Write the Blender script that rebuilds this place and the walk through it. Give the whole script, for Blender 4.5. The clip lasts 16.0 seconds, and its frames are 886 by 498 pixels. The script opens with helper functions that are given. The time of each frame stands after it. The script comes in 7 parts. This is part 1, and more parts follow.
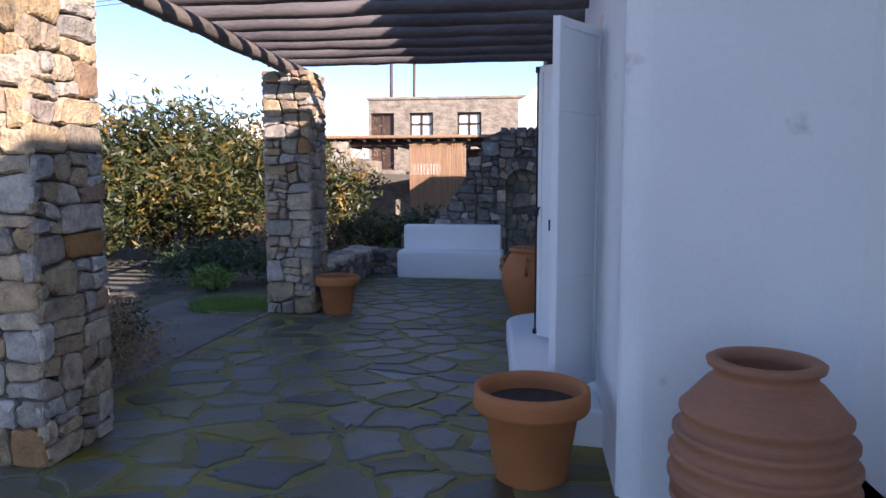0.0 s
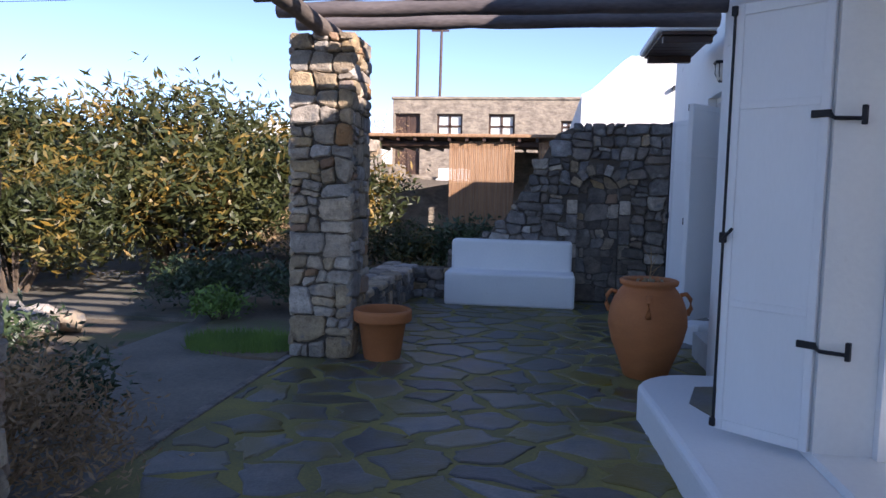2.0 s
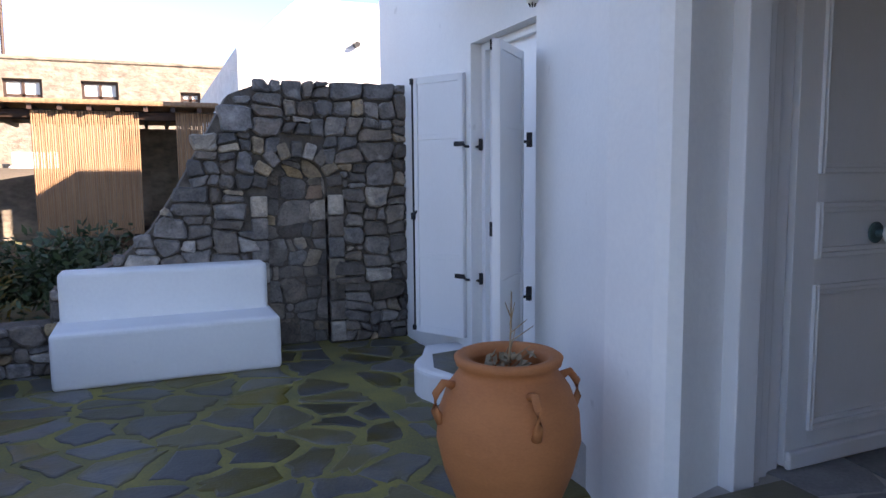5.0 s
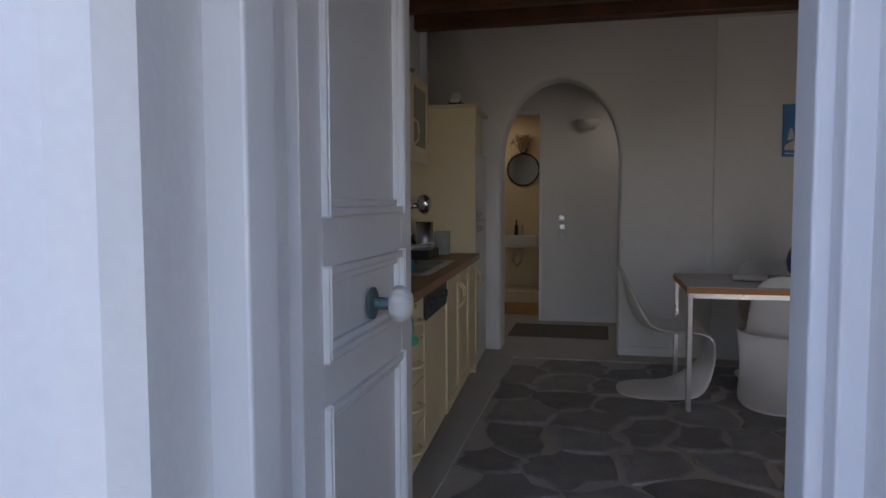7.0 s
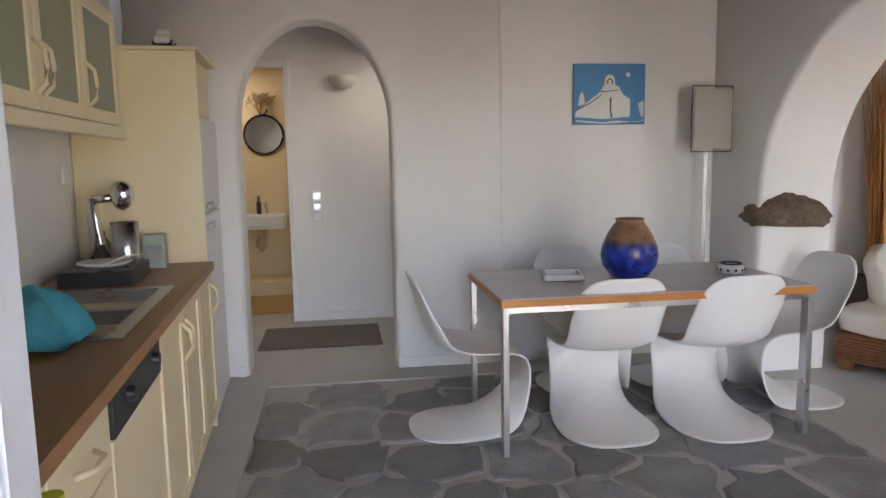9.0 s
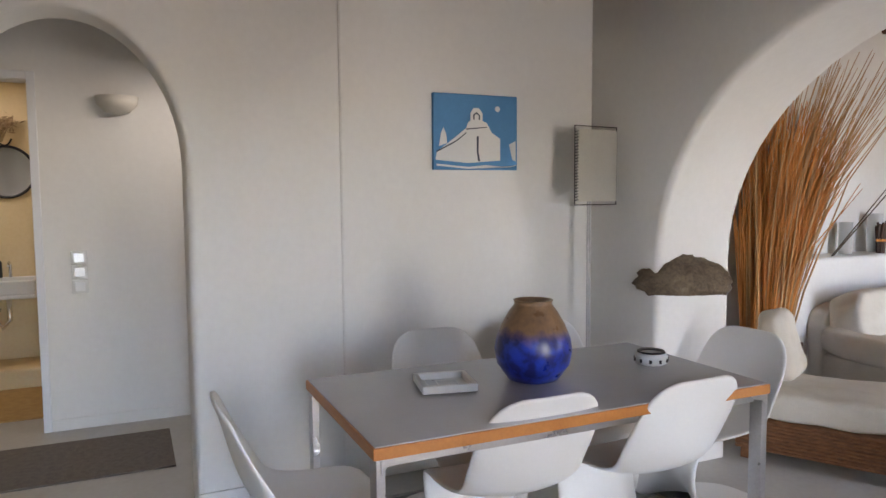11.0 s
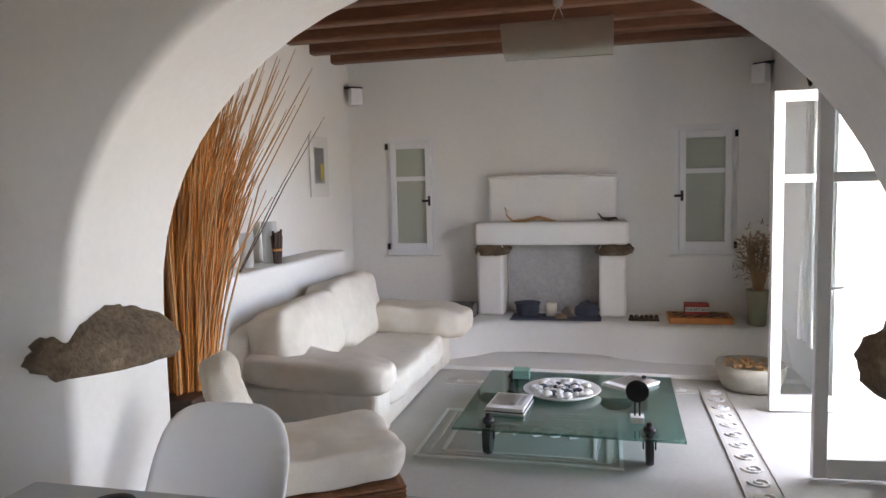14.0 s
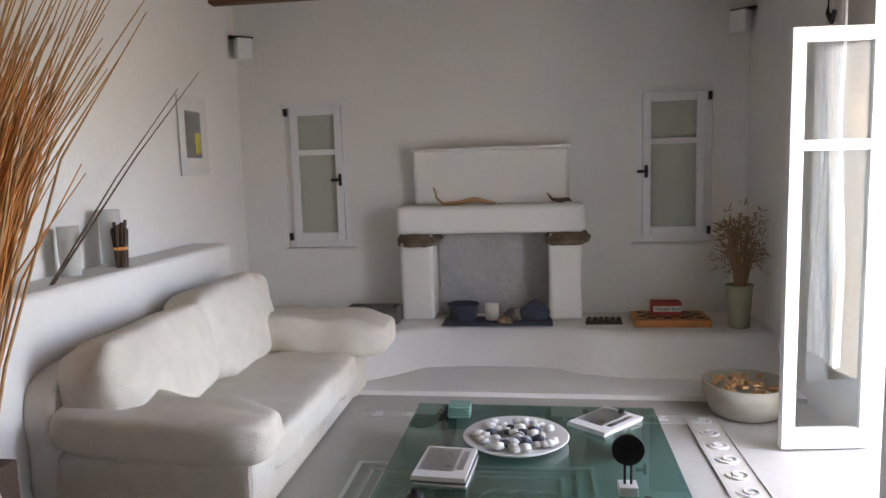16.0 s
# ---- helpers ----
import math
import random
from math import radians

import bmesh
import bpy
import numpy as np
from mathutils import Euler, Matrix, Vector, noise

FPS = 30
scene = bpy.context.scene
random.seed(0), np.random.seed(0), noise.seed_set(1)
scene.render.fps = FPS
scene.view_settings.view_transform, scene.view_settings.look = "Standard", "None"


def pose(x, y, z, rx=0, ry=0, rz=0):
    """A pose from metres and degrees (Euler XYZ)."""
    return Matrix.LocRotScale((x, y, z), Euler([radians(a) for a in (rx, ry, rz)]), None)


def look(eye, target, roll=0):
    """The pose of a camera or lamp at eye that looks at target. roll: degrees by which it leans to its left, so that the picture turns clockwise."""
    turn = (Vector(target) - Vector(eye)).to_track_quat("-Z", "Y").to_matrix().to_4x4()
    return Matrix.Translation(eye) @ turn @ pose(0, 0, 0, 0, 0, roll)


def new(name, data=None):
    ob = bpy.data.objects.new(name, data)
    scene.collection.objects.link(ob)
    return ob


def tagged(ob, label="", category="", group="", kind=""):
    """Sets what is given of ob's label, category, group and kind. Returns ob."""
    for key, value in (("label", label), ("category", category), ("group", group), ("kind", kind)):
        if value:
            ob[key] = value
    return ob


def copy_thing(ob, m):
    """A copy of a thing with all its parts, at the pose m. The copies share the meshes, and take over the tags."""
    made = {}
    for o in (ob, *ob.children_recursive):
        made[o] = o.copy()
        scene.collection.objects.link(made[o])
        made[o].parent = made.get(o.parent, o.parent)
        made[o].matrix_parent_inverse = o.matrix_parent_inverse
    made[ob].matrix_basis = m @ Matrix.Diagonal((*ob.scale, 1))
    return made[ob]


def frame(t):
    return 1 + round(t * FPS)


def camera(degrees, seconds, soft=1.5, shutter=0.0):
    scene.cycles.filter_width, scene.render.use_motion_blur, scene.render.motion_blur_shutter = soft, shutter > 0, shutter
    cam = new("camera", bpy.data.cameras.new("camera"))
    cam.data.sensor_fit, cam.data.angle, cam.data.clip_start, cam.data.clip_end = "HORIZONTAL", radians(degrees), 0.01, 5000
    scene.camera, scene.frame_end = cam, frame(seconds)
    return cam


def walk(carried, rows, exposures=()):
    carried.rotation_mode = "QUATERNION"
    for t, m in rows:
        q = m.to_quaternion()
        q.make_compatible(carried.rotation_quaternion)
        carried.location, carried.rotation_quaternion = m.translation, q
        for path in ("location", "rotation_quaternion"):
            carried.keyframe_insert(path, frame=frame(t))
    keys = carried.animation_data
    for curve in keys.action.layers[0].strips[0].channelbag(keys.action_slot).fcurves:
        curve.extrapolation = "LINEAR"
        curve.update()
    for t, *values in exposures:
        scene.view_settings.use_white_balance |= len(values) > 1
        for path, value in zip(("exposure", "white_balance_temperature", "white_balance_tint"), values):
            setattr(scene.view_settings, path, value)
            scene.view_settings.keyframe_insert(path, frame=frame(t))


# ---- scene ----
cam = camera(65.1, 16.0)
PATH = [
    (0, (0.677, 1.512, 1.376), (0.415, 3.486, 1.187), -0.0),
    (0.5, (0.438, 1.87, 1.379), (0.119, 3.833, 1.17), 0.6),
    (1, (0.213, 2.27, 1.395), (-0.215, 4.216, 1.227), 2.1),
    (1.5, (0.012, 2.752, 1.371), (-0.384, 4.707, 1.226), 0.0),
    (2, (-0.142, 3.276, 1.346), (-0.431, 5.248, 1.178), 1.3),
    (2.5, (-0.343, 3.762, 1.351), (-0.602, 5.737, 1.172), 1.6),
    (3, (-0.505, 4.282, 1.348), (-0.629, 6.269, 1.163), 0.1),
    (3.2, (-0.587, 4.53, 1.348), (-0.679, 6.521, 1.181), 0.5),
    (5.3, (-0.635, 6.442, 1.432), (0.356, 8.163, 1.198), -0.3),
    (5.5, (-0.532, 6.629, 1.418), (0.605, 8.259, 1.184), 0.1),
    (6, (-0.266, 7.032, 1.451), (1.181, 8.4, 1.263), 1.5),
    (6.5, (0.021, 7.374, 1.477), (1.834, 8.212, 1.364), -0.6),
    (7, (0.326, 7.522, 1.449), (2.271, 7.967, 1.317), -0.2),
    (7.5, (0.646, 7.608, 1.491), (2.624, 7.89, 1.388), -0.3),
    (8, (0.998, 7.665, 1.501), (2.993, 7.707, 1.363), -0.1),
    (8.5, (1.32, 7.717, 1.582), (3.307, 7.601, 1.382), -2.6),
    (9, (1.599, 7.724, 1.583), (3.562, 7.437, 1.326), -1.0),
    (9.2, (1.754, 7.709, 1.584), (3.709, 7.389, 1.308), -1.1),
    (11.3, (2.946, 7.584, 1.665), (4.745, 6.721, 1.52), 0.1),
    (11.5, (3.085, 7.547, 1.673), (4.868, 6.654, 1.516), 0.6),
    (12, (3.365, 7.571, 1.729), (4.84, 6.237, 1.518), -1.6),
    (12.5, (3.562, 7.441, 1.703), (4.699, 5.808, 1.503), -1.5),
    (13, (3.71, 7.253, 1.688), (4.607, 5.476, 1.497), -0.2),
    (13.5, (3.779, 7.115, 1.698), (4.48, 5.249, 1.531), -0.6),
    (14, (3.882, 6.976, 1.701), (4.347, 5.038, 1.528), -1.4),
    (14.5, (3.957, 6.813, 1.678), (4.222, 4.84, 1.483), -1.6),
    (15, (3.971, 6.475, 1.655), (4.127, 4.495, 1.417), -1.4),
    (15.5, (4.012, 6.125, 1.66), (4.261, 4.15, 1.458), -0.9),
    (16, (4.072, 5.737, 1.661), (4.335, 3.768, 1.427), -1.7),
]
EXPOSURES = [(0, 1.52, 6500, 24), (2.0, 1.42, 6400, 22), (3.2, 1.68, 6500, 22), (5.3, 2.35, 7500, 23), (5.5, 2.42, 7500, 23), (6.0, 2.8, 7700, 23), (6.5, 2.7, 7800, 23), (7.0, 2.9, 7900, 24),
             (7.5, 3.4, 8000, 24), (8.0, 3.95, 8000, 23), (8.5, 4.6, 8000, 22), (9.2, 5.05, 8200, 22), (11.5, 5.15, 7900, 21), (14.0, 5.3, 7800, 20), (14.5, 5.1, 7800, 20), (15.0, 4.88, 7800, 20), (15.5, 4.88, 7800, 20), (16, 5.1, 7800, 20)]
walk(cam, [(t, look(e, a, r)) for t, e, a, r in PATH], EXPOSURES)

# ---- world, sun ----
SUN_ELEV, SUN_FROM = 25.0, (0.72, -0.69)
world = bpy.data.worlds.new("sky")
scene.world = world
world.use_nodes = True
sky = world.node_tree.nodes.new("ShaderNodeTexSky")
sky.sky_type = "NISHITA"
sky.sun_disc = False
sky.sun_elevation = radians(SUN_ELEV)
sky.sun_rotation = math.atan2(SUN_FROM[0], SUN_FROM[1])
sky.altitude, sky.air_density, sky.dust_density, sky.ozone_density = 2500, 0.78, 0.0, 1.8
back = world.node_tree.nodes["Background"]
back.inputs["Strength"].default_value = 0.112
world.node_tree.links.new(sky.outputs["Color"], back.inputs["Color"])
sun = new("sun", bpy.data.lights.new("sun", "SUN"))
sun.data.energy, sun.data.angle, sun.data.color = 4.0, radians(0.55), (1.0, 0.93, 0.82)
hx = math.cos(radians(SUN_ELEV))
sun.matrix_world = look((SUN_FROM[0] * hx * 30, SUN_FROM[1] * hx * 30, math.sin(radians(SUN_ELEV)) * 30), (0, 0, 0))


def fill_light(name, eye, aim, w, h, watts):
    lamp = new(name, bpy.data.lights.new(name, "AREA"))
    lamp.data.shape, lamp.data.size, lamp.data.size_y, lamp.data.energy = "RECTANGLE", w, h, watts
    lamp.data.color = (0.93, 0.97, 1.0)
    lamp.matrix_world = look(eye, aim)
    return lamp


# sky light standing in two door openings of the house
fill_light("fill_light", (2.02, 2.73, 1.3), (4.0, 2.73, 1.2), 1.0, 2.0, 1.5)
fill_light("fill_light", (1.30, 5.97, 1.3), (4.0, 5.97, 1.2), 0.7, 1.9, 1.7)
# added fill lamps under the hall and bathroom ceilings, no opening there
fill_light("fill_light", (7.0, 7.2, 2.45), (7.0, 7.6, 0.3), 0.4, 0.3, 0.14)
fill_light("fill_light", (8.6, 8.9, 2.5), (8.6, 8.6, 0.3), 0.5, 0.5, 0.3)

# ---- materials ----


def mat(name, a, b=None, rough=0.7, scale=6.0, fine=60.0, bump=0.25, metal=0.0, vary=0.0, spec=None, stain_or_sun=None, depth=0.01, stretch=(1, 1, 1)):
    m = bpy.data.materials.new(name)
    m.use_nodes = True
    nt = m.node_tree
    n, l = nt.nodes, nt.links
    p = n["Principled BSDF"]
    p.inputs["Metallic"].default_value = metal
    if spec is not None:
        p.inputs["Specular IOR Level"].default_value = spec
    b = b or [c * 0.82 for c in a]
    tc = n.new("ShaderNodeTexCoord")
    mp = n.new("ShaderNodeMapping")
    mp.inputs["Scale"].default_value = stretch
    l.new(tc.outputs["Object"], mp.inputs["Vector"])
    co = mp.outputs["Vector"]
    if vary:
        info = n.new("ShaderNodeObjectInfo")
        off = n.new("ShaderNodeVectorMath")
        off.operation = "MULTIPLY_ADD"
        off.inputs[1].default_value = (37, 51, 23)
        cmb = n.new("ShaderNodeCombineXYZ")
        for k in "XYZ":
            l.new(info.outputs["Random"], cmb.inputs[k])
        l.new(cmb.outputs["Vector"], off.inputs[0])
        l.new(co, off.inputs[2])
        co = off.outputs["Vector"]
    big, small = n.new("ShaderNodeTexNoise"), n.new("ShaderNodeTexNoise")
    big.inputs["Scale"].default_value, small.inputs["Scale"].default_value = scale, fine
    big.inputs["Detail"].default_value, small.inputs["Detail"].default_value = 5, 4
    l.new(co, big.inputs["Vector"])
    l.new(co, small.inputs["Vector"])
    add = n.new("ShaderNodeMix")
    add.inputs[0].default_value = 0.35
    l.new(big.outputs["Fac"], add.inputs[2])
    l.new(small.outputs["Fac"], add.inputs[3])
    ramp = n.new("ShaderNodeValToRGB")
    ramp.color_ramp.elements[0].position, ramp.color_ramp.elements[1].position = 0.36, 0.64
    ramp.color_ramp.elements[0].color, ramp.color_ramp.elements[1].color = (*b, 1), (*a, 1)
    l.new(add.outputs[0], ramp.inputs["Fac"])
    col = ramp.outputs["Color"]
    if stain_or_sun:
        st = n.new("ShaderNodeTexNoise")
        st.inputs["Scale"].default_value, st.inputs["Detail"].default_value = stain_or_sun[1], 8
        l.new(co, st.inputs["Vector"])
        sr = n.new("ShaderNodeValToRGB")
        sr.color_ramp.elements[0].position, sr.color_ramp.elements[1].position = stain_or_sun[2], stain_or_sun[2] + 0.12
        l.new(st.outputs["Fac"], sr.inputs["Fac"])
        mx = n.new("ShaderNodeMix")
        mx.data_type = "RGBA"
        mx.inputs[7].default_value = (*stain_or_sun[0], 1)
        l.new(sr.outputs["Color"], mx.inputs[0])
        l.new(col, mx.inputs[6])
        col = mx.outputs[2]
    if vary:
        hsv = n.new("ShaderNodeHueSaturation")
        rng = n.new("ShaderNodeMapRange")
        rng.inputs[3].default_value, rng.inputs[4].default_value = 1 - vary, 1 + vary
        l.new(info.outputs["Random"], rng.inputs[0])
        l.new(rng.outputs[0], hsv.inputs["Value"])
        wn = n.new("ShaderNodeTexWhiteNoise")
        wn.noise_dimensions = "1D"
        l.new(info.outputs["Random"], wn.inputs["W"])
        r2 = n.new("ShaderNodeMapRange")
        r2.inputs[3].default_value, r2.inputs[4].default_value = 0.5, 1.6
        l.new(wn.outputs["Value"], r2.inputs[0])
        l.new(r2.outputs[0], hsv.inputs["Saturation"])
        l.new(col, hsv.inputs["Color"])
        col = hsv.outputs["Color"]
    l.new(col, p.inputs["Base Color"])
    rr = n.new("ShaderNodeMapRange")
    rr.inputs[3].default_value, rr.inputs[4].default_value = max(0.02, rough - 0.1), min(1, rough + 0.1)
    l.new(big.outputs["Fac"], rr.inputs[0])
    l.new(rr.outputs[0], p.inputs["Roughness"])
    if bump:
        bp = n.new("ShaderNodeBump")
        bp.inputs["Strength"].default_value, bp.inputs["Distance"].default_value = bump, depth
        l.new(add.outputs[0], bp.inputs["Height"])
        l.new(bp.outputs["Normal"], p.inputs["Normal"])
    return m


def glass(name, tint=(0.95, 0.98, 0.97), rough=0.0, alpha=0.0):
    m = bpy.data.materials.new(name)
    m.use_nodes = True
    nt = m.node_tree
    n, l = nt.nodes, nt.links
    out = n["Material Output"]
    tr, gl, mx, fr = n.new("ShaderNodeBsdfTransparent"), n.new("ShaderNodeBsdfGlossy"), n.new("ShaderNodeMixShader"), n.new("ShaderNodeLayerWeight")
    tr.inputs["Color"].default_value = (*tint, 1)
    gl.inputs["Roughness"].default_value = rough
    fr.inputs["Blend"].default_value = 0.5
    pw, sc = n.new("ShaderNodeMath"), n.new("ShaderNodeMath")
    pw.operation, pw.inputs[1].default_value = "POWER", 3.0
    sc.operation, sc.inputs[1].default_value, sc.inputs[2].default_value = "MULTIPLY_ADD", 0.75, 0.04
    l.new(fr.outputs["Facing"], pw.inputs[0])
    l.new(pw.outputs[0], sc.inputs[0])
    l.new(sc.outputs[0], mx.inputs[0])
    l.new(tr.outputs[0], mx.inputs[1])
    l.new(gl.outputs[0], mx.inputs[2])
    last = mx
    if alpha:
        df, m2 = n.new("ShaderNodeBsdfDiffuse"), n.new("ShaderNodeMixShader")
        df.inputs["Color"].default_value = (*tint, 1)
        m2.inputs[0].default_value = alpha
        l.new(mx.outputs[0], m2.inputs[1])
        l.new(df.outputs[0], m2.inputs[2])
        last = m2
    l.new(last.outputs[0], out.inputs["Surface"])
    return m


WHITE_OUT = mat("lime_wash_outside", (0.82, 0.82, 0.80), (0.76, 0.76, 0.75), 0.85, 1.6, 40, 0.35, stain_or_sun=((0.45, 0.44, 0.42), 5.0, 0.70), depth=0.012)
WHITE_IN = mat("lime_wash_inside", (0.82, 0.81, 0.78), (0.77, 0.76, 0.73), 0.9, 1.2, 30, 0.25)
WHITE_PAINT = mat("white_gloss_paint", (0.80, 0.81, 0.82), (0.76, 0.77, 0.78), 0.38, 3, 90, 0.06, stretch=(1, 1, 0.2))
CREAM = mat("cream_lacquer", (0.80, 0.67, 0.43), (0.76, 0.63, 0.40), 0.4, 3, 80, 0.04)
STONE = mat("rubble_stone", (0.47, 0.385, 0.29), (0.24, 0.195, 0.15), 0.95, 14, 70, 1.0, vary=0.3, stain_or_sun=((0.17, 0.16, 0.15), 7, 0.58), depth=0.03)
STONE_WARM = mat("rusty_stone", (0.35, 0.24, 0.17), (0.21, 0.145, 0.10), 0.9, 9, 55, 0.9, vary=0.25, depth=0.03)
STONE_DARK = mat("dark_wall_stone", (0.235, 0.205, 0.18), (0.10, 0.09, 0.08), 0.92, 9, 55, 0.9, vary=0.4, stain_or_sun=((0.30, 0.28, 0.25), 6, 0.62), depth=0.03)
# mortar colour darkened to carry the deep shadow between the stones
MORTAR = mat("shaded_earth_mortar", (0.15, 0.125, 0.10), (0.08, 0.067, 0.055), 0.95, 12, 70, 0.9, depth=0.03)
PAVER = mat("slate_paver", (0.15, 0.14, 0.12), (0.07, 0.07, 0.068), 0.42, 7, 60, 0.6, vary=0.45, stain_or_sun=((0.12, 0.10, 0.042), 2.2, 0.43), depth=0.012)
JOINT = mat("mossy_joint", (0.28, 0.24, 0.06), (0.13, 0.12, 0.055), 0.8, 2.2, 60, 0.6, depth=0.01)
PAVER_IN = mat("grey_flagstone", (0.27, 0.27, 0.27), (0.16, 0.16, 0.165), 0.5, 6, 60, 0.35, vary=0.28, depth=0.006)
JOINT_IN = mat("pale_joint", (0.50, 0.48, 0.45), (0.40, 0.385, 0.36), 0.7, 5, 60, 0.3)
SCREED = mat("grey_screed_floor", (0.50, 0.49, 0.46), (0.43, 0.42, 0.39), 0.5, 1.8, 35, 0.12, stain_or_sun=((0.40, 0.39, 0.36), 2.5, 0.6))
RELIEF = mat("pale_relief_tile", (0.60, 0.58, 0.53), (0.50, 0.48, 0.44), 0.6, 4, 50, 0.2)
CONCRETE = mat("damp_concrete", (0.22, 0.195, 0.155), (0.11, 0.10, 0.08), 0.7, 1.5, 45, 0.5, stain_or_sun=((0.07, 0.075, 0.05), 1.3, 0.55))
EARTH = mat("dry_earth", (0.22, 0.165, 0.11), (0.12, 0.095, 0.065), 0.95, 0.8, 18, 0.9, depth=0.05, stain_or_sun=((0.13, 0.14, 0.05), 0.7, 0.52))
BEAM = mat("weathered_beam", (0.16, 0.135, 0.13), (0.075, 0.062, 0.065), 0.8, 5, 60, 0.7, stretch=(0.25, 1.0, 1.0), depth=0.012)
BEAM_Y = mat("weathered_rail", (0.20, 0.16, 0.13), (0.08, 0.066, 0.06), 0.8, 5, 60, 0.7, stretch=(1.0, 0.25, 1.0), depth=0.012)
BROWN_BEAM = mat("stained_ceiling_beam", (0.19, 0.075, 0.035), (0.09, 0.035, 0.018), 0.5, 4, 50, 0.4, stretch=(0.2, 1, 1))
DARK_BOARD = mat("dark_ceiling_board", (0.13, 0.055, 0.03), (0.07, 0.03, 0.018), 0.6, 4, 50, 0.3, stretch=(1, 0.2, 1))
TERRA = mat("terracotta", (0.50, 0.18, 0.06), (0.41, 0.14, 0.045), 0.75, 5, 70, 0.25, stain_or_sun=((0.58, 0.33, 0.19), 4, 0.68), stretch=(1, 1, 2))
TERRA_BROWN = mat("brown_terracotta", (0.38, 0.165, 0.085), (0.28, 0.12, 0.065), 0.7, 4, 60, 0.3, stain_or_sun=((0.42, 0.27, 0.19), 5, 0.66), stretch=(0.6, 0.6, 3))
SOIL = mat("potting_soil", (0.07, 0.05, 0.035), (0.03, 0.022, 0.016), 0.95, 25, 120, 1.0, depth=0.02)
# the golden patches put warm sunlight into the leaf colour
LEAF = mat("oleander_leaf", (0.065, 0.07, 0.018), (0.022, 0.032, 0.010), 0.5, 1.2, 30, 0.0, stain_or_sun=((0.25, 0.15, 0.025), 1.6, 0.53))
LEAF_DARK = mat("dark_leaf", (0.06, 0.09, 0.035), (0.03, 0.05, 0.022), 0.5, 2, 30, 0.0)
GRASS = mat("fresh_grass", (0.16, 0.27, 0.04), (0.09, 0.16, 0.03), 0.6, 3, 30, 0.0)
DRY = mat("dry_twig", (0.42, 0.28, 0.15), (0.24, 0.155, 0.085), 0.8, 4, 40, 0.0)
BARK = mat("brown_bark", (0.14, 0.10, 0.07), (0.07, 0.05, 0.035), 0.9, 8, 60, 0.6)
IRON = mat("black_iron", (0.025, 0.025, 0.03), (0.015, 0.015, 0.018), 0.5, 8, 90, 0.2, metal=0.5)
STEEL = mat("brushed_steel", (0.55, 0.55, 0.56), (0.45, 0.45, 0.46), 0.3, 6, 120, 0.05, metal=1.0)
CHROME = mat("chrome", (0.75, 0.75, 0.76), (0.7, 0.7, 0.71), 0.12, 6, 120, 0.0, metal=1.0)
WORKTOP = mat("oiled_wood_worktop", (0.40, 0.20, 0.08), (0.29, 0.135, 0.052), 0.42, 4, 60, 0.1, stretch=(0.25, 1, 1))
ORANGE = mat("orange_table_edge", (0.55, 0.21, 0.05), (0.45, 0.16, 0.04), 0.4, 8, 80, 0.05)
GREY_TOP = mat("pale_grey_laminate", (0.55, 0.555, 0.57), (0.52, 0.525, 0.54), 0.22, 3, 90, 0.02)
PLASTIC = mat("white_moulded_plastic", (0.78, 0.78, 0.76), (0.74, 0.74, 0.72), 0.35, 3, 80, 0.02)
CANVAS = mat("cream_cotton_cover", (0.74, 0.69, 0.60), (0.67, 0.62, 0.53), 0.95, 11, 130, 0.5, depth=0.018)
SHADE = mat("parchment_shade", (0.76, 0.73, 0.66), (0.70, 0.67, 0.60), 0.8, 4, 90, 0.1)
WICKER = mat("brown_wicker", (0.30, 0.13, 0.055), (0.15, 0.06, 0.025), 0.6, 20, 150, 0.8, stretch=(1, 1, 3))
STRAW = mat("orange_twig", (0.74, 0.30, 0.075), (0.48, 0.18, 0.045), 0.7, 3, 40, 0.0)
PALE_TWIG = mat("pale_twig", (0.60, 0.35, 0.16), (0.40, 0.22, 0.10), 0.8, 3, 40, 0.0)
ROCK = mat("grey_brown_rock", (0.22, 0.16, 0.105), (0.09, 0.065, 0.045), 0.9, 8, 60, 1.0, stain_or_sun=((0.32, 0.27, 0.2), 9, 0.6), depth=0.03)
SOOT = mat("sooty_plaster", (0.52, 0.52, 0.52), (0.36, 0.36, 0.37), 0.9, 2, 30, 0.2)
GLASS = glass("window_glass")
GREEN_GLASS = glass("green_table_glass", (0.46, 0.66, 0.62))
FROST = glass("frosted_cabinet_glass", (0.42, 0.43, 0.32), 0.25, 0.75)
SHUT_GLASS = glass("shuttered_pane", (0.60, 0.64, 0.56), 0.02, 0.7)
MIRROR = mat("mirror_silver", (0.85, 0.86, 0.86), (0.84, 0.85, 0.85), 0.1, 3, 50, 0.0, metal=1.0)
BLUE = mat("cobalt_glaze", (0.012, 0.03, 0.28), (0.006, 0.012, 0.11), 0.18, 9, 40, 0.05)
BLUE_PAINT = mat("sky_blue_paint", (0.07, 0.27, 0.52), (0.06, 0.24, 0.47), 0.7, 4, 60, 0.05)
PIC_WHITE = mat("white_canvas_paint", (0.72, 0.72, 0.70), (0.68, 0.68, 0.66), 0.8, 4, 60, 0.05)
BLACK = mat("black_plastic", (0.02, 0.02, 0.022), (0.014, 0.014, 0.016), 0.4, 5, 80, 0.03)
REED = mat("reed_screen", (0.42, 0.25, 0.14), (0.27, 0.15, 0.08), 0.85, 3, 60, 0.4, stretch=(12, 12, 0.6))
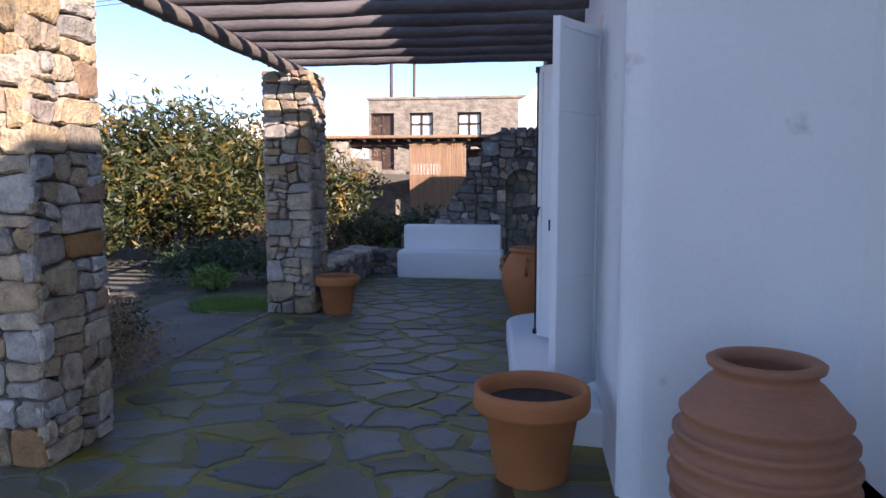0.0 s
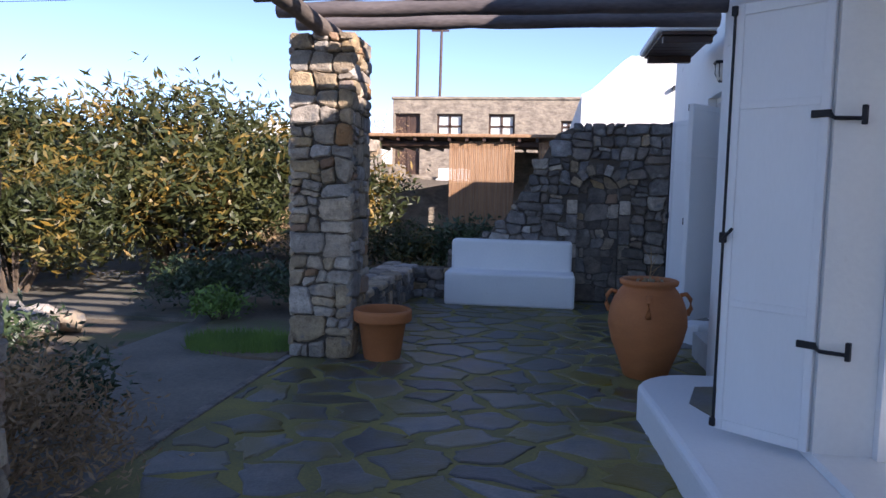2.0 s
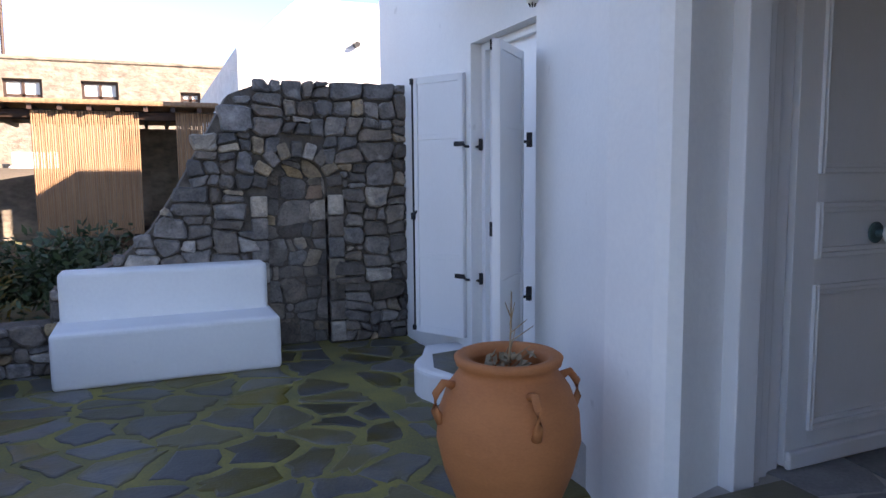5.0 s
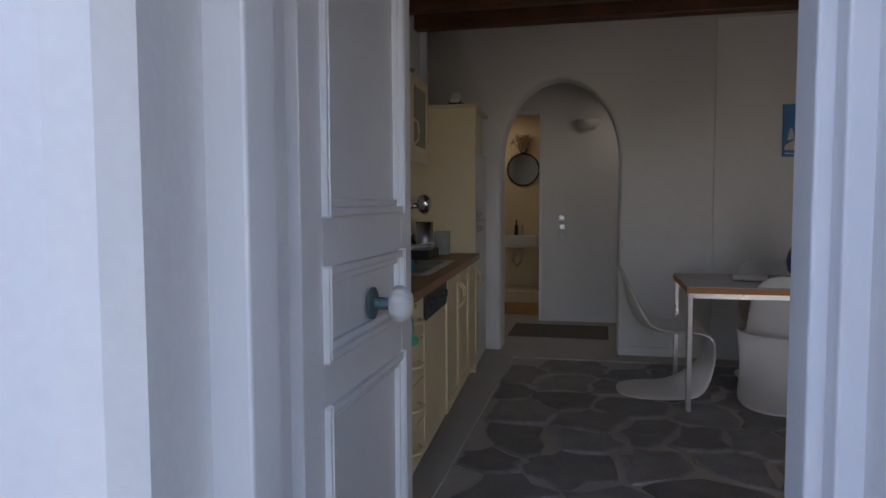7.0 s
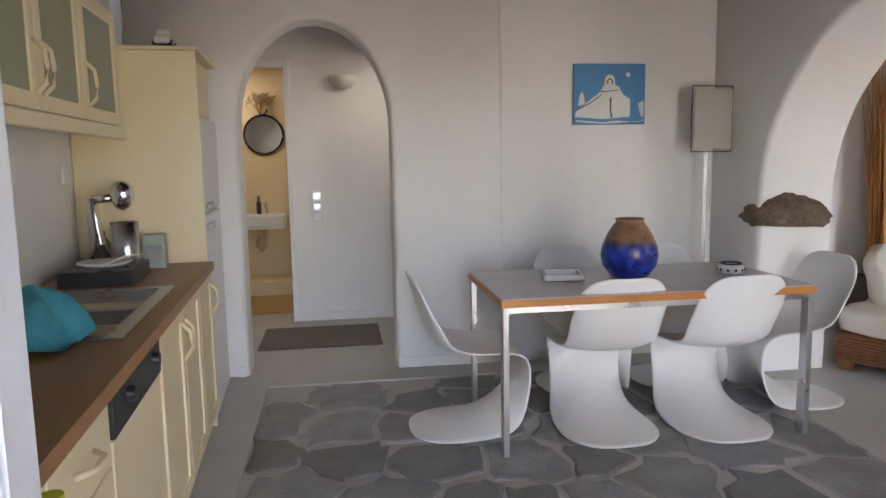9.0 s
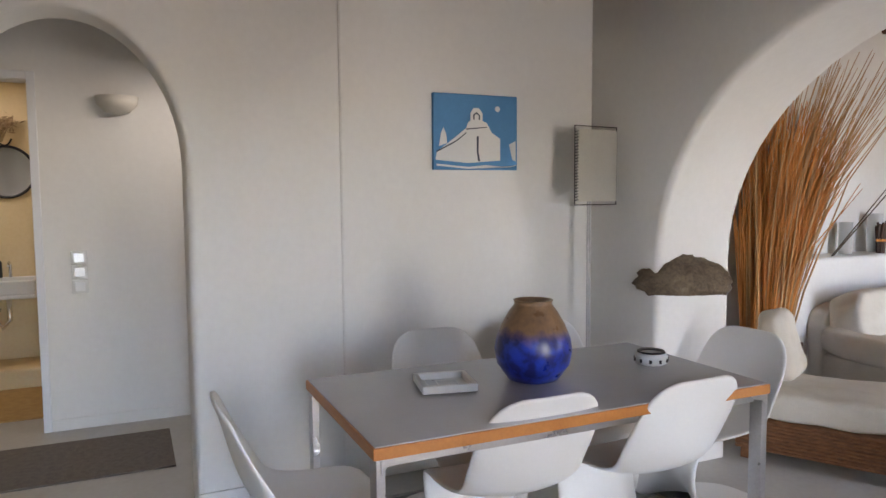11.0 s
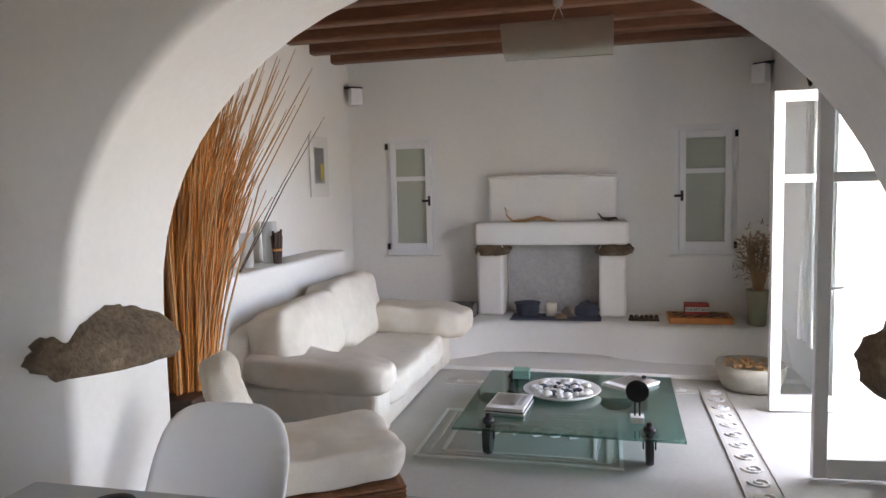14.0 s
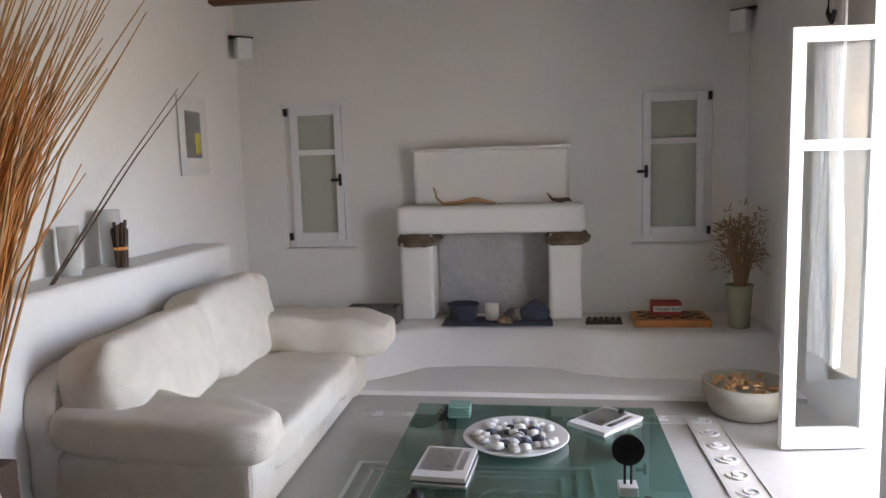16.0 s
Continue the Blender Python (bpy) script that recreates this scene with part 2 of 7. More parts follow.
DARK_WOOD = mat("dark_brown_wood", (0.085, 0.045, 0.03), (0.045, 0.025, 0.018), 0.6, 4, 60, 0.2)
BATH_WALL = mat("warm_bath_plaster", (0.74, 0.60, 0.38), (0.68, 0.54, 0.33), 0.8, 2, 40, 0.15)
MAT_RUG = mat("grey_door_mat", (0.19, 0.165, 0.14), (0.13, 0.11, 0.095), 0.95, 30, 160, 0.8)
HILL = mat("scrub_hillside", (0.20, 0.17, 0.11), (0.10, 0.10, 0.055), 0.95, 0.25, 3, 0.3)
PATINA = mat("green_patina", (0.16, 0.26, 0.26), (0.08, 0.14, 0.15), 0.5, 20, 90, 0.3, metal=0.5)
TURQ = mat("turquoise_cloth", (0.03, 0.32, 0.40), (0.02, 0.24, 0.31), 0.9, 20, 150, 0.3)

# ---- mesh helpers ----


def box(bm, x0, y0, z0, x1, y1, z1, bevel=0.0, seg=2):
    geo = bmesh.ops.create_cube(bm, size=1)
    vs = geo["verts"]
    for v in vs:
        v.co = Vector(((x0 + x1) / 2 + v.co.x * (x1 - x0), (y0 + y1) / 2 + v.co.y * (y1 - y0), (z0 + z1) / 2 + v.co.z * (z1 - z0)))
    if bevel:
        es = list({e for v in vs for e in v.link_edges})
        bmesh.ops.bevel(bm, geom=es, offset=bevel, segments=seg, affect="EDGES", profile=0.5)
    return bm


def rod(bm, p, q, r0, r1=None, n=8):
    r1 = r0 if r1 is None else r1
    p, q = Vector(p), Vector(q)
    m = (q - p).to_track_quat("Z", "Y").to_matrix()
    rings = []
    for c, r in ((p, r0), (q, r1)):
        rings.append([bm.verts.new(c + m @ Vector((r * math.cos(2 * math.pi * k / n), r * math.sin(2 * math.pi * k / n), 0))) for k in range(n)])
    for k in range(n):
        bm.faces.new((rings[0][k], rings[0][(k + 1) % n], rings[1][(k + 1) % n], rings[1][k]))
    bm.faces.new(rings[0][::-1])
    bm.faces.new(rings[1])
    return bm


def tube(bm, pts, radii, n=8):
    pts = [Vector(p) for p in pts]
    rings = []
    for i, c in enumerate(pts):
        d = pts[min(i + 1, len(pts) - 1)] - pts[max(i - 1, 0)]
        m = d.to_track_quat("Z", "Y").to_matrix()
        r = radii[i] if isinstance(radii, (list, tuple)) else radii
        rings.append([bm.verts.new(c + m @ Vector((r * math.cos(2 * math.pi * k / n), r * math.sin(2 * math.pi * k / n), 0))) for k in range(n)])
    for a, b in zip(rings, rings[1:]):
        for k in range(n):
            bm.faces.new((a[k], a[(k + 1) % n], b[(k + 1) % n], b[k]))
    bm.faces.new(rings[0][::-1])
    bm.faces.new(rings[-1])
    return bm


def lathe(bm, prof, n=40, c=(0, 0, 0), close=True):
    rings = []
    for r, z in prof:
        rings.append([bm.verts.new((c[0] + r * math.cos(2 * math.pi * k / n), c[1] + r * math.sin(2 * math.pi * k / n), c[2] + z)) for k in range(n)])
    for a, b in zip(rings, rings[1:]):
        for k in range(n):
            bm.faces.new((a[k], a[(k + 1) % n], b[(k + 1) % n], b[k]))
    if close:
        bm.faces.new(rings[0][::-1])
        bm.faces.new(rings[-1])
    return bm


def prism(bm, pts, axis, a, b):
    """A flat outline swept along an axis from a to b; pts are in the two other axes, in order."""
    def at(p, q):
        return {"x": (q, p[0], p[1]), "y": (p[0], q, p[1]), "z": (p[0], p[1], q)}[axis]
    lo, hi = [bm.verts.new(at(p, a)) for p in pts], [bm.verts.new(at(p, b)) for p in pts]
    k = len(pts)
    for i in range(k):
        bm.faces.new((lo[i], lo[(i + 1) % k], hi[(i + 1) % k], hi[i]))
    bm.faces.new(lo[::-1])
    bm.faces.new(hi)
    bmesh.ops.recalc_face_normals(bm, faces=bm.faces)
    return bm


def cushion(bm, c, size, power=0.45, wrinkle=0.012, n=14, seed=0):
    """A soft, stuffed block."""
    geo = bmesh.ops.create_grid(bm, x_segments=2, y_segments=2, size=0.5)
    bmesh.ops.delete(bm, geom=geo["verts"], context="VERTS")
    idx = {}
    def put(p):
        key = tuple(round(v, 4) for v in p)
        if key not in idx:
            q = Vector(p)
            u = Vector([math.copysign(abs(v) ** 1.0, v) for v in q])
            ln = (abs(u.x) ** (2 / power) + abs(u.y) ** (2 / power) + abs(u.z) ** (2 / power)) ** (power / 2)
            u = u / ln
            w = Vector((u.x * size[0] / 2, u.y * size[1] / 2, u.z * size[2] / 2))
            w += u * wrinkle * 1.6 * noise.noise(w * 5 + Vector((seed * 7, 0, 0))) + u * wrinkle * noise.noise(Vector((w.x * 4, w.y * 14, w.z * 9 + seed)))
            idx[key] = bm.verts.new(Vector(c) + w)
        return idx[key]
    for ax in range(3):
        for sg in (-1, 1):
            for i in range(n):
                for j in range(n):
                    quad = []
                    for di, dj in ((0, 0), (1, 0), (1, 1), (0, 1)):
                        p = [0, 0, 0]
                        p[ax], p[(ax + 1) % 3], p[(ax + 2) % 3] = sg, -1 + 2 * (i + di) / n, -1 + 2 * (j + dj) / n
                        quad.append(put(p))
                    bm.faces.new(quad if sg > 0 else quad[::-1])
    return bm


def mesh_of(name, bm, material, smooth=False):
    me = bpy.data.meshes.new(name)
    bm.to_mesh(me)
    bm.free()
    me.materials.append(material)
    if smooth:
        for f in me.polygons:
            f.use_smooth = True
    return me


def part(name, bm, material, parent, label="", smooth=False):
    ob = new(name, mesh_of(name, bm, material, smooth))
    ob.parent = parent
    if label:
        tagged(ob, label)
    return ob


def thing(name, at, label, category, group="", rz=0.0, kind=""):
    ob = new(name)
    ob.empty_display_size = 0.1
    ob.matrix_world = pose(at[0], at[1], at[2], 0, 0, rz)
    return tagged(ob, label, category, group, kind)


def solid(name, bm, material, label="", category="", kind="", smooth=False, group=""):
    return tagged(new(name, mesh_of(name, bm, material, smooth)), label, category, group, kind)


def arc(cx, cy, r, a0, a1, n=8):
    return [(cx + r * math.cos(radians(a0 + (a1 - a0) * k / n)), cy + r * math.sin(radians(a0 + (a1 - a0) * k / n))) for k in range(n + 1)]


def B():
    return bmesh.new()


def boxes(*rows, bevel=0.0):
    bm = B()
    for r in rows:
        box(bm, *r, bevel=bevel)
    return bm


def cells(w, h, su, sv, seed, ju=0.7, jv=0.45, inside=None):
    """Irregular cells that fill a rectangle: centres on staggered rows, each cell cut by its neighbours."""
    rng = random.Random(seed)
    nu, nv = max(1, round(w / su)), max(1, round(h / sv))
    pts = {}
    for j in range(-2, nv + 2):
        for i in range(-2, nu + 2):
            pts[i, j] = ((i + 0.5 + 0.5 * (j % 2) - 0.25 + ju * (rng.random() - 0.5)) * w / nu, (j + 0.5 + jv * (rng.random() - 0.5)) * h / nv)
    out = []
    for (i, j), p in pts.items():
        if not (0 <= p[0] <= w and 0 <= p[1] <= h) or (inside and not inside(*p)):
            continue
        poly = [(0, 0), (w, 0), (w, h), (0, h)]
        poly = [(max(p[0] - 2 * su, 0), max(p[1] - 2 * sv, 0)), (min(p[0] + 2 * su, w), max(p[1] - 2 * sv, 0)), (min(p[0] + 2 * su, w), min(p[1] + 2 * sv, h)), (max(p[0] - 2 * su, 0), min(p[1] + 2 * sv, h))]
        for di in range(-2, 3):
            for dj in range(-2, 3):
                q = pts.get((i + di, j + dj))
                if not q or (di == 0 and dj == 0):
                    continue
                k = (sv / su) ** 2 * 1.3 if sv != su else 1.0
                nx, ny = (q[0] - p[0]) * k, (q[1] - p[1])
                mx, my = (p[0] + q[0]) / 2, (p[1] + q[1]) / 2
                nxt = []
                for a, b in zip(poly, poly[1:] + poly[:1]):
                    da, db = (a[0] - mx) * nx + (a[1] - my) * ny, (b[0] - mx) * nx + (b[1] - my) * ny
                    if da <= 0:
                        nxt.append(a)
                    if da * db < 0:
                        t = da / (da - db)
                        nxt.append((a[0] + t * (b[0] - a[0]), a[1] + t * (b[1] - a[1])))
                poly = nxt
                if len(poly) < 3:
                    break
            if len(poly) < 3:
                break
        if len(poly) >= 3:
            out.append((p, poly))
    return out


def blocks(w, h, su, sv, seed, inside=None):
    """Roughly squared stones of very uneven size, by splitting a face again and again, then warping it."""
    rng = random.Random(seed)
    todo, out = [(0.0, 0.0, w, h)], []
    def warp(x, y):
        e = min(x, w - x, y, h - y)
        k = min(1.0, max(0.0, e) / 0.06)
        q = Vector((x * 6.0, y * 6.0, seed * 1.7))
        return (x + k * 0.065 * noise.noise(q), y + k * 0.05 * noise.noise(q + Vector((0, 0, 31))))
    while todo:
        x0, y0, x1, y1 = todo.pop()
        a, b = x1 - x0, y1 - y0
        lim = 0.75 + 1.15 * rng.random() ** 1.5
        if a <= su * lim and b <= sv * lim:
            c = ((x0 + x1) / 2, (y0 + y1) / 2)
            if inside and not inside(*c):
                continue
            cut = 0.32 * min(a, b)
            ring = []
            for (px, py), (ax, ay), (bx, by) in (((x0, y0), (0, 1), (1, 0)), ((x1, y0), (-1, 0), (0, 1)), ((x1, y1), (0, -1), (-1, 0)), ((x0, y1), (1, 0), (0, -1))):
                k1, k2 = cut * rng.random(), cut * rng.random()
                ring += [warp(px + ax * k1, py + ay * k1), warp(px + bx * k2, py + by * k2)]
            out.append((c, ring))
            continue
        f = 0.32 + 0.36 * rng.random()
        if a / su > b / sv:
            todo += [(x0, y0, x0 + a * f, y1), (x0 + a * f, y0, x1, y1)]
        else:
            todo += [(x0, y0, x1, y0 + b * f), (x0, y0 + b * f, x1, y1)]
    return out


def piece(c, poly, gap, rise, seed, rough=0.15):
    """One stone over a cell: verts in (u, v, out), with a worn, rounded edge."""
    rng = random.Random(seed)
    cx, cy = sum(p[0] for p in poly) / len(poly), sum(p[1] for p in poly) / len(poly)
    ring = []
    for a, b in zip(poly, poly[1:] + poly[:1]):
        ln = math.hypot(b[0] - a[0], b[1] - a[1])
        if ln < 0.015:
            continue
        ring += [(a[0] * 0.9 + b[0] * 0.1, a[1] * 0.9 + b[1] * 0.1), ((a[0] + b[0]) / 2, (a[1] + b[1]) / 2), (a[0] * 0.1 + b[0] * 0.9, a[1] * 0.1 + b[1] * 0.9)] if ln > 0.06 else [((a[0] + b[0]) / 2, (a[1] + b[1]) / 2)]
    size = max(0.02, min(math.hypot(p[0] - cx, p[1] - cy) for p in ring))
    jit = [1 + rough * (rng.random() - 0.5) for _ in ring]
    def shrink(d, z, tip):
        vs = []
        for (x, y), k in zip(ring, jit):
            r = math.hypot(x - cx, y - cy)
            f = max(0.2, (r * k - d) / r) if r > 1e-6 else 1
            vs.append((cx + (x - cx) * f, cy + (y - cy) * f, z + tip * rise * (rng.random() - 0.5)))
        return vs
    rise *= 0.7 + 0.6 * rng.random()
    return [shrink(gap * 0.6, -0.02, 0), shrink(gap, rise * 0.55, 0.2), shrink(gap + min(0.014, size * 0.3), rise, 0.35)]


def lay(name, found, place, gap, rise, pick, parent, seed=0, rough=0.15):
    """Stones over the cells, each one an object under parent; place turns (u, v, out) into the world."""
    for k, (c, poly) in enumerate(found):
        rings = piece(c, poly, gap, rise, seed * 1000 + k, rough)
        bm = B()
        vr = [[bm.verts.new(place(*p)) for p in r] for r in rings]
        n = len(vr[0])
        if n < 3:
            bm.free()
            continue
        for a, b in zip(vr, vr[1:]):
            for i in range(n):
                bm.faces.new((a[i], a[(i + 1) % n], b[(i + 1) % n], b[i]))
        bm.faces.new(vr[-1])
        bmesh.ops.recalc_face_normals(bm, faces=bm.faces)
        ob = new(name, mesh_of(name, bm, pick(k, c)))
        ob.parent = parent



# ---- large structure ----
FLOOR = 0.22


def wall_with_holes(name, x0, x1, y0, y1, z0, z1, along, holes, material, label="white lime-washed masonry wall", bevel=0.0):
    """A thick wall; holes are (a0, a1, z0, z1) along its run."""
    bm = B()
    a0, a1 = (x0, x1) if along == "x" else (y0, y1)
    cuts = sorted({a0, a1, *[h[0] for h in holes], *[h[1] for h in holes]})
    for s, e in zip(cuts, cuts[1:]):
        spans = [(z0, z1)]
        for h in holes:
            if h[0] <= s + 1e-6 and h[1] >= e - 1e-6:
                spans = [p for lo, hi in spans for p in ((lo, min(hi, h[2])), (max(lo, h[3]), hi)) if p[1] - p[0] > 1e-4]
        for lo, hi in spans:
            if along == "x":
                box(bm, s, y0, lo, e, y1, hi)
            else:
                box(bm, x0, s, lo, x1, e, hi)
    bmesh.ops.remove_doubles(bm, verts=bm.verts, dist=1e-4)
    return solid(name, bm, material, label, "wall", "structure")


def arch_wall(name, plane, t0, t1, span, z0, z1, jamb, spring, rise, material, axis, label, n=28, soft=0.05):
    """A wall across an axis from t0 to t1 with an arched opening between the jambs, its edges rounded."""
    bm = B()
    c, a = (jamb[0] + jamb[1]) / 2, (jamb[1] - jamb[0]) / 2
    def ring(grow, t):
        pts = [(c - a - grow, z0), (c - a - grow, spring)]
        pts += [(c - (a + grow) * math.cos(math.pi * k / n), spring + (rise + grow) * math.sin(math.pi * k / n)) for k in range(1, n)]
        pts += [(c + a + grow, spring), (c + a + grow, z0)]
        return [bm.verts.new((p[0], t, p[1]) if axis == "y" else (t, p[0], p[1])) for p in pts]
    def outer(t):
        pts = [(span[0], z0), (span[0], spring)]
        pts += [(span[0] + (span[1] - span[0]) * k / n, z1) for k in range(1, n)]
        pts += [(span[1], spring), (span[1], z0)]
        return [bm.verts.new((p[0], t, p[1]) if axis == "y" else (t, p[0], p[1])) for p in pts]
    sg = 1 if t1 > t0 else -1
    rows = [outer(t0)]
    for k in range(0, 5):
        w = math.pi / 2 * k / 4
        rows.append(ring(soft * (1 - math.sin(w)), t0 + sg * soft * (1 - math.cos(w))))
    for k in range(4, -1, -1):
        w = math.pi / 2 * k / 4
        rows.append(ring(soft * (1 - math.sin(w)), t1 - sg * soft * (1 - math.cos(w))))
    rows.append(outer(t1))
    for p, q in zip(rows, rows[1:]):
        for i in range(len(p) - 1):
            bm.faces.new((p[i], p[i + 1], q[i + 1], q[i]))
    # top closing strip
    p, q = rows[0], rows[-1]
    for i in range(len(p) - 1):
        bm.faces.new((p[i], q[i], q[i + 1], p[i + 1]))
    bmesh.ops.recalc_face_normals(bm, faces=bm.faces)
    ob = solid(name, bm, material, label, "wall", "structure", smooth=True)
    return ob


# ground
bm = B()
NX, NY = 60, 70
grid = {}
for i in range(NX + 1):
    for j in range(NY + 1):
        x = math.copysign(abs(-1 + 2 * i / NX) ** 2.2 * 900, -1 + 2 * i / NX) - 4
        y = math.copysign(abs(-1 + 2 * j / NY) ** 2.2 * 900, -1 + 2 * j / NY) + 12
        rise = 0.0
        if y > 14:
            rise += 1.7 * min(1, (y - 14) / 8)
        if y > 30:
            rise += min(9, (y - 30) * 0.045)
        if x < -3.5 and y > 15:
            rise += min(3.0, (-3.5 - x) * 0.03)
        grid[i, j] = bm.verts.new((x, y, -0.03 + rise + (0.05 * noise.noise(Vector((x * 0.5, y * 0.5, 0))) if (x < -2.6 or y > 13) else 0) - 0.02))
for i in range(NX):
    for j in range(NY):
        bm.faces.new((grid[i, j], grid[i + 1, j], grid[i + 1, j + 1], grid[i, j + 1]))
solid("ground", bm, EARTH, "dry brown earth with thin scrub", "ground", "structure", smooth=True)

# terrace bed, on which the pavers lie
solid("pavement", boxes((-2.1, -3.0, -0.2, 1.6, 12.6, 0.0)), JOINT, "mossy mortar bed of the terrace paving", "pavement", "structure")
solid("path", boxes((-3.6, 4.9, -0.2, -2.14, 13.2, -0.012), (-7.0, 9.8, -0.2, -3.6, 13.0, -0.014)), CONCRETE, "damp worn concrete garden path", "path", "structure")
solid("kerb", boxes((-2.16, 5.0, -0.1, -2.1, 8.5, 0.012), bevel=0.008), STONE_DARK, "thin dark slate kerb along the terrace", "kerb", "structure")

# house: outer west wall in two runs
OUT = 1.04
# wall tops at 3.75 are out of view, raised to lift the terrace shadow
wall_with_holes("wall_west_front", OUT, OUT + 0.50, 4.52, 7.14, -0.1, 3.75, "y", [(5.55, 6.42, 0.24, 2.32)], WHITE_OUT)
bm = prism(B(), arc(OUT + 0.12, 4.57, 0.12, 180, 270, 8) + [(1.97, 4.45), (1.97, 4.70), (OUT + 0.42, 4.70), (OUT + 0.42, 4.52), (OUT + 0.12, 4.53), (OUT, 4.58)], "z", -0.1, 3.75)
solid("wall_south_return", bm, WHITE_OUT, "white lime-washed return wall with a rounded corner", "wall", "structure")
# unseen parapet, added so the house shades the pillars higher up
solid("shadow_parapet", boxes((1.7, 0.0, 3.35, 2.0, 4.4, 3.75), (1.97, -0.1, 3.35, 7.0, 0.2, 3.75), (1.15, 9.0, 3.3, 7.0, 9.3, 3.75), (1.04, 7.14, 3.35, 1.5, 9.0, 3.75)), WHITE_OUT, "unseen white parapet added to lengthen the house shadow", "wall", "structure")
wall_with_holes("wall_over_entrance", OUT, OUT + 0.62, 7.14, 8.30, 2.36, 3.35, "y", [], WHITE_OUT)
bm = B()
prism(bm, [(1.66, 8.30), (1.40, 8.17), (1.20, 8.12), (1.10, 8.09), (1.055, 8.12), (OUT, 8.18), (OUT + 0.02, 8.5), (OUT + 0.35, 9.62), (OUT + 0.66, 9.62), (1.72, 8.30)], "z", -0.1, 3.35)
solid("wall_west_back", bm, WHITE_OUT, "white lime-washed masonry wall with a soft corner", "wall", "structure")
bm = B()
prism(bm, [(OUT + 0.35, 9.62), (OUT + 0.36, 10.5), (OUT + 0.66, 10.5), (OUT + 0.58, 9.62)], "z", 2.30, 3.35)
solid("wall_over_side_door", bm, WHITE_OUT, "white lime-washed masonry over a door", "wall", "structure")
bm = B()
prism(bm, [(OUT + 0.36, 10.5), (OUT + 0.40, 12.6), (OUT + 0.80, 12.6), (OUT + 0.66, 10.5)], "z", -0.1, 3.35)
solid("wall_west_end", bm, WHITE_OUT, "white lime-washed masonry wall", "wall", "structure")
solid("terrace_sill", box(B(), 1.5, 2.0, 0.0, 1.97, 3.3, 0.21, 0.02), WHITE_OUT, "white step outside the terrace door", "step", "structure")
# inner skins and partitions
wall_with_holes("wall_living_west", 1.97, 2.50, 0.0, 5.2, 0.0, 3.2, "y", [(2.2, 3.27, FLOOR - 0.01, 2.42)], WHITE_IN)
wall_with_holes("wall_living_south", 1.97, 6.72, 0.0, 0.31, 0.0, 3.2, "x", [(2.757, 3.31, 1.045, 2.22), (5.53, 6.055, 1.045, 2.22)], WHITE_IN)
wall_with_holes("wall_living_east", 6.42, 6.72, 0.31, 4.7, 0.0, 3.2, "y", [], WHITE_IN)
arch_wall("wall_between_rooms", "y", 5.2, 4.7, (1.54, 6.72), FLOOR - 0.2, 3.2, (3.04, 5.50), 1.30, 1.10, WHITE_IN, "y", "white plastered wall with a wide round arch", soft=0.035)
arch_wall("wall_dining_east", "x", 6.06, 6.34, (5.2, 9.02), FLOOR - 0.2, 3.2, (7.39, 8.34), 1.80, 0.65, WHITE_IN, "x", "white plastered wall with a narrow arched doorway", soft=0.035)
solid("wall_ledge", boxes((6.049, 5.2, FLOOR, 6.075, 6.685, 2.86), bevel=0.012), WHITE_IN, "shallow white plaster thickening of the wall", "wall", "structure")
wall_with_holes("wall_hall_north", 6.2, 9.6, 9.0, 9.3, 0.0, 3.2, "x", [], WHITE_IN)
wall_with_holes("wall_hall_east", 7.58, 7.72, 6.4, 9.0, 0.0, 3.2, "y", [(8.15, 8.98, FLOOR - 0.01, 2.36)], WHITE_IN)
wall_with_holes("wall_hall_south", 6.34, 7.72, 6.3, 6.4, 0.0, 3.2, "x", [], WHITE_IN)
solid("wall_bath", boxes((9.2, 7.6, 0.0, 9.3, 9.0, 3.2), (7.72, 7.5, 0.0, 9.3, 7.6, 3.2), (7.73, 8.985, 0.0, 9.2, 8.998, 3.2)), BATH_WALL, "warm yellow plastered bathroom wall", "wall", "structure")
solid("floor", boxes((1.12, 4.7, 0.0, 9.4, 9.3, FLOOR - 0.012)), JOINT_IN, "pale joint bed under the flagstones", "floor", "structure")
solid("floor_living", boxes((1.97, 0.0, 0.0, 6.72, 5.26, FLOOR)), SCREED, "smooth pale grey screed floor", "floor", "structure")
solid("floor_edge", boxes((1.56, 8.2, 0.1, 6.06, 9.0, FLOOR), (5.82, 5.26, 0.1, 9.4, 8.2, FLOOR), (6.06, 8.2, 0.1, 9.4, 9.0, FLOOR), (1.56, 5.26, 0.1, 5.82, 5.36, FLOOR)), SCREED, "smooth pale screed border of the floor", "floor", "structure")
solid("ceiling", boxes((1.12, 4.95, 3.05, 9.6, 9.3, 3.1), (1.9, 0.0, 3.05, 6.75, 4.95, 3.1)), DARK_BOARD, "dark brown boarded ceiling", "ceiling", "structure")
solid("roof", boxes((1.1, 4.5, 3.1, 9.8, 9.4, 3.35), (1.9, -0.1, 3.1, 7.0, 4.5, 3.35), (1.5, 9.4, 3.1, 5.0, 12.6, 3.35)), WHITE_OUT, "flat white roof slab", "roof", "structure")
solid("baseboard", boxes((6.046, 5.4, FLOOR, 6.06, 7.38, FLOOR + 0.07), (7.566, 6.4, FLOOR, 7.58, 8.105, FLOOR + 0.07), (6.045, 8.36, FLOOR, 6.06, 8.4, FLOOR + 0.07)), WHITE_IN, "low white plaster skirting", "baseboard", "structure")
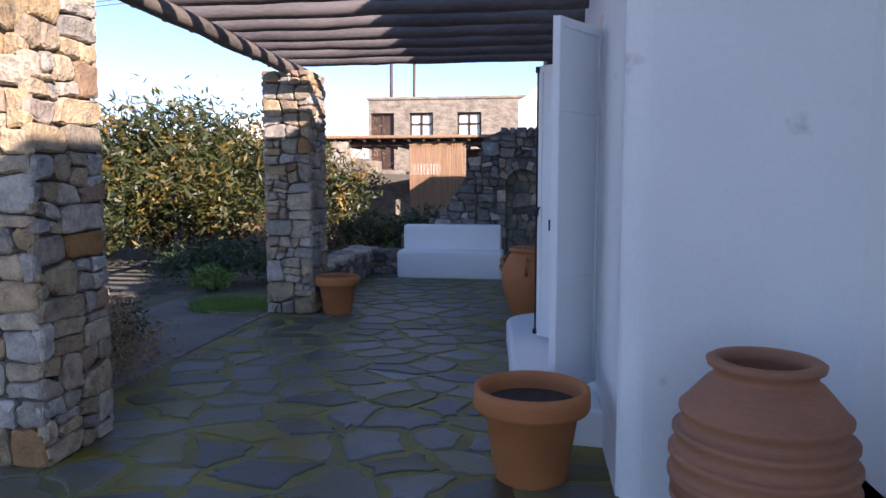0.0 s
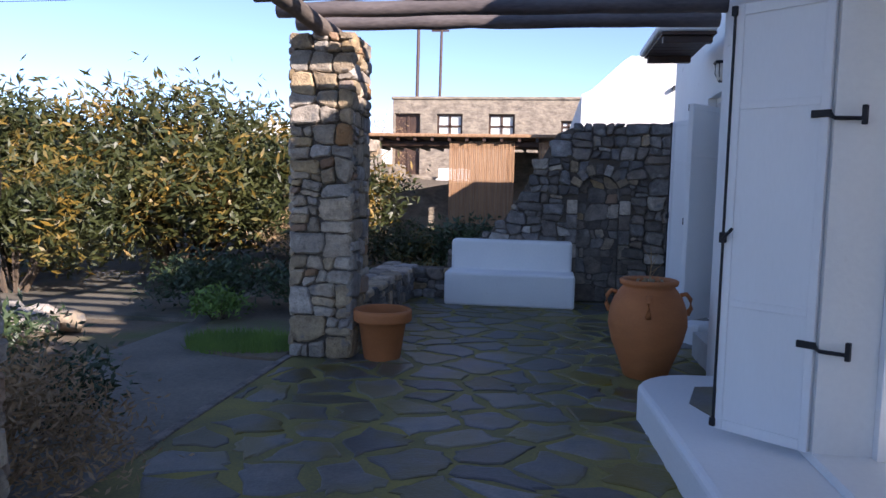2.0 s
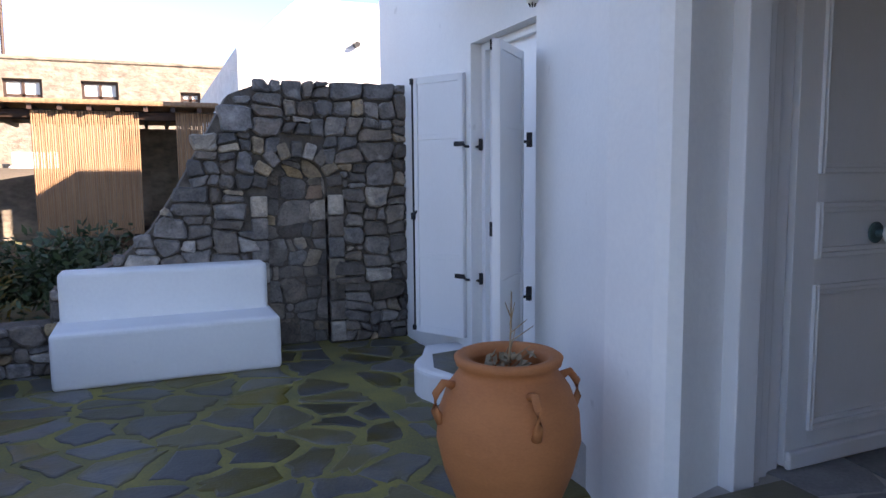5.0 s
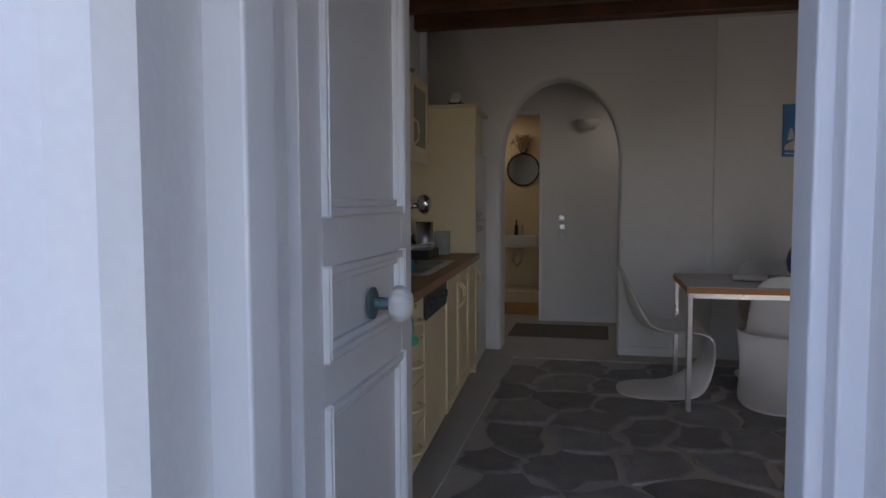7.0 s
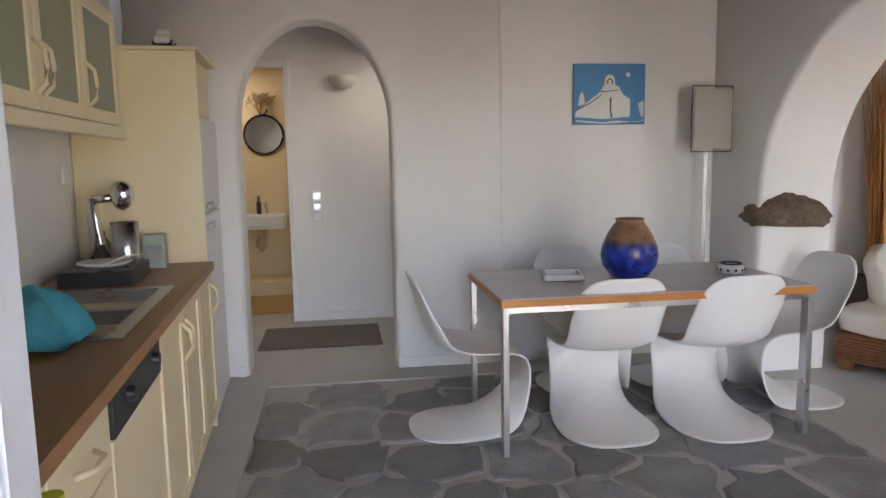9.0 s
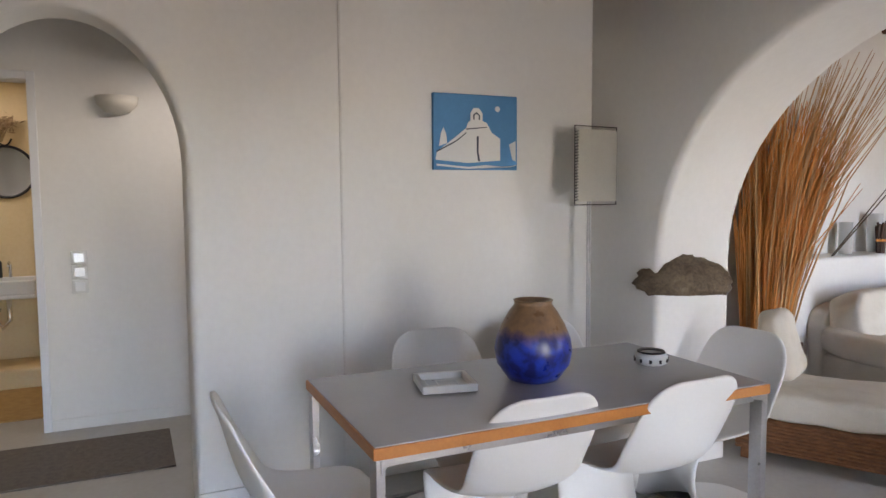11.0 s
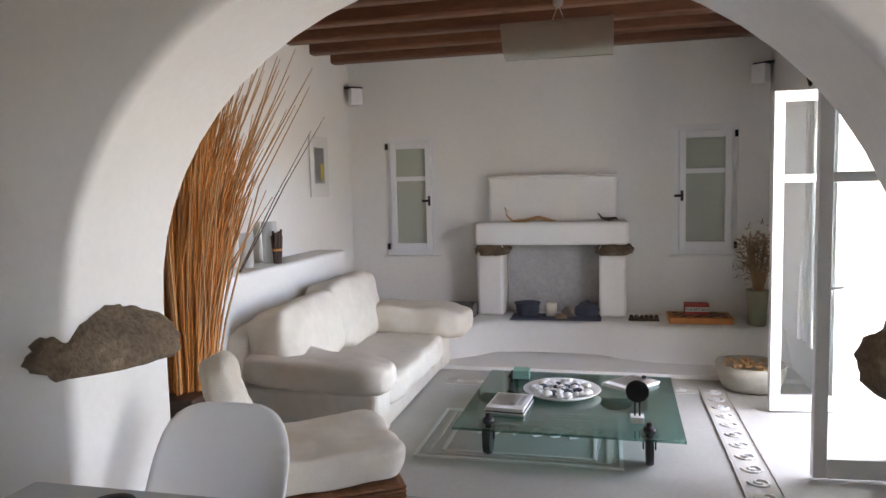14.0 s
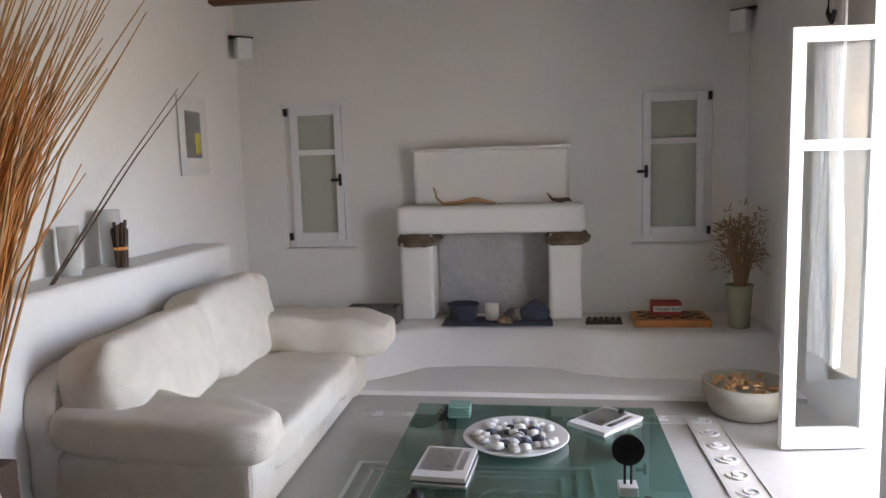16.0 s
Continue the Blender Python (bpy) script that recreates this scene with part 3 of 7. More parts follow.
# wall behind the west rooms' inner face is the outer wall itself
solid("wall_side_room", boxes((1.9, 12.5, 0.0, 5.0, 12.6, 3.2), (4.9, 9.3, 0.0, 5.0, 12.5, 3.2)), WHITE_IN, "plain white wall of a closed side room", "wall", "structure")

# ceiling beams of the living room run across, those of the dining room along
def round_beam(name, p, q, r, seed, material, label, n=10, flat=1.0, wob=0.012):
    rng = random.Random(seed)
    p, q = Vector(p), Vector(q)
    k = 14
    pts = [p.lerp(q, i / k) + Vector((0, 0, wob * (rng.random() - 0.5))) + (Vector((0, 1, 0)) if abs(q.x - p.x) > abs(q.y - p.y) else Vector((1, 0, 0))) * wob * (rng.random() - 0.5) for i in range(k + 1)]
    bm = tube(B(), pts, [r * (0.94 + 0.12 * rng.random()) for _ in pts], n)
    return solid(name, bm, material, label, "beam", smooth=True)


for k in range(9):
    y = 0.21 + 0.475 * k
    tagged(solid("ceiling_beam", box(B(), 2.45, y - 0.06, 2.90, 6.5, y + 0.06, 3.055, 0.02), BROWN_BEAM, "reddish brown stained wooden ceiling beam", "beam"), group="living room beams")
for k in range(9):
    x = 1.75 + 0.53 * k
    tagged(solid("ceiling_beam", box(B(), x - 0.06, 5.15, 2.87, x + 0.06, 9.05, 3.055, 0.02), BROWN_BEAM, "dark brown stained wooden ceiling beam", "beam"), group="dining room beams")

# ---- steps outside the doors ----
def plan_step(name, pts, z, slab, label):
    t = thing(name, (0, 0, 0), label, "step")
    bm = prism(B(), pts, "z", 0.0, z)
    es = [e for e in bm.edges if all(abs(v.co.z - z) < 1e-5 for v in e.verts)]
    bmesh.ops.bevel(bm, geom=es, offset=0.035, segments=3, affect="EDGES", profile=0.5)
    part("body", bm, WHITE_OUT, t)
    part("slab", prism(B(), slab, "z", z - 0.02, z + 0.004), PAVER, t, "dark slate slab let into the step")
    return t


plan_step("entrance_step", [(1.06, 5.1), (0.64, 5.15), (0.54, 5.9), (0.47, 7.1)] + arc(0.85, 7.47, 0.41, 190, 90, 8) + [(1.06, 7.9), (1.5, 7.9), (1.5, 7.2), (1.06, 7.2)], 0.20, [(0.78, 6.9), (0.68, 7.2), (0.78, 7.55), (1.40, 7.7), (1.45, 7.2), (0.98, 6.9)], "low white-washed masonry step with worn rounded edge")
plan_step("side_step", [(1.44, 9.70), (1.24, 9.66)] + arc(1.28, 10.26, 0.38, 225, 130, 8) + [(1.16, 10.80), (1.44, 10.80)], 0.20, [(1.06, 9.95), (0.99, 10.2), (1.10, 10.5), (1.40, 10.55), (1.40, 9.9)], "small rounded white-washed step with a slate top")

# ---- shutters and doors ----
def shutter(name, hinge, free, z0, z1, side, label, group, inset=0.0):
    """A panelled leaf from its hinge to its free edge; side tells where the panel mouldings and iron stand."""
    h, f = Vector((*hinge, 0)), Vector((*free, 0))
    w = (f - h).length
    t = thing(name, (hinge[0], hinge[1], z0), label, "shutter", group, math.degrees(math.atan2((f - h).y, (f - h).x)))
    H = z1 - z0
    rails = [(0, 0.05), (H * 0.30, H * 0.30 + 0.035), (H * 0.76, H * 0.76 + 0.035), (H - 0.05, H)]
    part("board", box(B(), 0, -0.012, 0, w, 0.012, H, 0.003), WHITE_PAINT, t)
    bm = B()
    for a, b in rails:
        for s in (-1, 1):
            box(bm, 0.035, s * 0.012, a, w - 0.035, s * 0.019, b, 0.003)
    for s in (-1, 1):
        box(bm, 0, s * 0.012, 0, 0.035, s * 0.02, H, 0.003)
        box(bm, w - 0.035, s * 0.012, 0, w, s * 0.02, H, 0.003)
    part("moulding", bm, WHITE_PAINT, t)
    e = w - inset
    bm = rod(B(), (e + 0.008, side * 0.02, 0.02), (e + 0.008, side * 0.02, H - 0.02), 0.007)
    box(bm, e - 0.01, side * 0.012, H * 0.45, e + 0.02, side * 0.04, H * 0.45 + 0.05, 0.004)
    rod(bm, (e, side * 0.04, H * 0.46), (e - 0.05, side * 0.06, H * 0.485), 0.008)
    box(bm, e - 0.005, side * 0.01, H - 0.05, e + 0.022, side * 0.035, H - 0.005, 0.004)
    box(bm, e - 0.005, side * 0.01, 0.01, e + 0.022, side * 0.035, 0.05, 0.004)
    part("espagnolette", bm, IRON, t, "black iron locking rod")
    for z in (H * 0.24, H * 0.74):
        bm = B()
        box(bm, -0.01, side * 0.013, z - 0.016, 0.07, side * 0.028, z + 0.016, 0.003)
        rod(bm, (-0.005, side * 0.02, z), (-0.02, side * 0.02, z - 0.02), 0.008)
        rod(bm, (-0.02, side * 0.02, z - 0.02), (-0.12, side * -0.02, z - 0.025), 0.009)
        box(bm, -0.135, side * -0.03, z - 0.05, -0.115, side * -0.005, z + 0.03, 0.003)
        part("strap_hinge", bm, IRON, t, "black iron strap hinge")
    return t


shutter("shutter", (1.03, 6.44), (0.705, 6.70), 0.24, 2.22, 1, "open white panelled wooden door shutter with black ironwork", "terrace door shutters")
shutter("shutter", (1.02, 5.52), (0.775, 5.16), 0.24, 2.22, -1, "open white panelled wooden door shutter, edge towards the terrace", "terrace door shutters", 0.035)
shutter("shutter", (1.385, 10.58), (1.165, 10.95), 0.27, 2.12, 1, "open white panelled wooden shutter beside the stone wall", "side door shutters")
shutter("shutter", (1.36, 9.74), (1.04, 9.425), 0.27, 2.12, -1, "open white panelled wooden shutter seen edge on", "side door shutters", 0.035)


def glazed_door(name, at, rz, w, h, label, handle=True, cut=0.72, curtain=False):
    t = thing(name, at, label, "door", "", rz, "")
    s = 0.065
    bm = B()
    box(bm, 0, -0.022, 0, s, 0.022, h, 0.004)
    box(bm, w - s, -0.022, 0, w, 0.022, h, 0.004)
    box(bm, s, -0.022, 0, w - s, 0.022, 0.10, 0.004)
    box(bm, s, -0.022, h - s, w - s, 0.022, h, 0.004)
    box(bm, s, -0.02, h * cut, w - s, 0.02, h * cut + 0.05, 0.004)
    part("door_frame", bm, WHITE_PAINT, t)
    for a, b in ((0.10, h * cut), (h * cut + 0.05, h - s)):
        ob = part("pane", box(B(), s, -0.003, a, w - s, 0.003, b), GLASS, t)
        ob.visible_shadow = False
    if handle:
        bm = rod(B(), (w - 0.03, -0.03, h * 0.46), (w - 0.03, -0.055, h * 0.46), 0.008)
        rod(bm, (w - 0.03, -0.055, h * 0.46), (w - 0.15, -0.06, h * 0.465), 0.008)
        box(bm, w - 0.045, -0.032, h * 0.44, w - 0.015, -0.022, h * 0.5, 0.003)
        part("handle", bm, STEEL, t)
    return t


def door_case(name, x0, x1, y0, y1, z0, z1, label, w=0.05):
    bm = boxes((x0, y0, z0, x1, y0 + w, z1), (x0, y1 - w, z0, x1, y1, z1), (x0, y0 + w, z1 - w, x1, y1 - w, z1), bevel=0.004)
    return solid(name, bm, WHITE_PAINT, label, "door frame", "structure")


door_case("door_1", 1.28, 1.36, 5.55, 6.42, 0.24, 2.32, "white painted wooden door frame in the wall")
glazed_door("glazed_door", (1.34, 6.37, 0.25), -52, 0.40, 1.99, "white glazed door leaf ajar behind the shutters", False)
glazed_door("glazed_door", (1.34, 5.60, 0.25), 68, 0.40, 1.99, "white glazed door leaf ajar behind the shutters", False)
door_case("door_2", 1.48, 1.56, 9.62, 10.5, 0.22, 2.30, "white painted wooden frame of the side door")
solid("side_door", boxes((1.52, 9.67, 0.22, 1.55, 10.45, 2.25)), WHITE_PAINT, "closed white side door behind its shutters", "door", "structure")
door_case("door_3", 2.05, 2.15, 2.2, 3.27, FLOOR, 2.42, "white painted frame of the terrace doors")
glazed_door("french_door", (2.45, 2.21, FLOOR + 0.012), 6, 0.44, 2.02, "open white glazed terrace door with gauze behind", False)
glazed_door("french_door", (2.50, 3.285, FLOOR + 0.012), 4, 0.41, 2.02, "open white glazed terrace door with a steel lever handle", True)

# entrance frame and panelled door
bm = boxes((1.36, 8.085, 0.2, 1.47, 8.20, 2.36), (1.47, 8.115, 0.2, 1.53, 8.22, 2.36), (1.53, 8.145, 0.2, 1.60, 8.24, 2.36), (1.60, 8.165, 0.2, 1.68, 8.27, 2.36),
           (1.44, 7.10, 0.2, 1.50, 7.18, 2.36), (1.50, 7.10, 0.2, 1.62, 7.205, 2.36), (1.36, 7.19, 2.28, 1.60, 8.085, 2.36), bevel=0.006)
solid("door_4", bm, WHITE_PAINT, "white painted moulded frame of the entrance", "door frame", "structure")
solid("threshold", boxes((1.10, 7.21, 0.19, 1.60, 8.07, 0.226), bevel=0.006), PAVER, "worn dark slate threshold", "threshold", "structure")


def entrance_door():
    w, h = 0.90, 2.10
    t = thing("entrance_door", (1.69, 8.165, FLOOR + 0.01), "open white panelled wooden entrance door with a fluted knob", "door", "", 0.5)
    bm = B()
    zs = [(0.0, 0.14), (0.74, 0.85), (1.07, 1.19), (h - 0.12, h)]
    for a, b in zs:
        box(bm, 0.12, -0.021, a, w - 0.12, 0.021, b, 0.003)
    box(bm, 0, -0.022, 0, 0.12, 0.022, h, 0.003)
    box(bm, w - 0.12, -0.022, 0, w, 0.022, h, 0.003)
    part("stile_and_rail", bm, WHITE_PAINT, t)
    for a, b in zip(zs, zs[1:]):
        bm = box(B(), 0.115, -0.008, a[1] - 0.005, w - 0.115, 0.008, b[0] + 0.005)
        part("door_panel", bm, WHITE_PAINT, t)
        bm = B()
        for s in (-1, 1):
            for k, o in ((0.024, 0.0), (0.012, 0.02)):
                y0, y1 = s * 0.008, s * (0.008 + k)
                x0, x1, z0, z1 = 0.12 + o, w - 0.12 - o, a[1] + o, b[0] - o
                box(bm, x0, y0, z0, x0 + 0.02, y1, z1, 0.004)
                box(bm, x1 - 0.02, y0, z0, x1, y1, z1, 0.004)
                box(bm, x0 + 0.02, y0, z0, x1 - 0.02, y1, z0 + 0.02, 0.004)
                box(bm, x0 + 0.02, y0, z1 - 0.02, x1 - 0.02, y1, z1, 0.004)
        part("moulding", bm, WHITE_PAINT, t)
    bm = box(B(), -0.005, -0.05, -0.008, w + 0.02, -0.022, 0.07, 0.012)
    part("weather_bar", bm, WHITE_PAINT, t)
    bm = lathe(B(), [(0.045, 0), (0.045, 0.006), (0.018, 0.012), (0.016, 0.05), (0.02, 0.055)], 20)
    bmesh.ops.rotate(bm, verts=bm.verts, cent=(0, 0, 0), matrix=Matrix.Rotation(radians(90), 3, "X"))
    bmesh.ops.translate(bm, verts=bm.verts, vec=(0.475, -0.022, 0.94))
    knob = part("knob", bm, PATINA, t, "patinated round door knob")
    bm = B()
    prof = [(0.02, 0), (0.042, 0.008), (0.05, 0.025), (0.046, 0.045), (0.03, 0.06), (0.005, 0.064)]
    lathe(bm, prof, 36)
    for v in bm.verts:
        a = math.atan2(v.co.y, v.co.x)
        k = 1 + 0.06 * math.cos(12 * a)
        v.co.x, v.co.y = v.co.x * k, v.co.y * k
    bmesh.ops.rotate(bm, verts=bm.verts, cent=(0, 0, 0), matrix=Matrix.Rotation(radians(90), 3, "X"))
    bmesh.ops.translate(bm, verts=bm.verts, vec=(0.475, -0.075, 0.94))
    part("fluted_ball", bm, PIC_WHITE, knob, "pale fluted ball of the knob", smooth=True)
    bm = lathe(B(), [(0.016, 0), (0.016, 0.03), (0.012, 0.032)], 16)
    bmesh.ops.rotate(bm, verts=bm.verts, cent=(0, 0, 0), matrix=Matrix.Rotation(radians(90), 3, "Y"))
    bmesh.ops.translate(bm, verts=bm.verts, vec=(w, 0, 0.85))
    part("lock_cylinder", bm, STEEL, t)
    bm = B()
    box(bm, w + 0.03, -0.006, 0.845, w + 0.06, 0.006, 0.86, 0.003)
    part("key", bm, STEEL, t)
    part("key_cap", lathe(B(), [(0.004, -0.006), (0.02, -0.006), (0.02, 0.006), (0.004, 0.006)], 14, (w + 0.075, 0, 0.855)), mat("yellow_plastic", (0.6, 0.55, 0.03)), t, "yellow key cap")
    part("key_tag", lathe(B(), [(0.003, -0.02), (0.018, -0.014), (0.02, 0.0), (0.012, 0.014)], 14, (w + 0.06, -0.01, 0.74)), mat("green_plastic", (0.02, 0.35, 0.2)), t, "green key tag on a string")
    part("key_string", tube(B(), [(w + 0.05, 0, 0.85), (w + 0.058, -0.012, 0.80), (w + 0.06, -0.01, 0.75)], 0.003, 6), mat("green_string", (0.05, 0.4, 0.28)), t)
    return t


entrance_door()

# ---- terrace things ----
PERGOLA = [4.57 + 0.4275 * k for k in range(11)]
for k, y in enumerate(PERGOLA):
    tagged(round_beam("pergola_beam", (-2.2, y, 2.68), (1.10, y + 0.02, 2.68), 0.058, 40 + k, BEAM, "weathered grey-brown round wooden pergola pole"), group="pergola poles")
round_beam("pergola_rail", (-1.88, 3.4, 2.565), (-1.86, 9.1, 2.565), 0.068, 77, BEAM_Y, "weathered round rail carrying the pergola poles", wob=0.02)


def pillar(x0, x1, y0, y1, h, seed, su, sv, label):
    t = thing("stone_pillar", ((x0 + x1) / 2, (y0 + y1) / 2, 0), label, "pillar", "pergola pillars")
    cx, cy = (x0 + x1) / 2, (y0 + y1) / 2
    part("mortar_core", box(B(), x0 - cx + 0.035, y0 - cy + 0.035, 0, x1 - cx - 0.035, y1 - cy - 0.035, h - 0.01), MORTAR, t, "earth mortar core with joint shade in its colour")
    w, d = x1 - x0, y1 - y0
    def pick(k, c):
        return STONE_WARM if (k * 7919 + seed) % 9 == 0 else STONE
    faces = [(w, lambda u, v, o: (-w / 2 + u, -d / 2 + 0.02 - o, v)), (d, lambda u, v, o: (w / 2 - 0.02 + o, -d / 2 + u, v)),
             (w, lambda u, v, o: (w / 2 - u, d / 2 - 0.02 + o, v)), (d, lambda u, v, o: (-w / 2 + 0.02 - o, d / 2 - u, v))]
    for f, (ln, place) in enumerate(faces):
        lay("stone", blocks(ln, h, su, sv, seed + f), place, 0.006, 0.026, pick, t, seed + f)
    return t


# ---- pots ----
def big_jar(at, rz):
    t = thing("terracotta_jar", at, "large orange terracotta jar with small handles and a dry twig", "jar", "", rz)
    k0 = 0.90
    out = [(0.15, 0.0), (0.165, 0.01), (0.20, 0.12), (0.265, 0.30), (0.296, 0.44), (0.288, 0.56), (0.25, 0.67), (0.205, 0.735), (0.19, 0.755), (0.215, 0.77), (0.222, 0.80), (0.205, 0.812)]
    inn = [(0.165, 0.80), (0.155, 0.76), (0.20, 0.70), (0.20, 0.66)]
    part("body", lathe(B(), [(r * k0, z * k0) for r, z in out + inn], 56), TERRA, t, smooth=True)
    for a in (0, math.pi / 2, math.pi, 1.5 * math.pi):
        c, s = math.cos(a) * k0, math.sin(a) * k0
        part("handle", tube(B(), [(0.235 * c, 0.235 * s, 0.69 * k0), (0.275 * c, 0.275 * s, 0.705 * k0), (0.308 * c, 0.308 * s, 0.66 * k0), (0.312 * c, 0.312 * s, 0.59 * k0), (0.285 * c, 0.285 * s, 0.535 * k0)], [0.018, 0.016, 0.015, 0.015, 0.02], 10), TERRA, t, smooth=True)
    part("soil", lathe(B(), [(0.172, 0.57), (0.172, 0.59), (0.05, 0.60)], 30), SOIL, t)
    bm = B()
    rng = random.Random(4)
    tube(bm, [(0, 0, 0.58), (0.01, 0.0, 0.71), (0.0, 0.01, 0.83), (0.03, 0.0, 0.98)], [0.006, 0.005, 0.004, 0.002], 6)
    for k in range(7):
        z = 0.67 + 0.035 * k
        a = rng.random() * 6.28
        rod(bm, (0.005, 0.005, z), (0.005 + 0.09 * math.cos(a), 0.09 * math.sin(a), z + 0.07), 0.003, 0.0015, 5)
    part("twig", bm, DRY, t, "thin dry twig")
    bm = B()
    for k in range(46):
        a, r, z = rng.random() * 6.28, 0.09 * rng.random(), 0.60 + 0.13 * rng.random()
        c = Vector((r * math.cos(a), r * math.sin(a), z))
        for _ in range(2):
            d1, d2 = Vector([rng.random() - 0.5 for _ in range(3)]) * 0.04, Vector([rng.random() - 0.5 for _ in range(3)]) * 0.03
            bm.faces.new([bm.verts.new(c + d1), bm.verts.new(c + d2), bm.verts.new(c - d1), bm.verts.new(c - d2)])
    t.matrix_world = t.matrix_world @ Matrix.Diagonal((1.07, 1.07, 1.0, 1.0))
    part("withered_leaves", bm, mat("withered_leaf", (0.45, 0.36, 0.24)), t)
    return t


def rim_pot(at, r, h, label, group="rimmed pots"):
    t = thing("terracotta_pot", at, label, "flower pot", group)
    k = r
    prof = [(0.60 * k, 0), (0.62 * k, 0.01), (0.80 * k, h * 0.72), (0.86 * k, h * 0.74), (0.97 * k, h * 0.76), (1.0 * k, h * 0.80), (1.0 * k, h * 0.93), (0.985 * k, h * 0.985), (0.93 * k, h), (0.88 * k, h * 0.97), (0.85 * k, h * 0.82), (0.85 * k, h * 0.8)]
    part("body", lathe(B(), prof, 56), TERRA, t, smooth=True)
    part("rim_groove", lathe(B(), [(0.70 * k, h * 0.42), (0.717 * k, h * 0.425), (0.722 * k, h * 0.445), (0.70 * k, h * 0.45)], 56, close=False), TERRA, t, smooth=True)
    part("soil", lathe(B(), [(0.84 * k, h * 0.78), (0.84 * k, h * 0.81), (0.2 * k, h * 0.83)], 30), SOIL, t)
    return t


big_jar((0.63, 8.53, 0.0), 263)
rim_pot((0.67, 4.70, 0.0), 0.272, 0.44, "terracotta flower pot with a thick rim and bare soil")
rim_pot((-1.40, 8.62, 0.0), 0.235, 0.40, "terracotta flower pot with a thick rim beside the stone pillar")
# the ribbed storage jar by the house wall
t = thing("ribbed_jar", (1.415, 3.81, 0.0), "big brown ribbed terracotta storage jar by the white wall", "jar")
prof = [(0.15, 0.0), (0.17, 0.02)]
for k in range(8):
    z = 0.08 + k * 0.085
    r = 0.20 + 0.115 * math.sin(math.pi * (0.06 + 0.86 * k / 8.6))
    prof += [(r - 0.004, z), (r, z + 0.05), (r + 0.009, z + 0.062), (r + 0.009, z + 0.076), (r - 0.002, z + 0.084)]
prof += [(0.245, 0.80), (0.20, 0.855), (0.175, 0.875), (0.172, 0.90), (0.195, 0.915), (0.20, 0.935), (0.185, 0.945), (0.15, 0.94), (0.145, 0.90), (0.16, 0.86), (0.16, 0.8)]
part("body", lathe(B(), [(r * 0.90, z * 0.865) for r, z in prof], 64), TERRA_BROWN, t, smooth=True)

# ---- bench, walls of stone ----
t = thing("masonry_bench", (-0.54, 11.62, 0.0), "white-washed masonry bench with a low back", "bench")
part("seat", box(B(), -0.76, -0.30, 0, 0.76, 0.26, 0.40, 0.035, 3), WHITE_OUT, t)
part("backrest", box(B(), -0.73, 0.08, 0.36, 0.73, 0.30, 0.76, 0.04, 3), WHITE_OUT, t)

WALL_Y = 11.90
def wall_top(u):
    """Height of the niche wall along its run, from its left end."""
    x = -1.35 + u
    rise = ((-1.35, 0.62), (-0.88, 0.82), (-0.65, 1.04), (-0.45, 1.34), (-0.2, 1.80), (-0.03, 2.10), (0.2, 2.19), (9.0, 2.20))
    for (a, za), (b, zb) in zip(rise, rise[1:]):
        if x <= b:
            return za + (zb - za) * max(0.0, x - a) / (b - a)
    return 2.20


niche_wall = thing("niche_wall", (-1.35, WALL_Y, 0.0), "dark dry-stone garden wall with an arched niche", "wall")
bm = B()
NC, NR, NS = 1.84, 0.25, 1.33
arch_pts = [(NC - NR * math.cos(math.pi * k / 14), NS + NR * math.sin(math.pi * k / 14)) for k in range(15)]
pts = [(0, 0), (NC - NR, 0)] + arch_pts + [(NC + NR, 0), (3.1, 0)] + [(3.1 - 3.1 * k / 40, wall_top(3.1 - 3.1 * k / 40) - 0.03) for k in range(41)]
prism(bm, pts, "y", 0.03, 0.145)
prism(bm, [(0, 0), (3.1, 0)] + pts[19:], "y", 0.145, 0.40)
part("mortar_core", bm, MORTAR, niche_wall, "earth mortar core with joint shade in its colour")
def in_niche(u, v, g=0.0):
    return (abs(u - NC) < NR + g and v < NS) or math.hypot(u - NC, v - NS) < NR + g
def dark_pick(k, c):
    return STONE if (k * 7919) % 6 == 0 else STONE_DARK
lay("stone", blocks(3.1, 2.2, 0.21, 0.14, 301, lambda u, v: v < wall_top(u) - 0.02 and not in_niche(u, v, 0.12)), lambda u, v, o: (u, 0.02 - o * 1.3, v), 0.006, 0.03, dark_pick, niche_wall, 31)
lay("stone", blocks(0.70, 1.7, 0.2, 0.15, 305, lambda u, v: in_niche(u + NC - 0.35, v, 0.07)), lambda u, v, o: (NC - 0.35 + u, 0.135 - o * 0.3, v), 0.006, 0.02, lambda k, c: STONE_WARM if (k % 7 == 3 and c[1] > 1.2) else dark_pick(k, c), niche_wall, 32)
for k in range(9):
    a = math.pi * (k + 0.5) / 9
    c0, s0 = math.cos(a), math.sin(a)
    bm = box(B(), -0.045, -0.012, 0.0, 0.045, 0.135, 0.13, 0.014)
    bmesh.ops.rotate(bm, verts=bm.verts, cent=(0, 0, 0), matrix=Matrix.Rotation(math.pi / 2 - a, 3, "Y"))
    bmesh.ops.translate(bm, verts=bm.verts, vec=(NC + NR * c0, 0.0, NS + NR * s0))
    part("stone", bm, STONE if k % 2 else STONE_DARK, niche_wall)
for s in (-1, 1):
    for k in range(7):
        bm = box(B(), NC + s * (NR + 0.065) - 0.065, -0.012, 0.02 + 0.18 * k, NC + s * (NR + 0.065) + 0.065, 0.135, 0.02 + 0.18 * k + 0.168, 0.014)
        part("stone", bm, STONE if k % 3 == 0 else STONE_DARK, niche_wall)

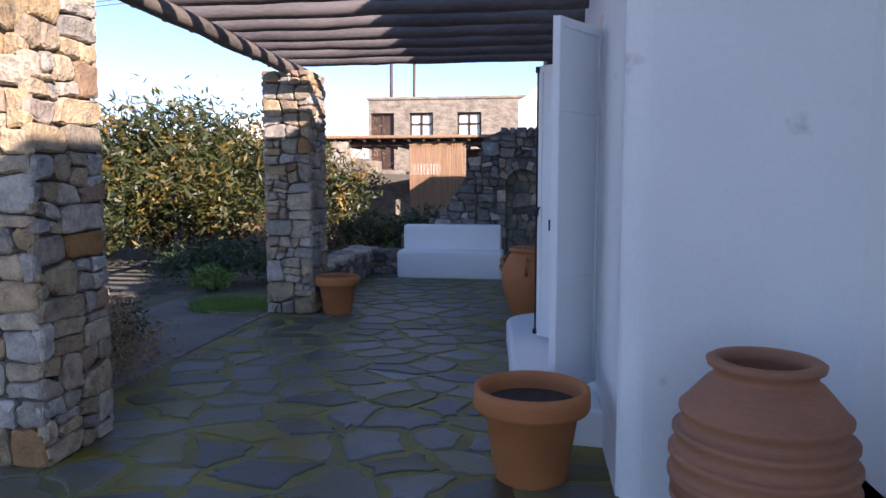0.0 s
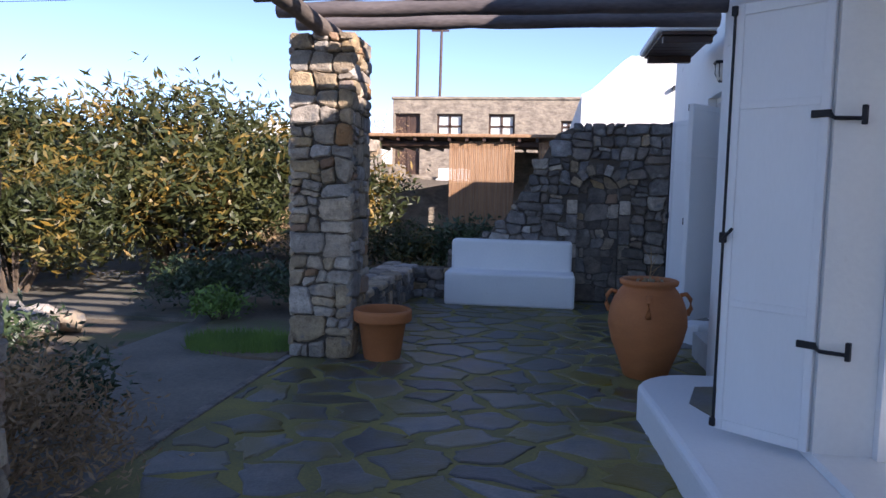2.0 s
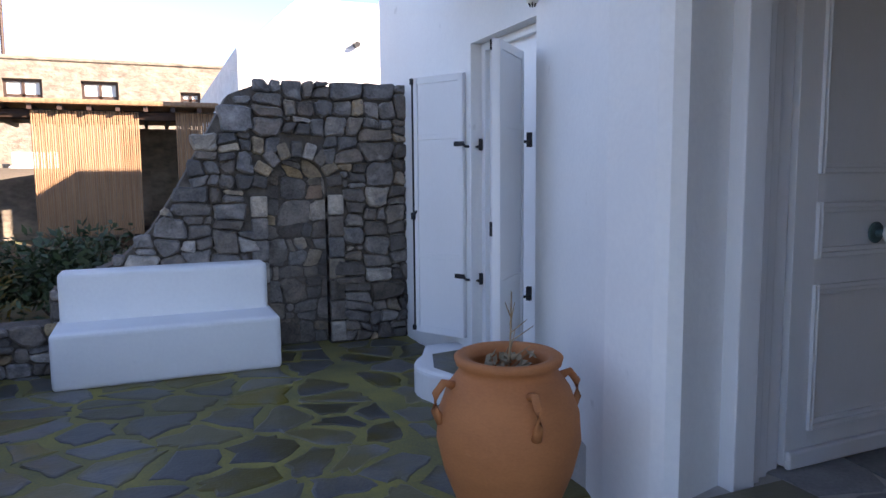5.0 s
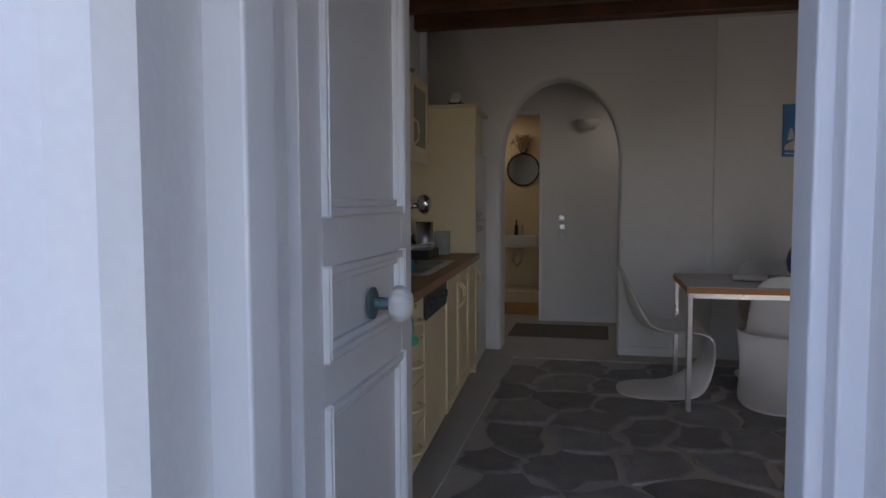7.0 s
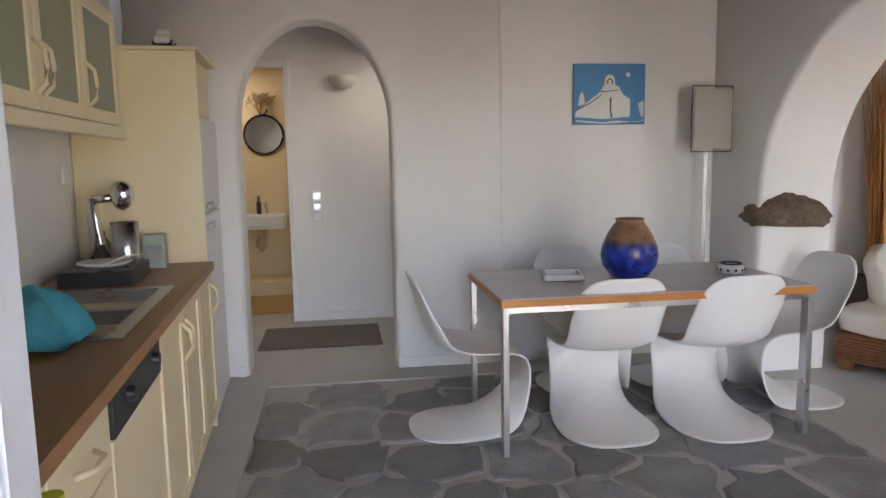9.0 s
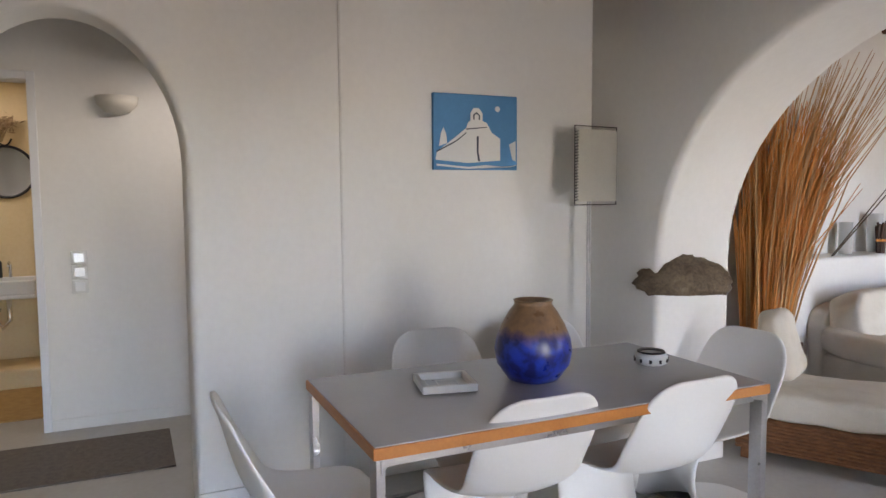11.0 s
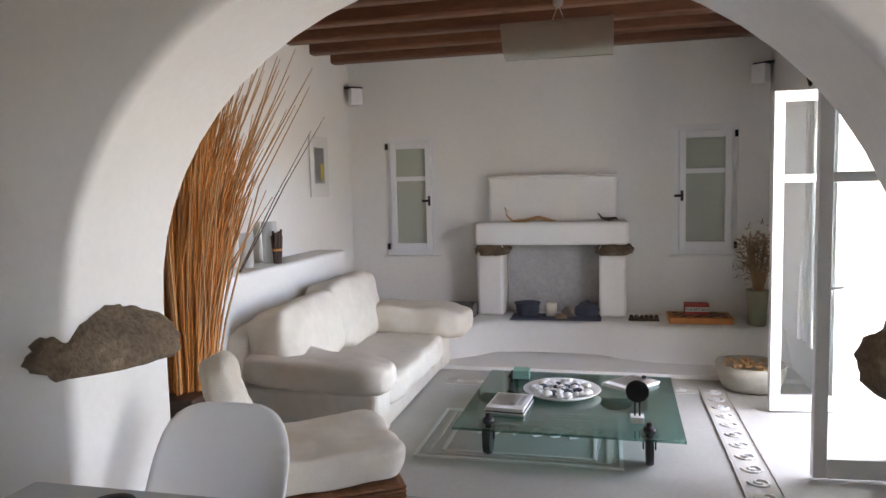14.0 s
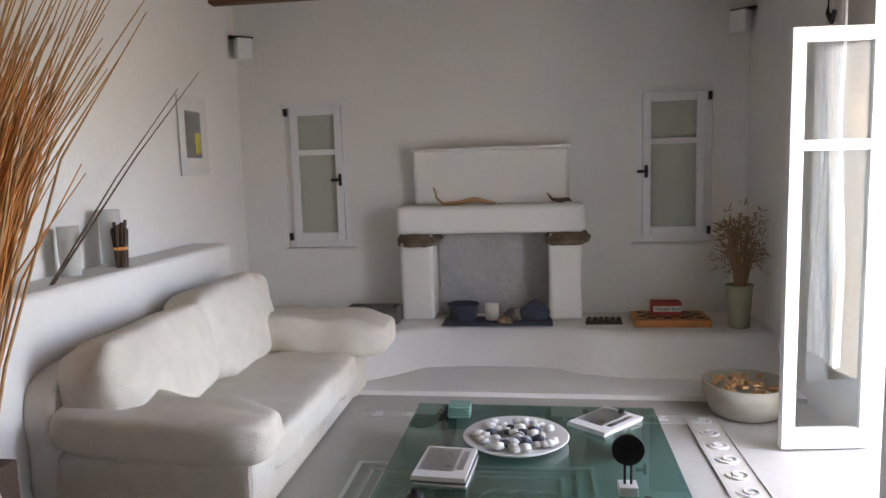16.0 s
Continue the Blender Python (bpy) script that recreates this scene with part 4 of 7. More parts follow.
low_wall = thing("low_stone_wall", (-2.05, 10.2, 0.0), "low dry-stone garden wall with flat capping stones", "wall")
part("mortar_core", boxes((-0.12, -1.15, 0, 0.26, 1.95, 0.36), (0.26, 1.65, 0, 0.75, 1.95, 0.36)), MORTAR, low_wall)
lay("stone", blocks(3.1, 0.38, 0.21, 0.125, 320), lambda u, v, o: (0.27 + o, -1.15 + u, v), 0.006, 0.025, dark_pick, low_wall, 33)
lay("stone", blocks(0.5, 0.38, 0.2, 0.125, 322), lambda u, v, o: (0.26 + u, 1.64 - o, v), 0.006, 0.025, dark_pick, low_wall, 36)
lay("cap_stone", cells(3.1, 0.46, 0.42, 0.24, 321, 0.6, 0.4), lambda u, v, o: (0.32 - v, -1.15 + u, 0.36 + o), 0.006, 0.035, lambda k, c: STONE, low_wall, 34)

# canopy over the side door, lamps and vent on the wall
t = thing("door_canopy", (1.22, 10.1, 2.66), "small dark boarded canopy with a white edge", "canopy")
for k in range(8):
    part("board", box(B(), -0.43, -0.55 + 0.14 * k, 0.06, 0.02, -0.55 + 0.14 * k + 0.13, 0.085), DARK_WOOD, t)
for y in (-0.5, 0.42):
    part("bracket", box(B(), -0.41, y, 0, 0.0, y + 0.08, 0.06, 0.006), DARK_WOOD, t)
part("fascia", box(B(), -0.47, -0.6, 0.085, 0.02, 0.62, 0.15, 0.02), WHITE_OUT, t)


def bulkhead(at):
    t = thing("wall_lantern", at, "small black caged bulkhead lantern on the white wall", "lamp", "wall lanterns")
    part("cap", box(B(), -0.13, -0.05, 0.05, 0.0, 0.05, 0.075, 0.008), IRON, t)
    part("glass_globe", lathe(B(), [(0.01, -0.09), (0.03, -0.08), (0.042, -0.03), (0.042, 0.05)], 18, (-0.075, 0, 0)), SHADE, t, "cloudy glass globe", smooth=True)
    bm = B()
    for k in range(6):
        a = k * math.pi / 3
        tube(bm, [(-0.075 + 0.047 * math.cos(a), 0.047 * math.sin(a), 0.05), (-0.075 + 0.047 * math.cos(a), 0.047 * math.sin(a), -0.03), (-0.075 + 0.012 * math.cos(a), 0.012 * math.sin(a), -0.10)], 0.004, 5)
    part("cage", bm, IRON, t)


bulkhead((1.04, 7.2, 2.44))
bulkhead((1.34, 9.45, 2.40))
t = thing("wall_vent", (1.205, 9.0, 2.42), "small yellowed plastic wall vent", "vent")
VENT = mat("yellowed_plastic", (0.55, 0.45, 0.2))
part("frame", boxes((-0.012, -0.05, -0.07, 0, 0.05, -0.06), (-0.012, -0.05, 0.06, 0, 0.05, 0.07), (-0.012, -0.05, -0.06, 0, -0.042, 0.06), (-0.012, 0.042, -0.06, 0, 0.05, 0.06)), VENT, t)
for k in range(6):
    part("slat", box(B(), -0.01, -0.042, -0.055 + 0.019 * k, 0, 0.042, -0.045 + 0.019 * k), VENT, t)

# ---- planting ----
solid("planting_bed", prism(B(), [(-2.165, 8.36), (-2.46, 8.37), (-2.84, 8.48), (-3.13, 8.85), (-3.29, 9.14), (-3.4, 9.8), (-3.62, 10.5), (-3.62, 13.2), (-2.165, 13.2)], "z", -0.02, 0.012), EARTH, "bare brown earth of the planting bed", "bed", "structure")
def leafy(name, centre, size, count, leaf, material, seed, label, category, trunk=5, kind="", up=0.5, wood=BARK):
    """A shrub: stems that fork, and many narrow leaves in uneven clumps."""
    rng = random.Random(seed)
    t = thing(name, (centre[0], centre[1], centre[2]), label, category)
    clumps = []
    bm = B()
    for s in range(trunk):
        a = 6.28 * (s + rng.random() * 0.6) / trunk
        b0 = Vector((0.12 * size[0] * math.cos(a), 0.12 * size[1] * math.sin(a), -0.03))
        for f in range(4):
            r = 0.35 + 0.6 * rng.random()
            a2 = a + (rng.random() - 0.5) * 1.2
            tip = Vector((size[0] * r * math.cos(a2), size[1] * r * math.sin(a2), size[2] * (0.45 + 0.5 * rng.random()) * (1.1 - 0.35 * r)))
            mid = b0.lerp(tip, 0.5) + Vector((0, 0, 0.12 * size[2]))
            tube(bm, [b0, mid, tip], [0.012 * size[2] + 0.004, 0.007 * size[2] + 0.002, 0.002], 5)
            clumps += [tip, mid.lerp(tip, 0.5)]
    tagged(part("stem", bm, wood, t), kind="stuff")
    for _ in range(int(22 * trunk / 5)):
        a, r = rng.random() * 6.28, math.sqrt(rng.random())
        top = math.sqrt(max(0.05, 1 - 0.75 * r * r)) * (0.82 + 0.3 * rng.random())
        clumps.append(Vector((size[0] * r * math.cos(a), size[1] * r * math.sin(a), size[2] * top * (0.25 + 0.68 * rng.random() ** 0.6))))
    verts, faces = [], []
    spread = 0.2 * (size[0] * size[1] * size[2]) ** (1 / 3)
    for _ in range(count):
        c = clumps[rng.randrange(len(clumps))] + Vector((rng.gauss(0, spread), rng.gauss(0, spread), rng.gauss(0, spread * 0.55)))
        if c.z < 0.02:
            c.z = 0.02 + 0.1 * rng.random()
        d = Vector((rng.gauss(0, 1), rng.gauss(0, 1), rng.gauss(up, 0.6))).normalized()
        s = d.cross(Vector((rng.random() - 0.5, rng.random() - 0.5, rng.random() - 0.5))).normalized()
        ln = leaf[0] * (0.6 + 0.8 * rng.random())
        w = leaf[1] * (0.7 + 0.6 * rng.random())
        n0 = len(verts)
        verts += [c, c + d * ln * 0.5 + s * w, c + d * ln, c + d * ln * 0.5 - s * w]
        faces.append((n0, n0 + 1, n0 + 2, n0 + 3))
    me = bpy.data.meshes.new("foliage")
    me.from_pydata(verts, [], faces)
    me.materials.append(material)
    ob = new("foliage", me)
    ob.parent = t
    tagged(ob, kind="stuff")
    return t


leafy("oleander_bush", (-5.6, 13.2, 0), (2.0, 1.4, 2.6), 30000, (0.16, 0.023), LEAF, 1, "big yellow-green oleander bush beside the path", "bush", 8)
leafy("oleander_bush", (-8.4, 12.6, 0), (2.0, 1.6, 2.75), 30000, (0.16, 0.023), LEAF, 2, "tall oleander bush with sunlit gold painted in its leaves", "bush", 8)
leafy("oleander_bush", (-4.0, 14.6, 0.05), (1.2, 1.0, 2.1), 15000, (0.14, 0.021), LEAF, 3, "oleander bush behind the path", "bush", 6)
leafy("oleander_bush", (-11.5, 12.0, 0), (2.2, 1.8, 2.7), 24000, (0.17, 0.023), LEAF, 4, "sunlit oleander bush at the garden edge", "bush", 8)
leafy("oleander_bush", (-6.6, 10.9, 0), (1.3, 0.9, 1.7), 10000, (0.15, 0.018), LEAF, 14, "lower oleander bush along the path", "bush", 6)
leafy("dry_bush", (-3.3, 12.6, 0), (0.7, 0.7, 1.35), 2600, (0.06, 0.006), DRY, 5, "brown half-bare twiggy bush", "bush", 6, wood=DRY)
leafy("green_shrub", (-2.7, 10.6, 0), (0.55, 0.7, 0.55), 2200, (0.08, 0.012), LEAF_DARK, 6, "low dark green shrub in the bed", "shrub")
leafy("green_shrub", (-2.35, 13.5, 0), (0.6, 0.5, 0.95), 2600, (0.09, 0.014), LEAF, 7, "yellow-green shrub behind the low wall", "shrub")
leafy("green_shrub", (-1.35, 13.6, 0.0), (0.75, 0.5, 0.95), 2800, (0.11, 0.02), LEAF_DARK, 8, "dark glossy shrub behind the bench", "shrub")
leafy("green_shrub", (-3.75, 10.4, 0), (0.6, 0.5, 0.6), 3200, (0.08, 0.012), LEAF_DARK, 15, "dark green rounded shrub at the edge of the bed", "shrub")
leafy("green_shrub", (-3.35, 9.75, 0), (0.28, 0.28, 0.34), 900, (0.07, 0.010), GRASS, 16, "small fresh green plant in the bed", "shrub")
leafy("dry_shrub", (-2.45, 5.75, 0), (0.52, 0.6, 0.62), 7000, (0.05, 0.006), DRY, 9, "dry brown twiggy plant by the kerb", "shrub", 6, wood=DRY)
leafy("dry_shrub", (-2.75, 4.7, 0), (0.5, 0.5, 0.6), 2000, (0.05, 0.007), DRY, 10, "dry brown twiggy plant by the pillar", "shrub", 6, wood=DRY)
leafy("green_shrub", (-2.75, 6.6, 0), (0.32, 0.4, 0.42), 1100, (0.07, 0.012), LEAF_DARK, 11, "small grey-green plant in the bed", "shrub")
leafy("green_shrub", (-4.2, 7.4, 0), (0.7, 0.8, 0.45), 1800, (0.09, 0.013), LEAF_DARK, 12, "small green plants among stones", "shrub")


def grass_patch(c, r, count, seed, h=0.1):
    rng = random.Random(seed)
    verts, faces = [], []
    for _ in range(count):
        a, q = rng.random() * 6.28, math.sqrt(rng.random())
        x, y = c[0] + r[0] * q * math.cos(a), c[1] + r[1] * q * math.sin(a)
        dx, dy = rng.gauss(0, 0.03), rng.gauss(0, 0.03)
        w = 0.006
        n0 = len(verts)
        z = h * (0.4 + rng.random())
        verts += [(x - w, y, -0.03), (x + w, y, -0.03), (x + dx, y + dy, z)]
        faces.append((n0, n0 + 1, n0 + 2))
    me = bpy.data.meshes.new("grass")
    me.from_pydata(verts, [], faces)
    me.materials.append(GRASS)
    tagged(new("grass", me), "bright green grass tuft by the pillar", "grass", kind="stuff")


grass_patch((-2.62, 8.75), (0.5, 0.32), 2600, 1)
grass_patch((-5.5, 7.6), (0.7, 0.6), 2200, 2, 0.14)
rng = random.Random(12)
for k in range(16):
    bm = B()
    bmesh.ops.create_icosphere(bm, subdivisions=2, radius=1)
    sx = 0.14 + 0.11 * rng.random()
    for v in bm.verts:
        q = 1 + 0.35 * noise.noise(v.co * 1.3 + Vector((k * 5, 0, 0)))
        v.co = Vector((v.co.x * sx * 1.2 * q, v.co.y * sx * q, v.co.z * sx * 0.8 * q))
    ob = solid("edging_stone", bm, STONE, "rough grey edging stone of the flower bed", "stone", group="bed edging")
    ob.matrix_world = pose(-4.45 - 0.75 * math.sin(k * 0.2) + 0.06 * rng.random(), 6.1 + 0.2 * k, sx * 0.45, 0, 0, rng.random() * 360)

# ---- neighbours and distance ----
t = thing("neighbour_house", (-1.8, 26.0, 1.55), "long low rubble-stone house with brown windows", "house")
WIN = [(-2.95, 0.85, 0.30, 2.3), (-1.55, 0.85, 1.25, 2.3), (0.15, 0.85, 1.25, 2.3), (2.3, 0.5, 1.45, 2.1), (3.3, 0.4, 1.7, 2.1)]
bm = B()
xs = sorted({-3.45, 5.2, *[w[0] - w[1] / 2 for w in WIN], *[w[0] + w[1] / 2 for w in WIN]})
for a, b in zip(xs, xs[1:]):
    hit = [w for w in WIN if w[0] - w[1] / 2 <= a + 1e-6 and w[0] + w[1] / 2 >= b - 1e-6]
    if hit:
        box(bm, a, 0, -0.6, b, 0.4, hit[0][2])
        box(bm, a, 0, hit[0][3], b, 0.4, 2.75)
    else:
        box(bm, a, 0, -0.6, b, 0.4, 2.75)
box(bm, -3.45, 0.4, -0.6, -3.05, 6, 2.75)
FAR_STONE = mat("far_rubble_wall", (0.36, 0.30, 0.23), (0.16, 0.13, 0.105), 0.95, 3.2, 9, 1.0, depth=0.06, stretch=(1, 1, 1.7))
bmesh.ops.remove_doubles(bm, verts=bm.verts, dist=1e-4)
part("wall", bm, FAR_STONE, t)
part("roof", box(B(), -3.5, -0.05, 2.75, 5.25, 6.0, 2.85, 0.03), FAR_STONE, t)
for w in WIN:
    fr = part("window", boxes((w[0] - w[1] / 2, 0.12, w[2], w[0] - w[1] / 2 + 0.07, 0.2, w[3]), (w[0] + w[1] / 2 - 0.07, 0.12, w[2], w[0] + w[1] / 2, 0.2, w[3]), (w[0] - w[1] / 2 + 0.07, 0.12, w[3] - 0.07, w[0] + w[1] / 2 - 0.07, 0.2, w[3]), (w[0] - w[1] / 2 + 0.07, 0.12, w[2], w[0] + w[1] / 2 - 0.07, 0.2, w[2] + 0.07), (w[0] - 0.035, 0.12, w[2] + 0.07, w[0] + 0.035, 0.2, w[3] - 0.07), (w[0] - w[1] / 2 + 0.07, 0.12, (w[2] + w[3]) / 2 + 0.1, w[0] + w[1] / 2 - 0.07, 0.19, (w[2] + w[3]) / 2 + 0.16)), DARK_WOOD, t, "brown wooden window frame")
    part("pane", box(B(), w[0] - w[1] / 2 + 0.05, 0.16, w[2] + 0.05, w[0] + w[1] / 2 - 0.05, 0.17, w[3] - 0.05), PIC_WHITE if w[0] > -2 else DARK_WOOD, fr, "pale curtained panes" if w[0] > -2 else "brown plank door")
t = thing("white_gable_house", (2.9, 14.4, 0.0), "white-washed rough masonry gable of the next house", "house")
bm = prism(B(), [(-2.55, -0.1), (-2.55, 2.88), (-2.40, 2.95), (-1.92, 3.40), (-1.82, 3.46), (2.0, 3.50), (2.0, -0.1)], "y", 0.0, 6.0)
part("wall", bm, mat("rough_white_wash", (0.80, 0.79, 0.77), (0.66, 0.65, 0.63), 0.9, 4.5, 30, 0.9, depth=0.04, stretch=(1, 1, 2)), t)
part("drain_pipe", rod(B(), (-1.18, -0.1, 2.97), (-1.18, 0.02, 2.97), 0.035), BLACK, t)
for k, (x, y, z, w, h) in enumerate(((4.5, 38, 4.2, 5.5, 2.4), (-24, 60, 4.4, 9, 3.4), (-30, 66, 4.6, 7, 2.6), (-17.5, 70, 5.0, 5, 2.6), (-8.5, 62, 5.2, 3.0, 2.4))):
    t = thing("distant_house", (x, y, z - 1.5), "small white-washed cube house far off", "house", "distant houses")
    part("wall", boxes((-w / 2, 0, -1.5, w / 2, 5, 1.5 + h * 0.5), (-w / 4, 0.5, 1.5 + h * 0.5, w / 6, 4, 1.5 + h * 0.75), bevel=0.05), WHITE_OUT, t)
    part("window", box(B(), -w * 0.3, -0.02, 0.8, -w * 0.3 + 0.7, 0.05, 1.7), DARK_WOOD, t)
for x, y, z, h in ((-4.75, 27.5, 1.5, 8.0), (-4.5, 31, 1.5, 6.4)):
    t = thing("utility_pole", (x, y, z), "thin dark wooden utility pole", "pole", "utility poles")
    part("shaft", rod(B(), (0, 0, 0), (0.05, 0, h), 0.07, 0.05), DARK_WOOD, t)
    part("crossbar", box(B(), -0.35, -0.03, h - 0.3, 0.35, 0.03, h - 0.24), DARK_WOOD, t)
bm = B()
for k in range(3):
    tube(bm, [(-60, 40 + k, 11.5 + 0.3 * k), (-20, 30, 8.8 + 0.2 * k), (-4.75, 27.5, 9.2 + 0.1 * k), (18, 25, 8.2 + 0.2 * k), (50, 24, 10.0)], 0.012, 4)
solid("power_line", bm, BLACK, "thin sagging overhead wires", "cable")
# shelter with reed screens
t = thing("reed_shelter", (-1.9, 15.5, 0.0), "low pole shelter with hanging reed screens and stone post", "shelter")
part("roof_pole", boxes(*[(-1.75 + 0.3 * k, -0.3, 2.2, -1.70 + 0.3 * k, 3.0, 2.26) for k in range(13)]), DARK_WOOD, t)
part("roof_mat", box(B(), -1.8, -0.35, 2.26, 2.1, 3.0, 2.32, 0.02), REED, t)
part("front_rail", rod(B(), (-1.8, -0.1, 2.16), (2.1, -0.1, 2.16), 0.06), DARK_WOOD, t)
for a, b in ((0.08, 1.2), (1.62, 2.1)):
    bm = B()
    k = 0
    while a + 0.022 * k < b:
        x = a + 0.022 * k
        rod(bm, (x, -0.18, 0.75), (x + 0.004 * ((k * 7) % 3 - 1), -0.18, 2.2), 0.011, 0.011, 5)
        k += 1
    ob = part("reed_screen", bm, REED, t, "hanging tan reed screen")
part("back_wall", box(B(), 0.9, 2.9, -0.1, 2.1, 3.1, 2.2), FAR_STONE, t, "dark stone back of the shelter")
part("table", boxes((1.0, 1.2, 0.7, 1.9, 1.9, 0.76), (1.05, 1.25, 0, 1.12, 1.32, 0.7), (1.8, 1.25, 0, 1.87, 1.32, 0.7)), DARK_WOOD, t)
post = thing("stone_post", (-3.25, 15.3, -0.05), "square rubble-stone post of the shelter", "pillar")
part("mortar_core", box(B(), -0.15, -0.15, 0, 0.15, 0.15, 2.25), MORTAR, post)
lay("stone", blocks(0.38, 2.25, 0.2, 0.15, 51), lambda u, v, o: (-0.19 + u, -0.16 - o, v), 0.006, 0.03, lambda k, c: STONE, post, 51)
lay("stone", blocks(0.38, 2.25, 0.2, 0.15, 52), lambda u, v, o: (0.16 + o, -0.19 + u, v), 0.006, 0.03, lambda k, c: STONE, post, 52)
t = thing("garden_steps", (-4.2, 24.6, 1.0), "rough stone garden steps with low cheek walls", "steps")
for k in range(4):
    part("tread", box(B(), -0.55, 0.34 * k, -1.0, 0.5, 0.34 * k + 0.36, 0.30 + 0.16 * k, 0.03), FAR_STONE, t)
part("cheek_wall", box(B(), -1.0, 0.6, -1.0, -0.57, 1.38, 1.15, 0.04), FAR_STONE, t)
part("cheek_wall", box(B(), -1.0, -0.2, -1.0, -0.57, 0.595, 0.65, 0.04), FAR_STONE, t)
solid("house_terrace", box(B(), -3.68, 24.6, 0.0, -1.4, 25.98, 1.5, 0.04), FAR_STONE, "raised rubble terrace before the stone house", "terrace", "structure")
t = thing("garden_bench", (-3.1, 25.2, 1.5), "white-washed masonry bench by the house door", "bench")
part("seat", box(B(), -0.5, -0.3, 0, 0.5, 0.3, 0.22, 0.04), WHITE_OUT, t)
part("backrest", box(B(), -0.5, 0.18, 0.22, 0.5, 0.34, 0.55, 0.04), WHITE_OUT, t)
solid("garden_wall", prism(box(B(), -9.5, 17.5, 0.0, -3.6, 17.9, 0.9, 0.06), [(-3.4, 0), (-0.6, 0), (-0.6, 1.52), (-1.9, 1.5), (-2.3, 1.44), (-3.4, 1.22)], "y", 17.0, 17.35), FAR_STONE, "rough low stone garden wall", "wall")
solid("planter", box(B(), -3.75, 17.0, 0.2, -3.35, 17.4, 1.0, 0.02), TERRA, "square terracotta planter by the garden wall", "planter")
leafy("dry_tree", (-5.6, 23.0, 1.4), (1.5, 1.2, 2.2), 3200, (0.08, 0.008), DRY, 21, "bare brown winter tree", "tree", 7, wood=DRY)
leafy("green_shrub", (-3.6, 18.2, 0.6), (0.7, 0.6, 1.0), 1200, (0.12, 0.02), LEAF_DARK, 22, "dark green garden shrub", "shrub")
# hillside with rocks
bm = B()
for i in range(41):
    for j in range(9):
        x = -110 + 160 * i / 40
        y = 70 + 12 * j
        z = 3.0 + 5.5 * math.exp(-((x + 32) / 42) ** 2) * min(1, j / 4) + 0.9 * noise.noise(Vector((x * 0.08, y * 0.08, 3)))
        bm.verts.new((x, y, z))
bm.verts.ensure_lookup_table()
for i in range(40):
    for j in range(8):
        a = i * 9 + j
        bm.faces.new((bm.verts[a], bm.verts[a + 9], bm.verts[a + 10], bm.verts[a + 1]))
solid("hillside", bm, HILL, "low scrubby hillside far off", "hill", "structure", smooth=True)

# ---- kitchen ----
CF, CT = 8.40, 1.09
before_kitchen = set(bpy.data.objects)
wall_with_holes("wall_kitchen_north", 1.3, 6.2, 9.0, 9.3, 0.0, 3.2, "x", [], WHITE_IN)


def cabinet(x0, x1, label, kind="door", grp="kitchen base units"):
    t = thing("base_cabinet", (x0, CF, FLOOR), label, "cabinet", grp)
    w, h = x1 - x0, CT - 0.04 - FLOOR
    part("body", boxes((0.002, 0.02, 0.09, w - 0.002, 0.58, h - 0.002), (0.01, 0.07, 0, w - 0.01, 0.5, 0.09)), CREAM, t)
    def front(z0, z1, handle):
        d = part("door" if kind == "door" else "drawer_front", box(B(), 0.004, -0.002, z0, w - 0.004, 0.018, z1, 0.003), CREAM, t)
        s = 0.055
        if z1 - z0 > 0.2:
            part("raised_frame", boxes((0.006, -0.012, z0, s, -0.002, z1), (w - s, -0.012, z0, w - 0.006, -0.002, z1), (s, -0.012, z0, w - s, -0.002, z0 + s), (s, -0.012, z1 - s, w - s, -0.002, z1), bevel=0.003), CREAM, d)
        if handle == "v":
            x = 0.035 if 4.3 < x0 < 4.5 else w - 0.035
            part("handle", tube(B(), [(x, -0.012, z1 - 0.21), (x, -0.04, z1 - 0.18), (x, -0.045, z1 - 0.14), (x, -0.04, z1 - 0.10), (x, -0.012, z1 - 0.07)], 0.007, 8), CREAM, d, "cream bow handle", smooth=True)
        else:
            part("handle", tube(B(), [(w / 2 - 0.07, -0.004, (z0 + z1) / 2), (w / 2 - 0.04, -0.034, (z0 + z1) / 2), (w / 2 + 0.04, -0.034, (z0 + z1) / 2), (w / 2 + 0.07, -0.004, (z0 + z1) / 2)], 0.007, 8), CREAM, d, "cream bow handle", smooth=True)
    if kind == "door":
        front(0.10, h - 0.004, "v")
    else:
        for k in range(4):
            front(0.10 + k * (h - 0.1) / 4, 0.10 + (k + 1) * (h - 0.1) / 4 - 0.006, "h")
    return t


cabinet(2.56, 2.88, "cream kitchen unit with four drawers", "drawers")
cabinet(2.88, 3.30, "cream kitchen unit with four drawers", "drawers")
t = thing("dishwasher", (3.30, CF, FLOOR), "built-in dishwasher with a black control panel and cream front", "dishwasher")
part("body", box(B(), 0.003, 0.02, 0.09, 0.577, 0.58, CT - 0.042 - FLOOR), STEEL, t)
part("control_panel", box(B(), 0.004, -0.012, 0.70, 0.576, 0.02, 0.838, 0.006), BLACK, t, "black control panel")
part("front", box(B(), 0.004, -0.004, 0.10, 0.576, 0.018, 0.695, 0.004), CREAM, t)
for k in range(2):
    bm = lathe(B(), [(0.022, 0), (0.02, 0.02), (0.005, 0.022)], 16)
    bmesh.ops.rotate(bm, verts=bm.verts, cent=(0, 0, 0), matrix=Matrix.Rotation(radians(90), 3, "X"))
    bmesh.ops.translate(bm, verts=bm.verts, vec=(0.15 + 0.32 * k, -0.012, 0.77))
    part("dial", bm, BLACK, t)
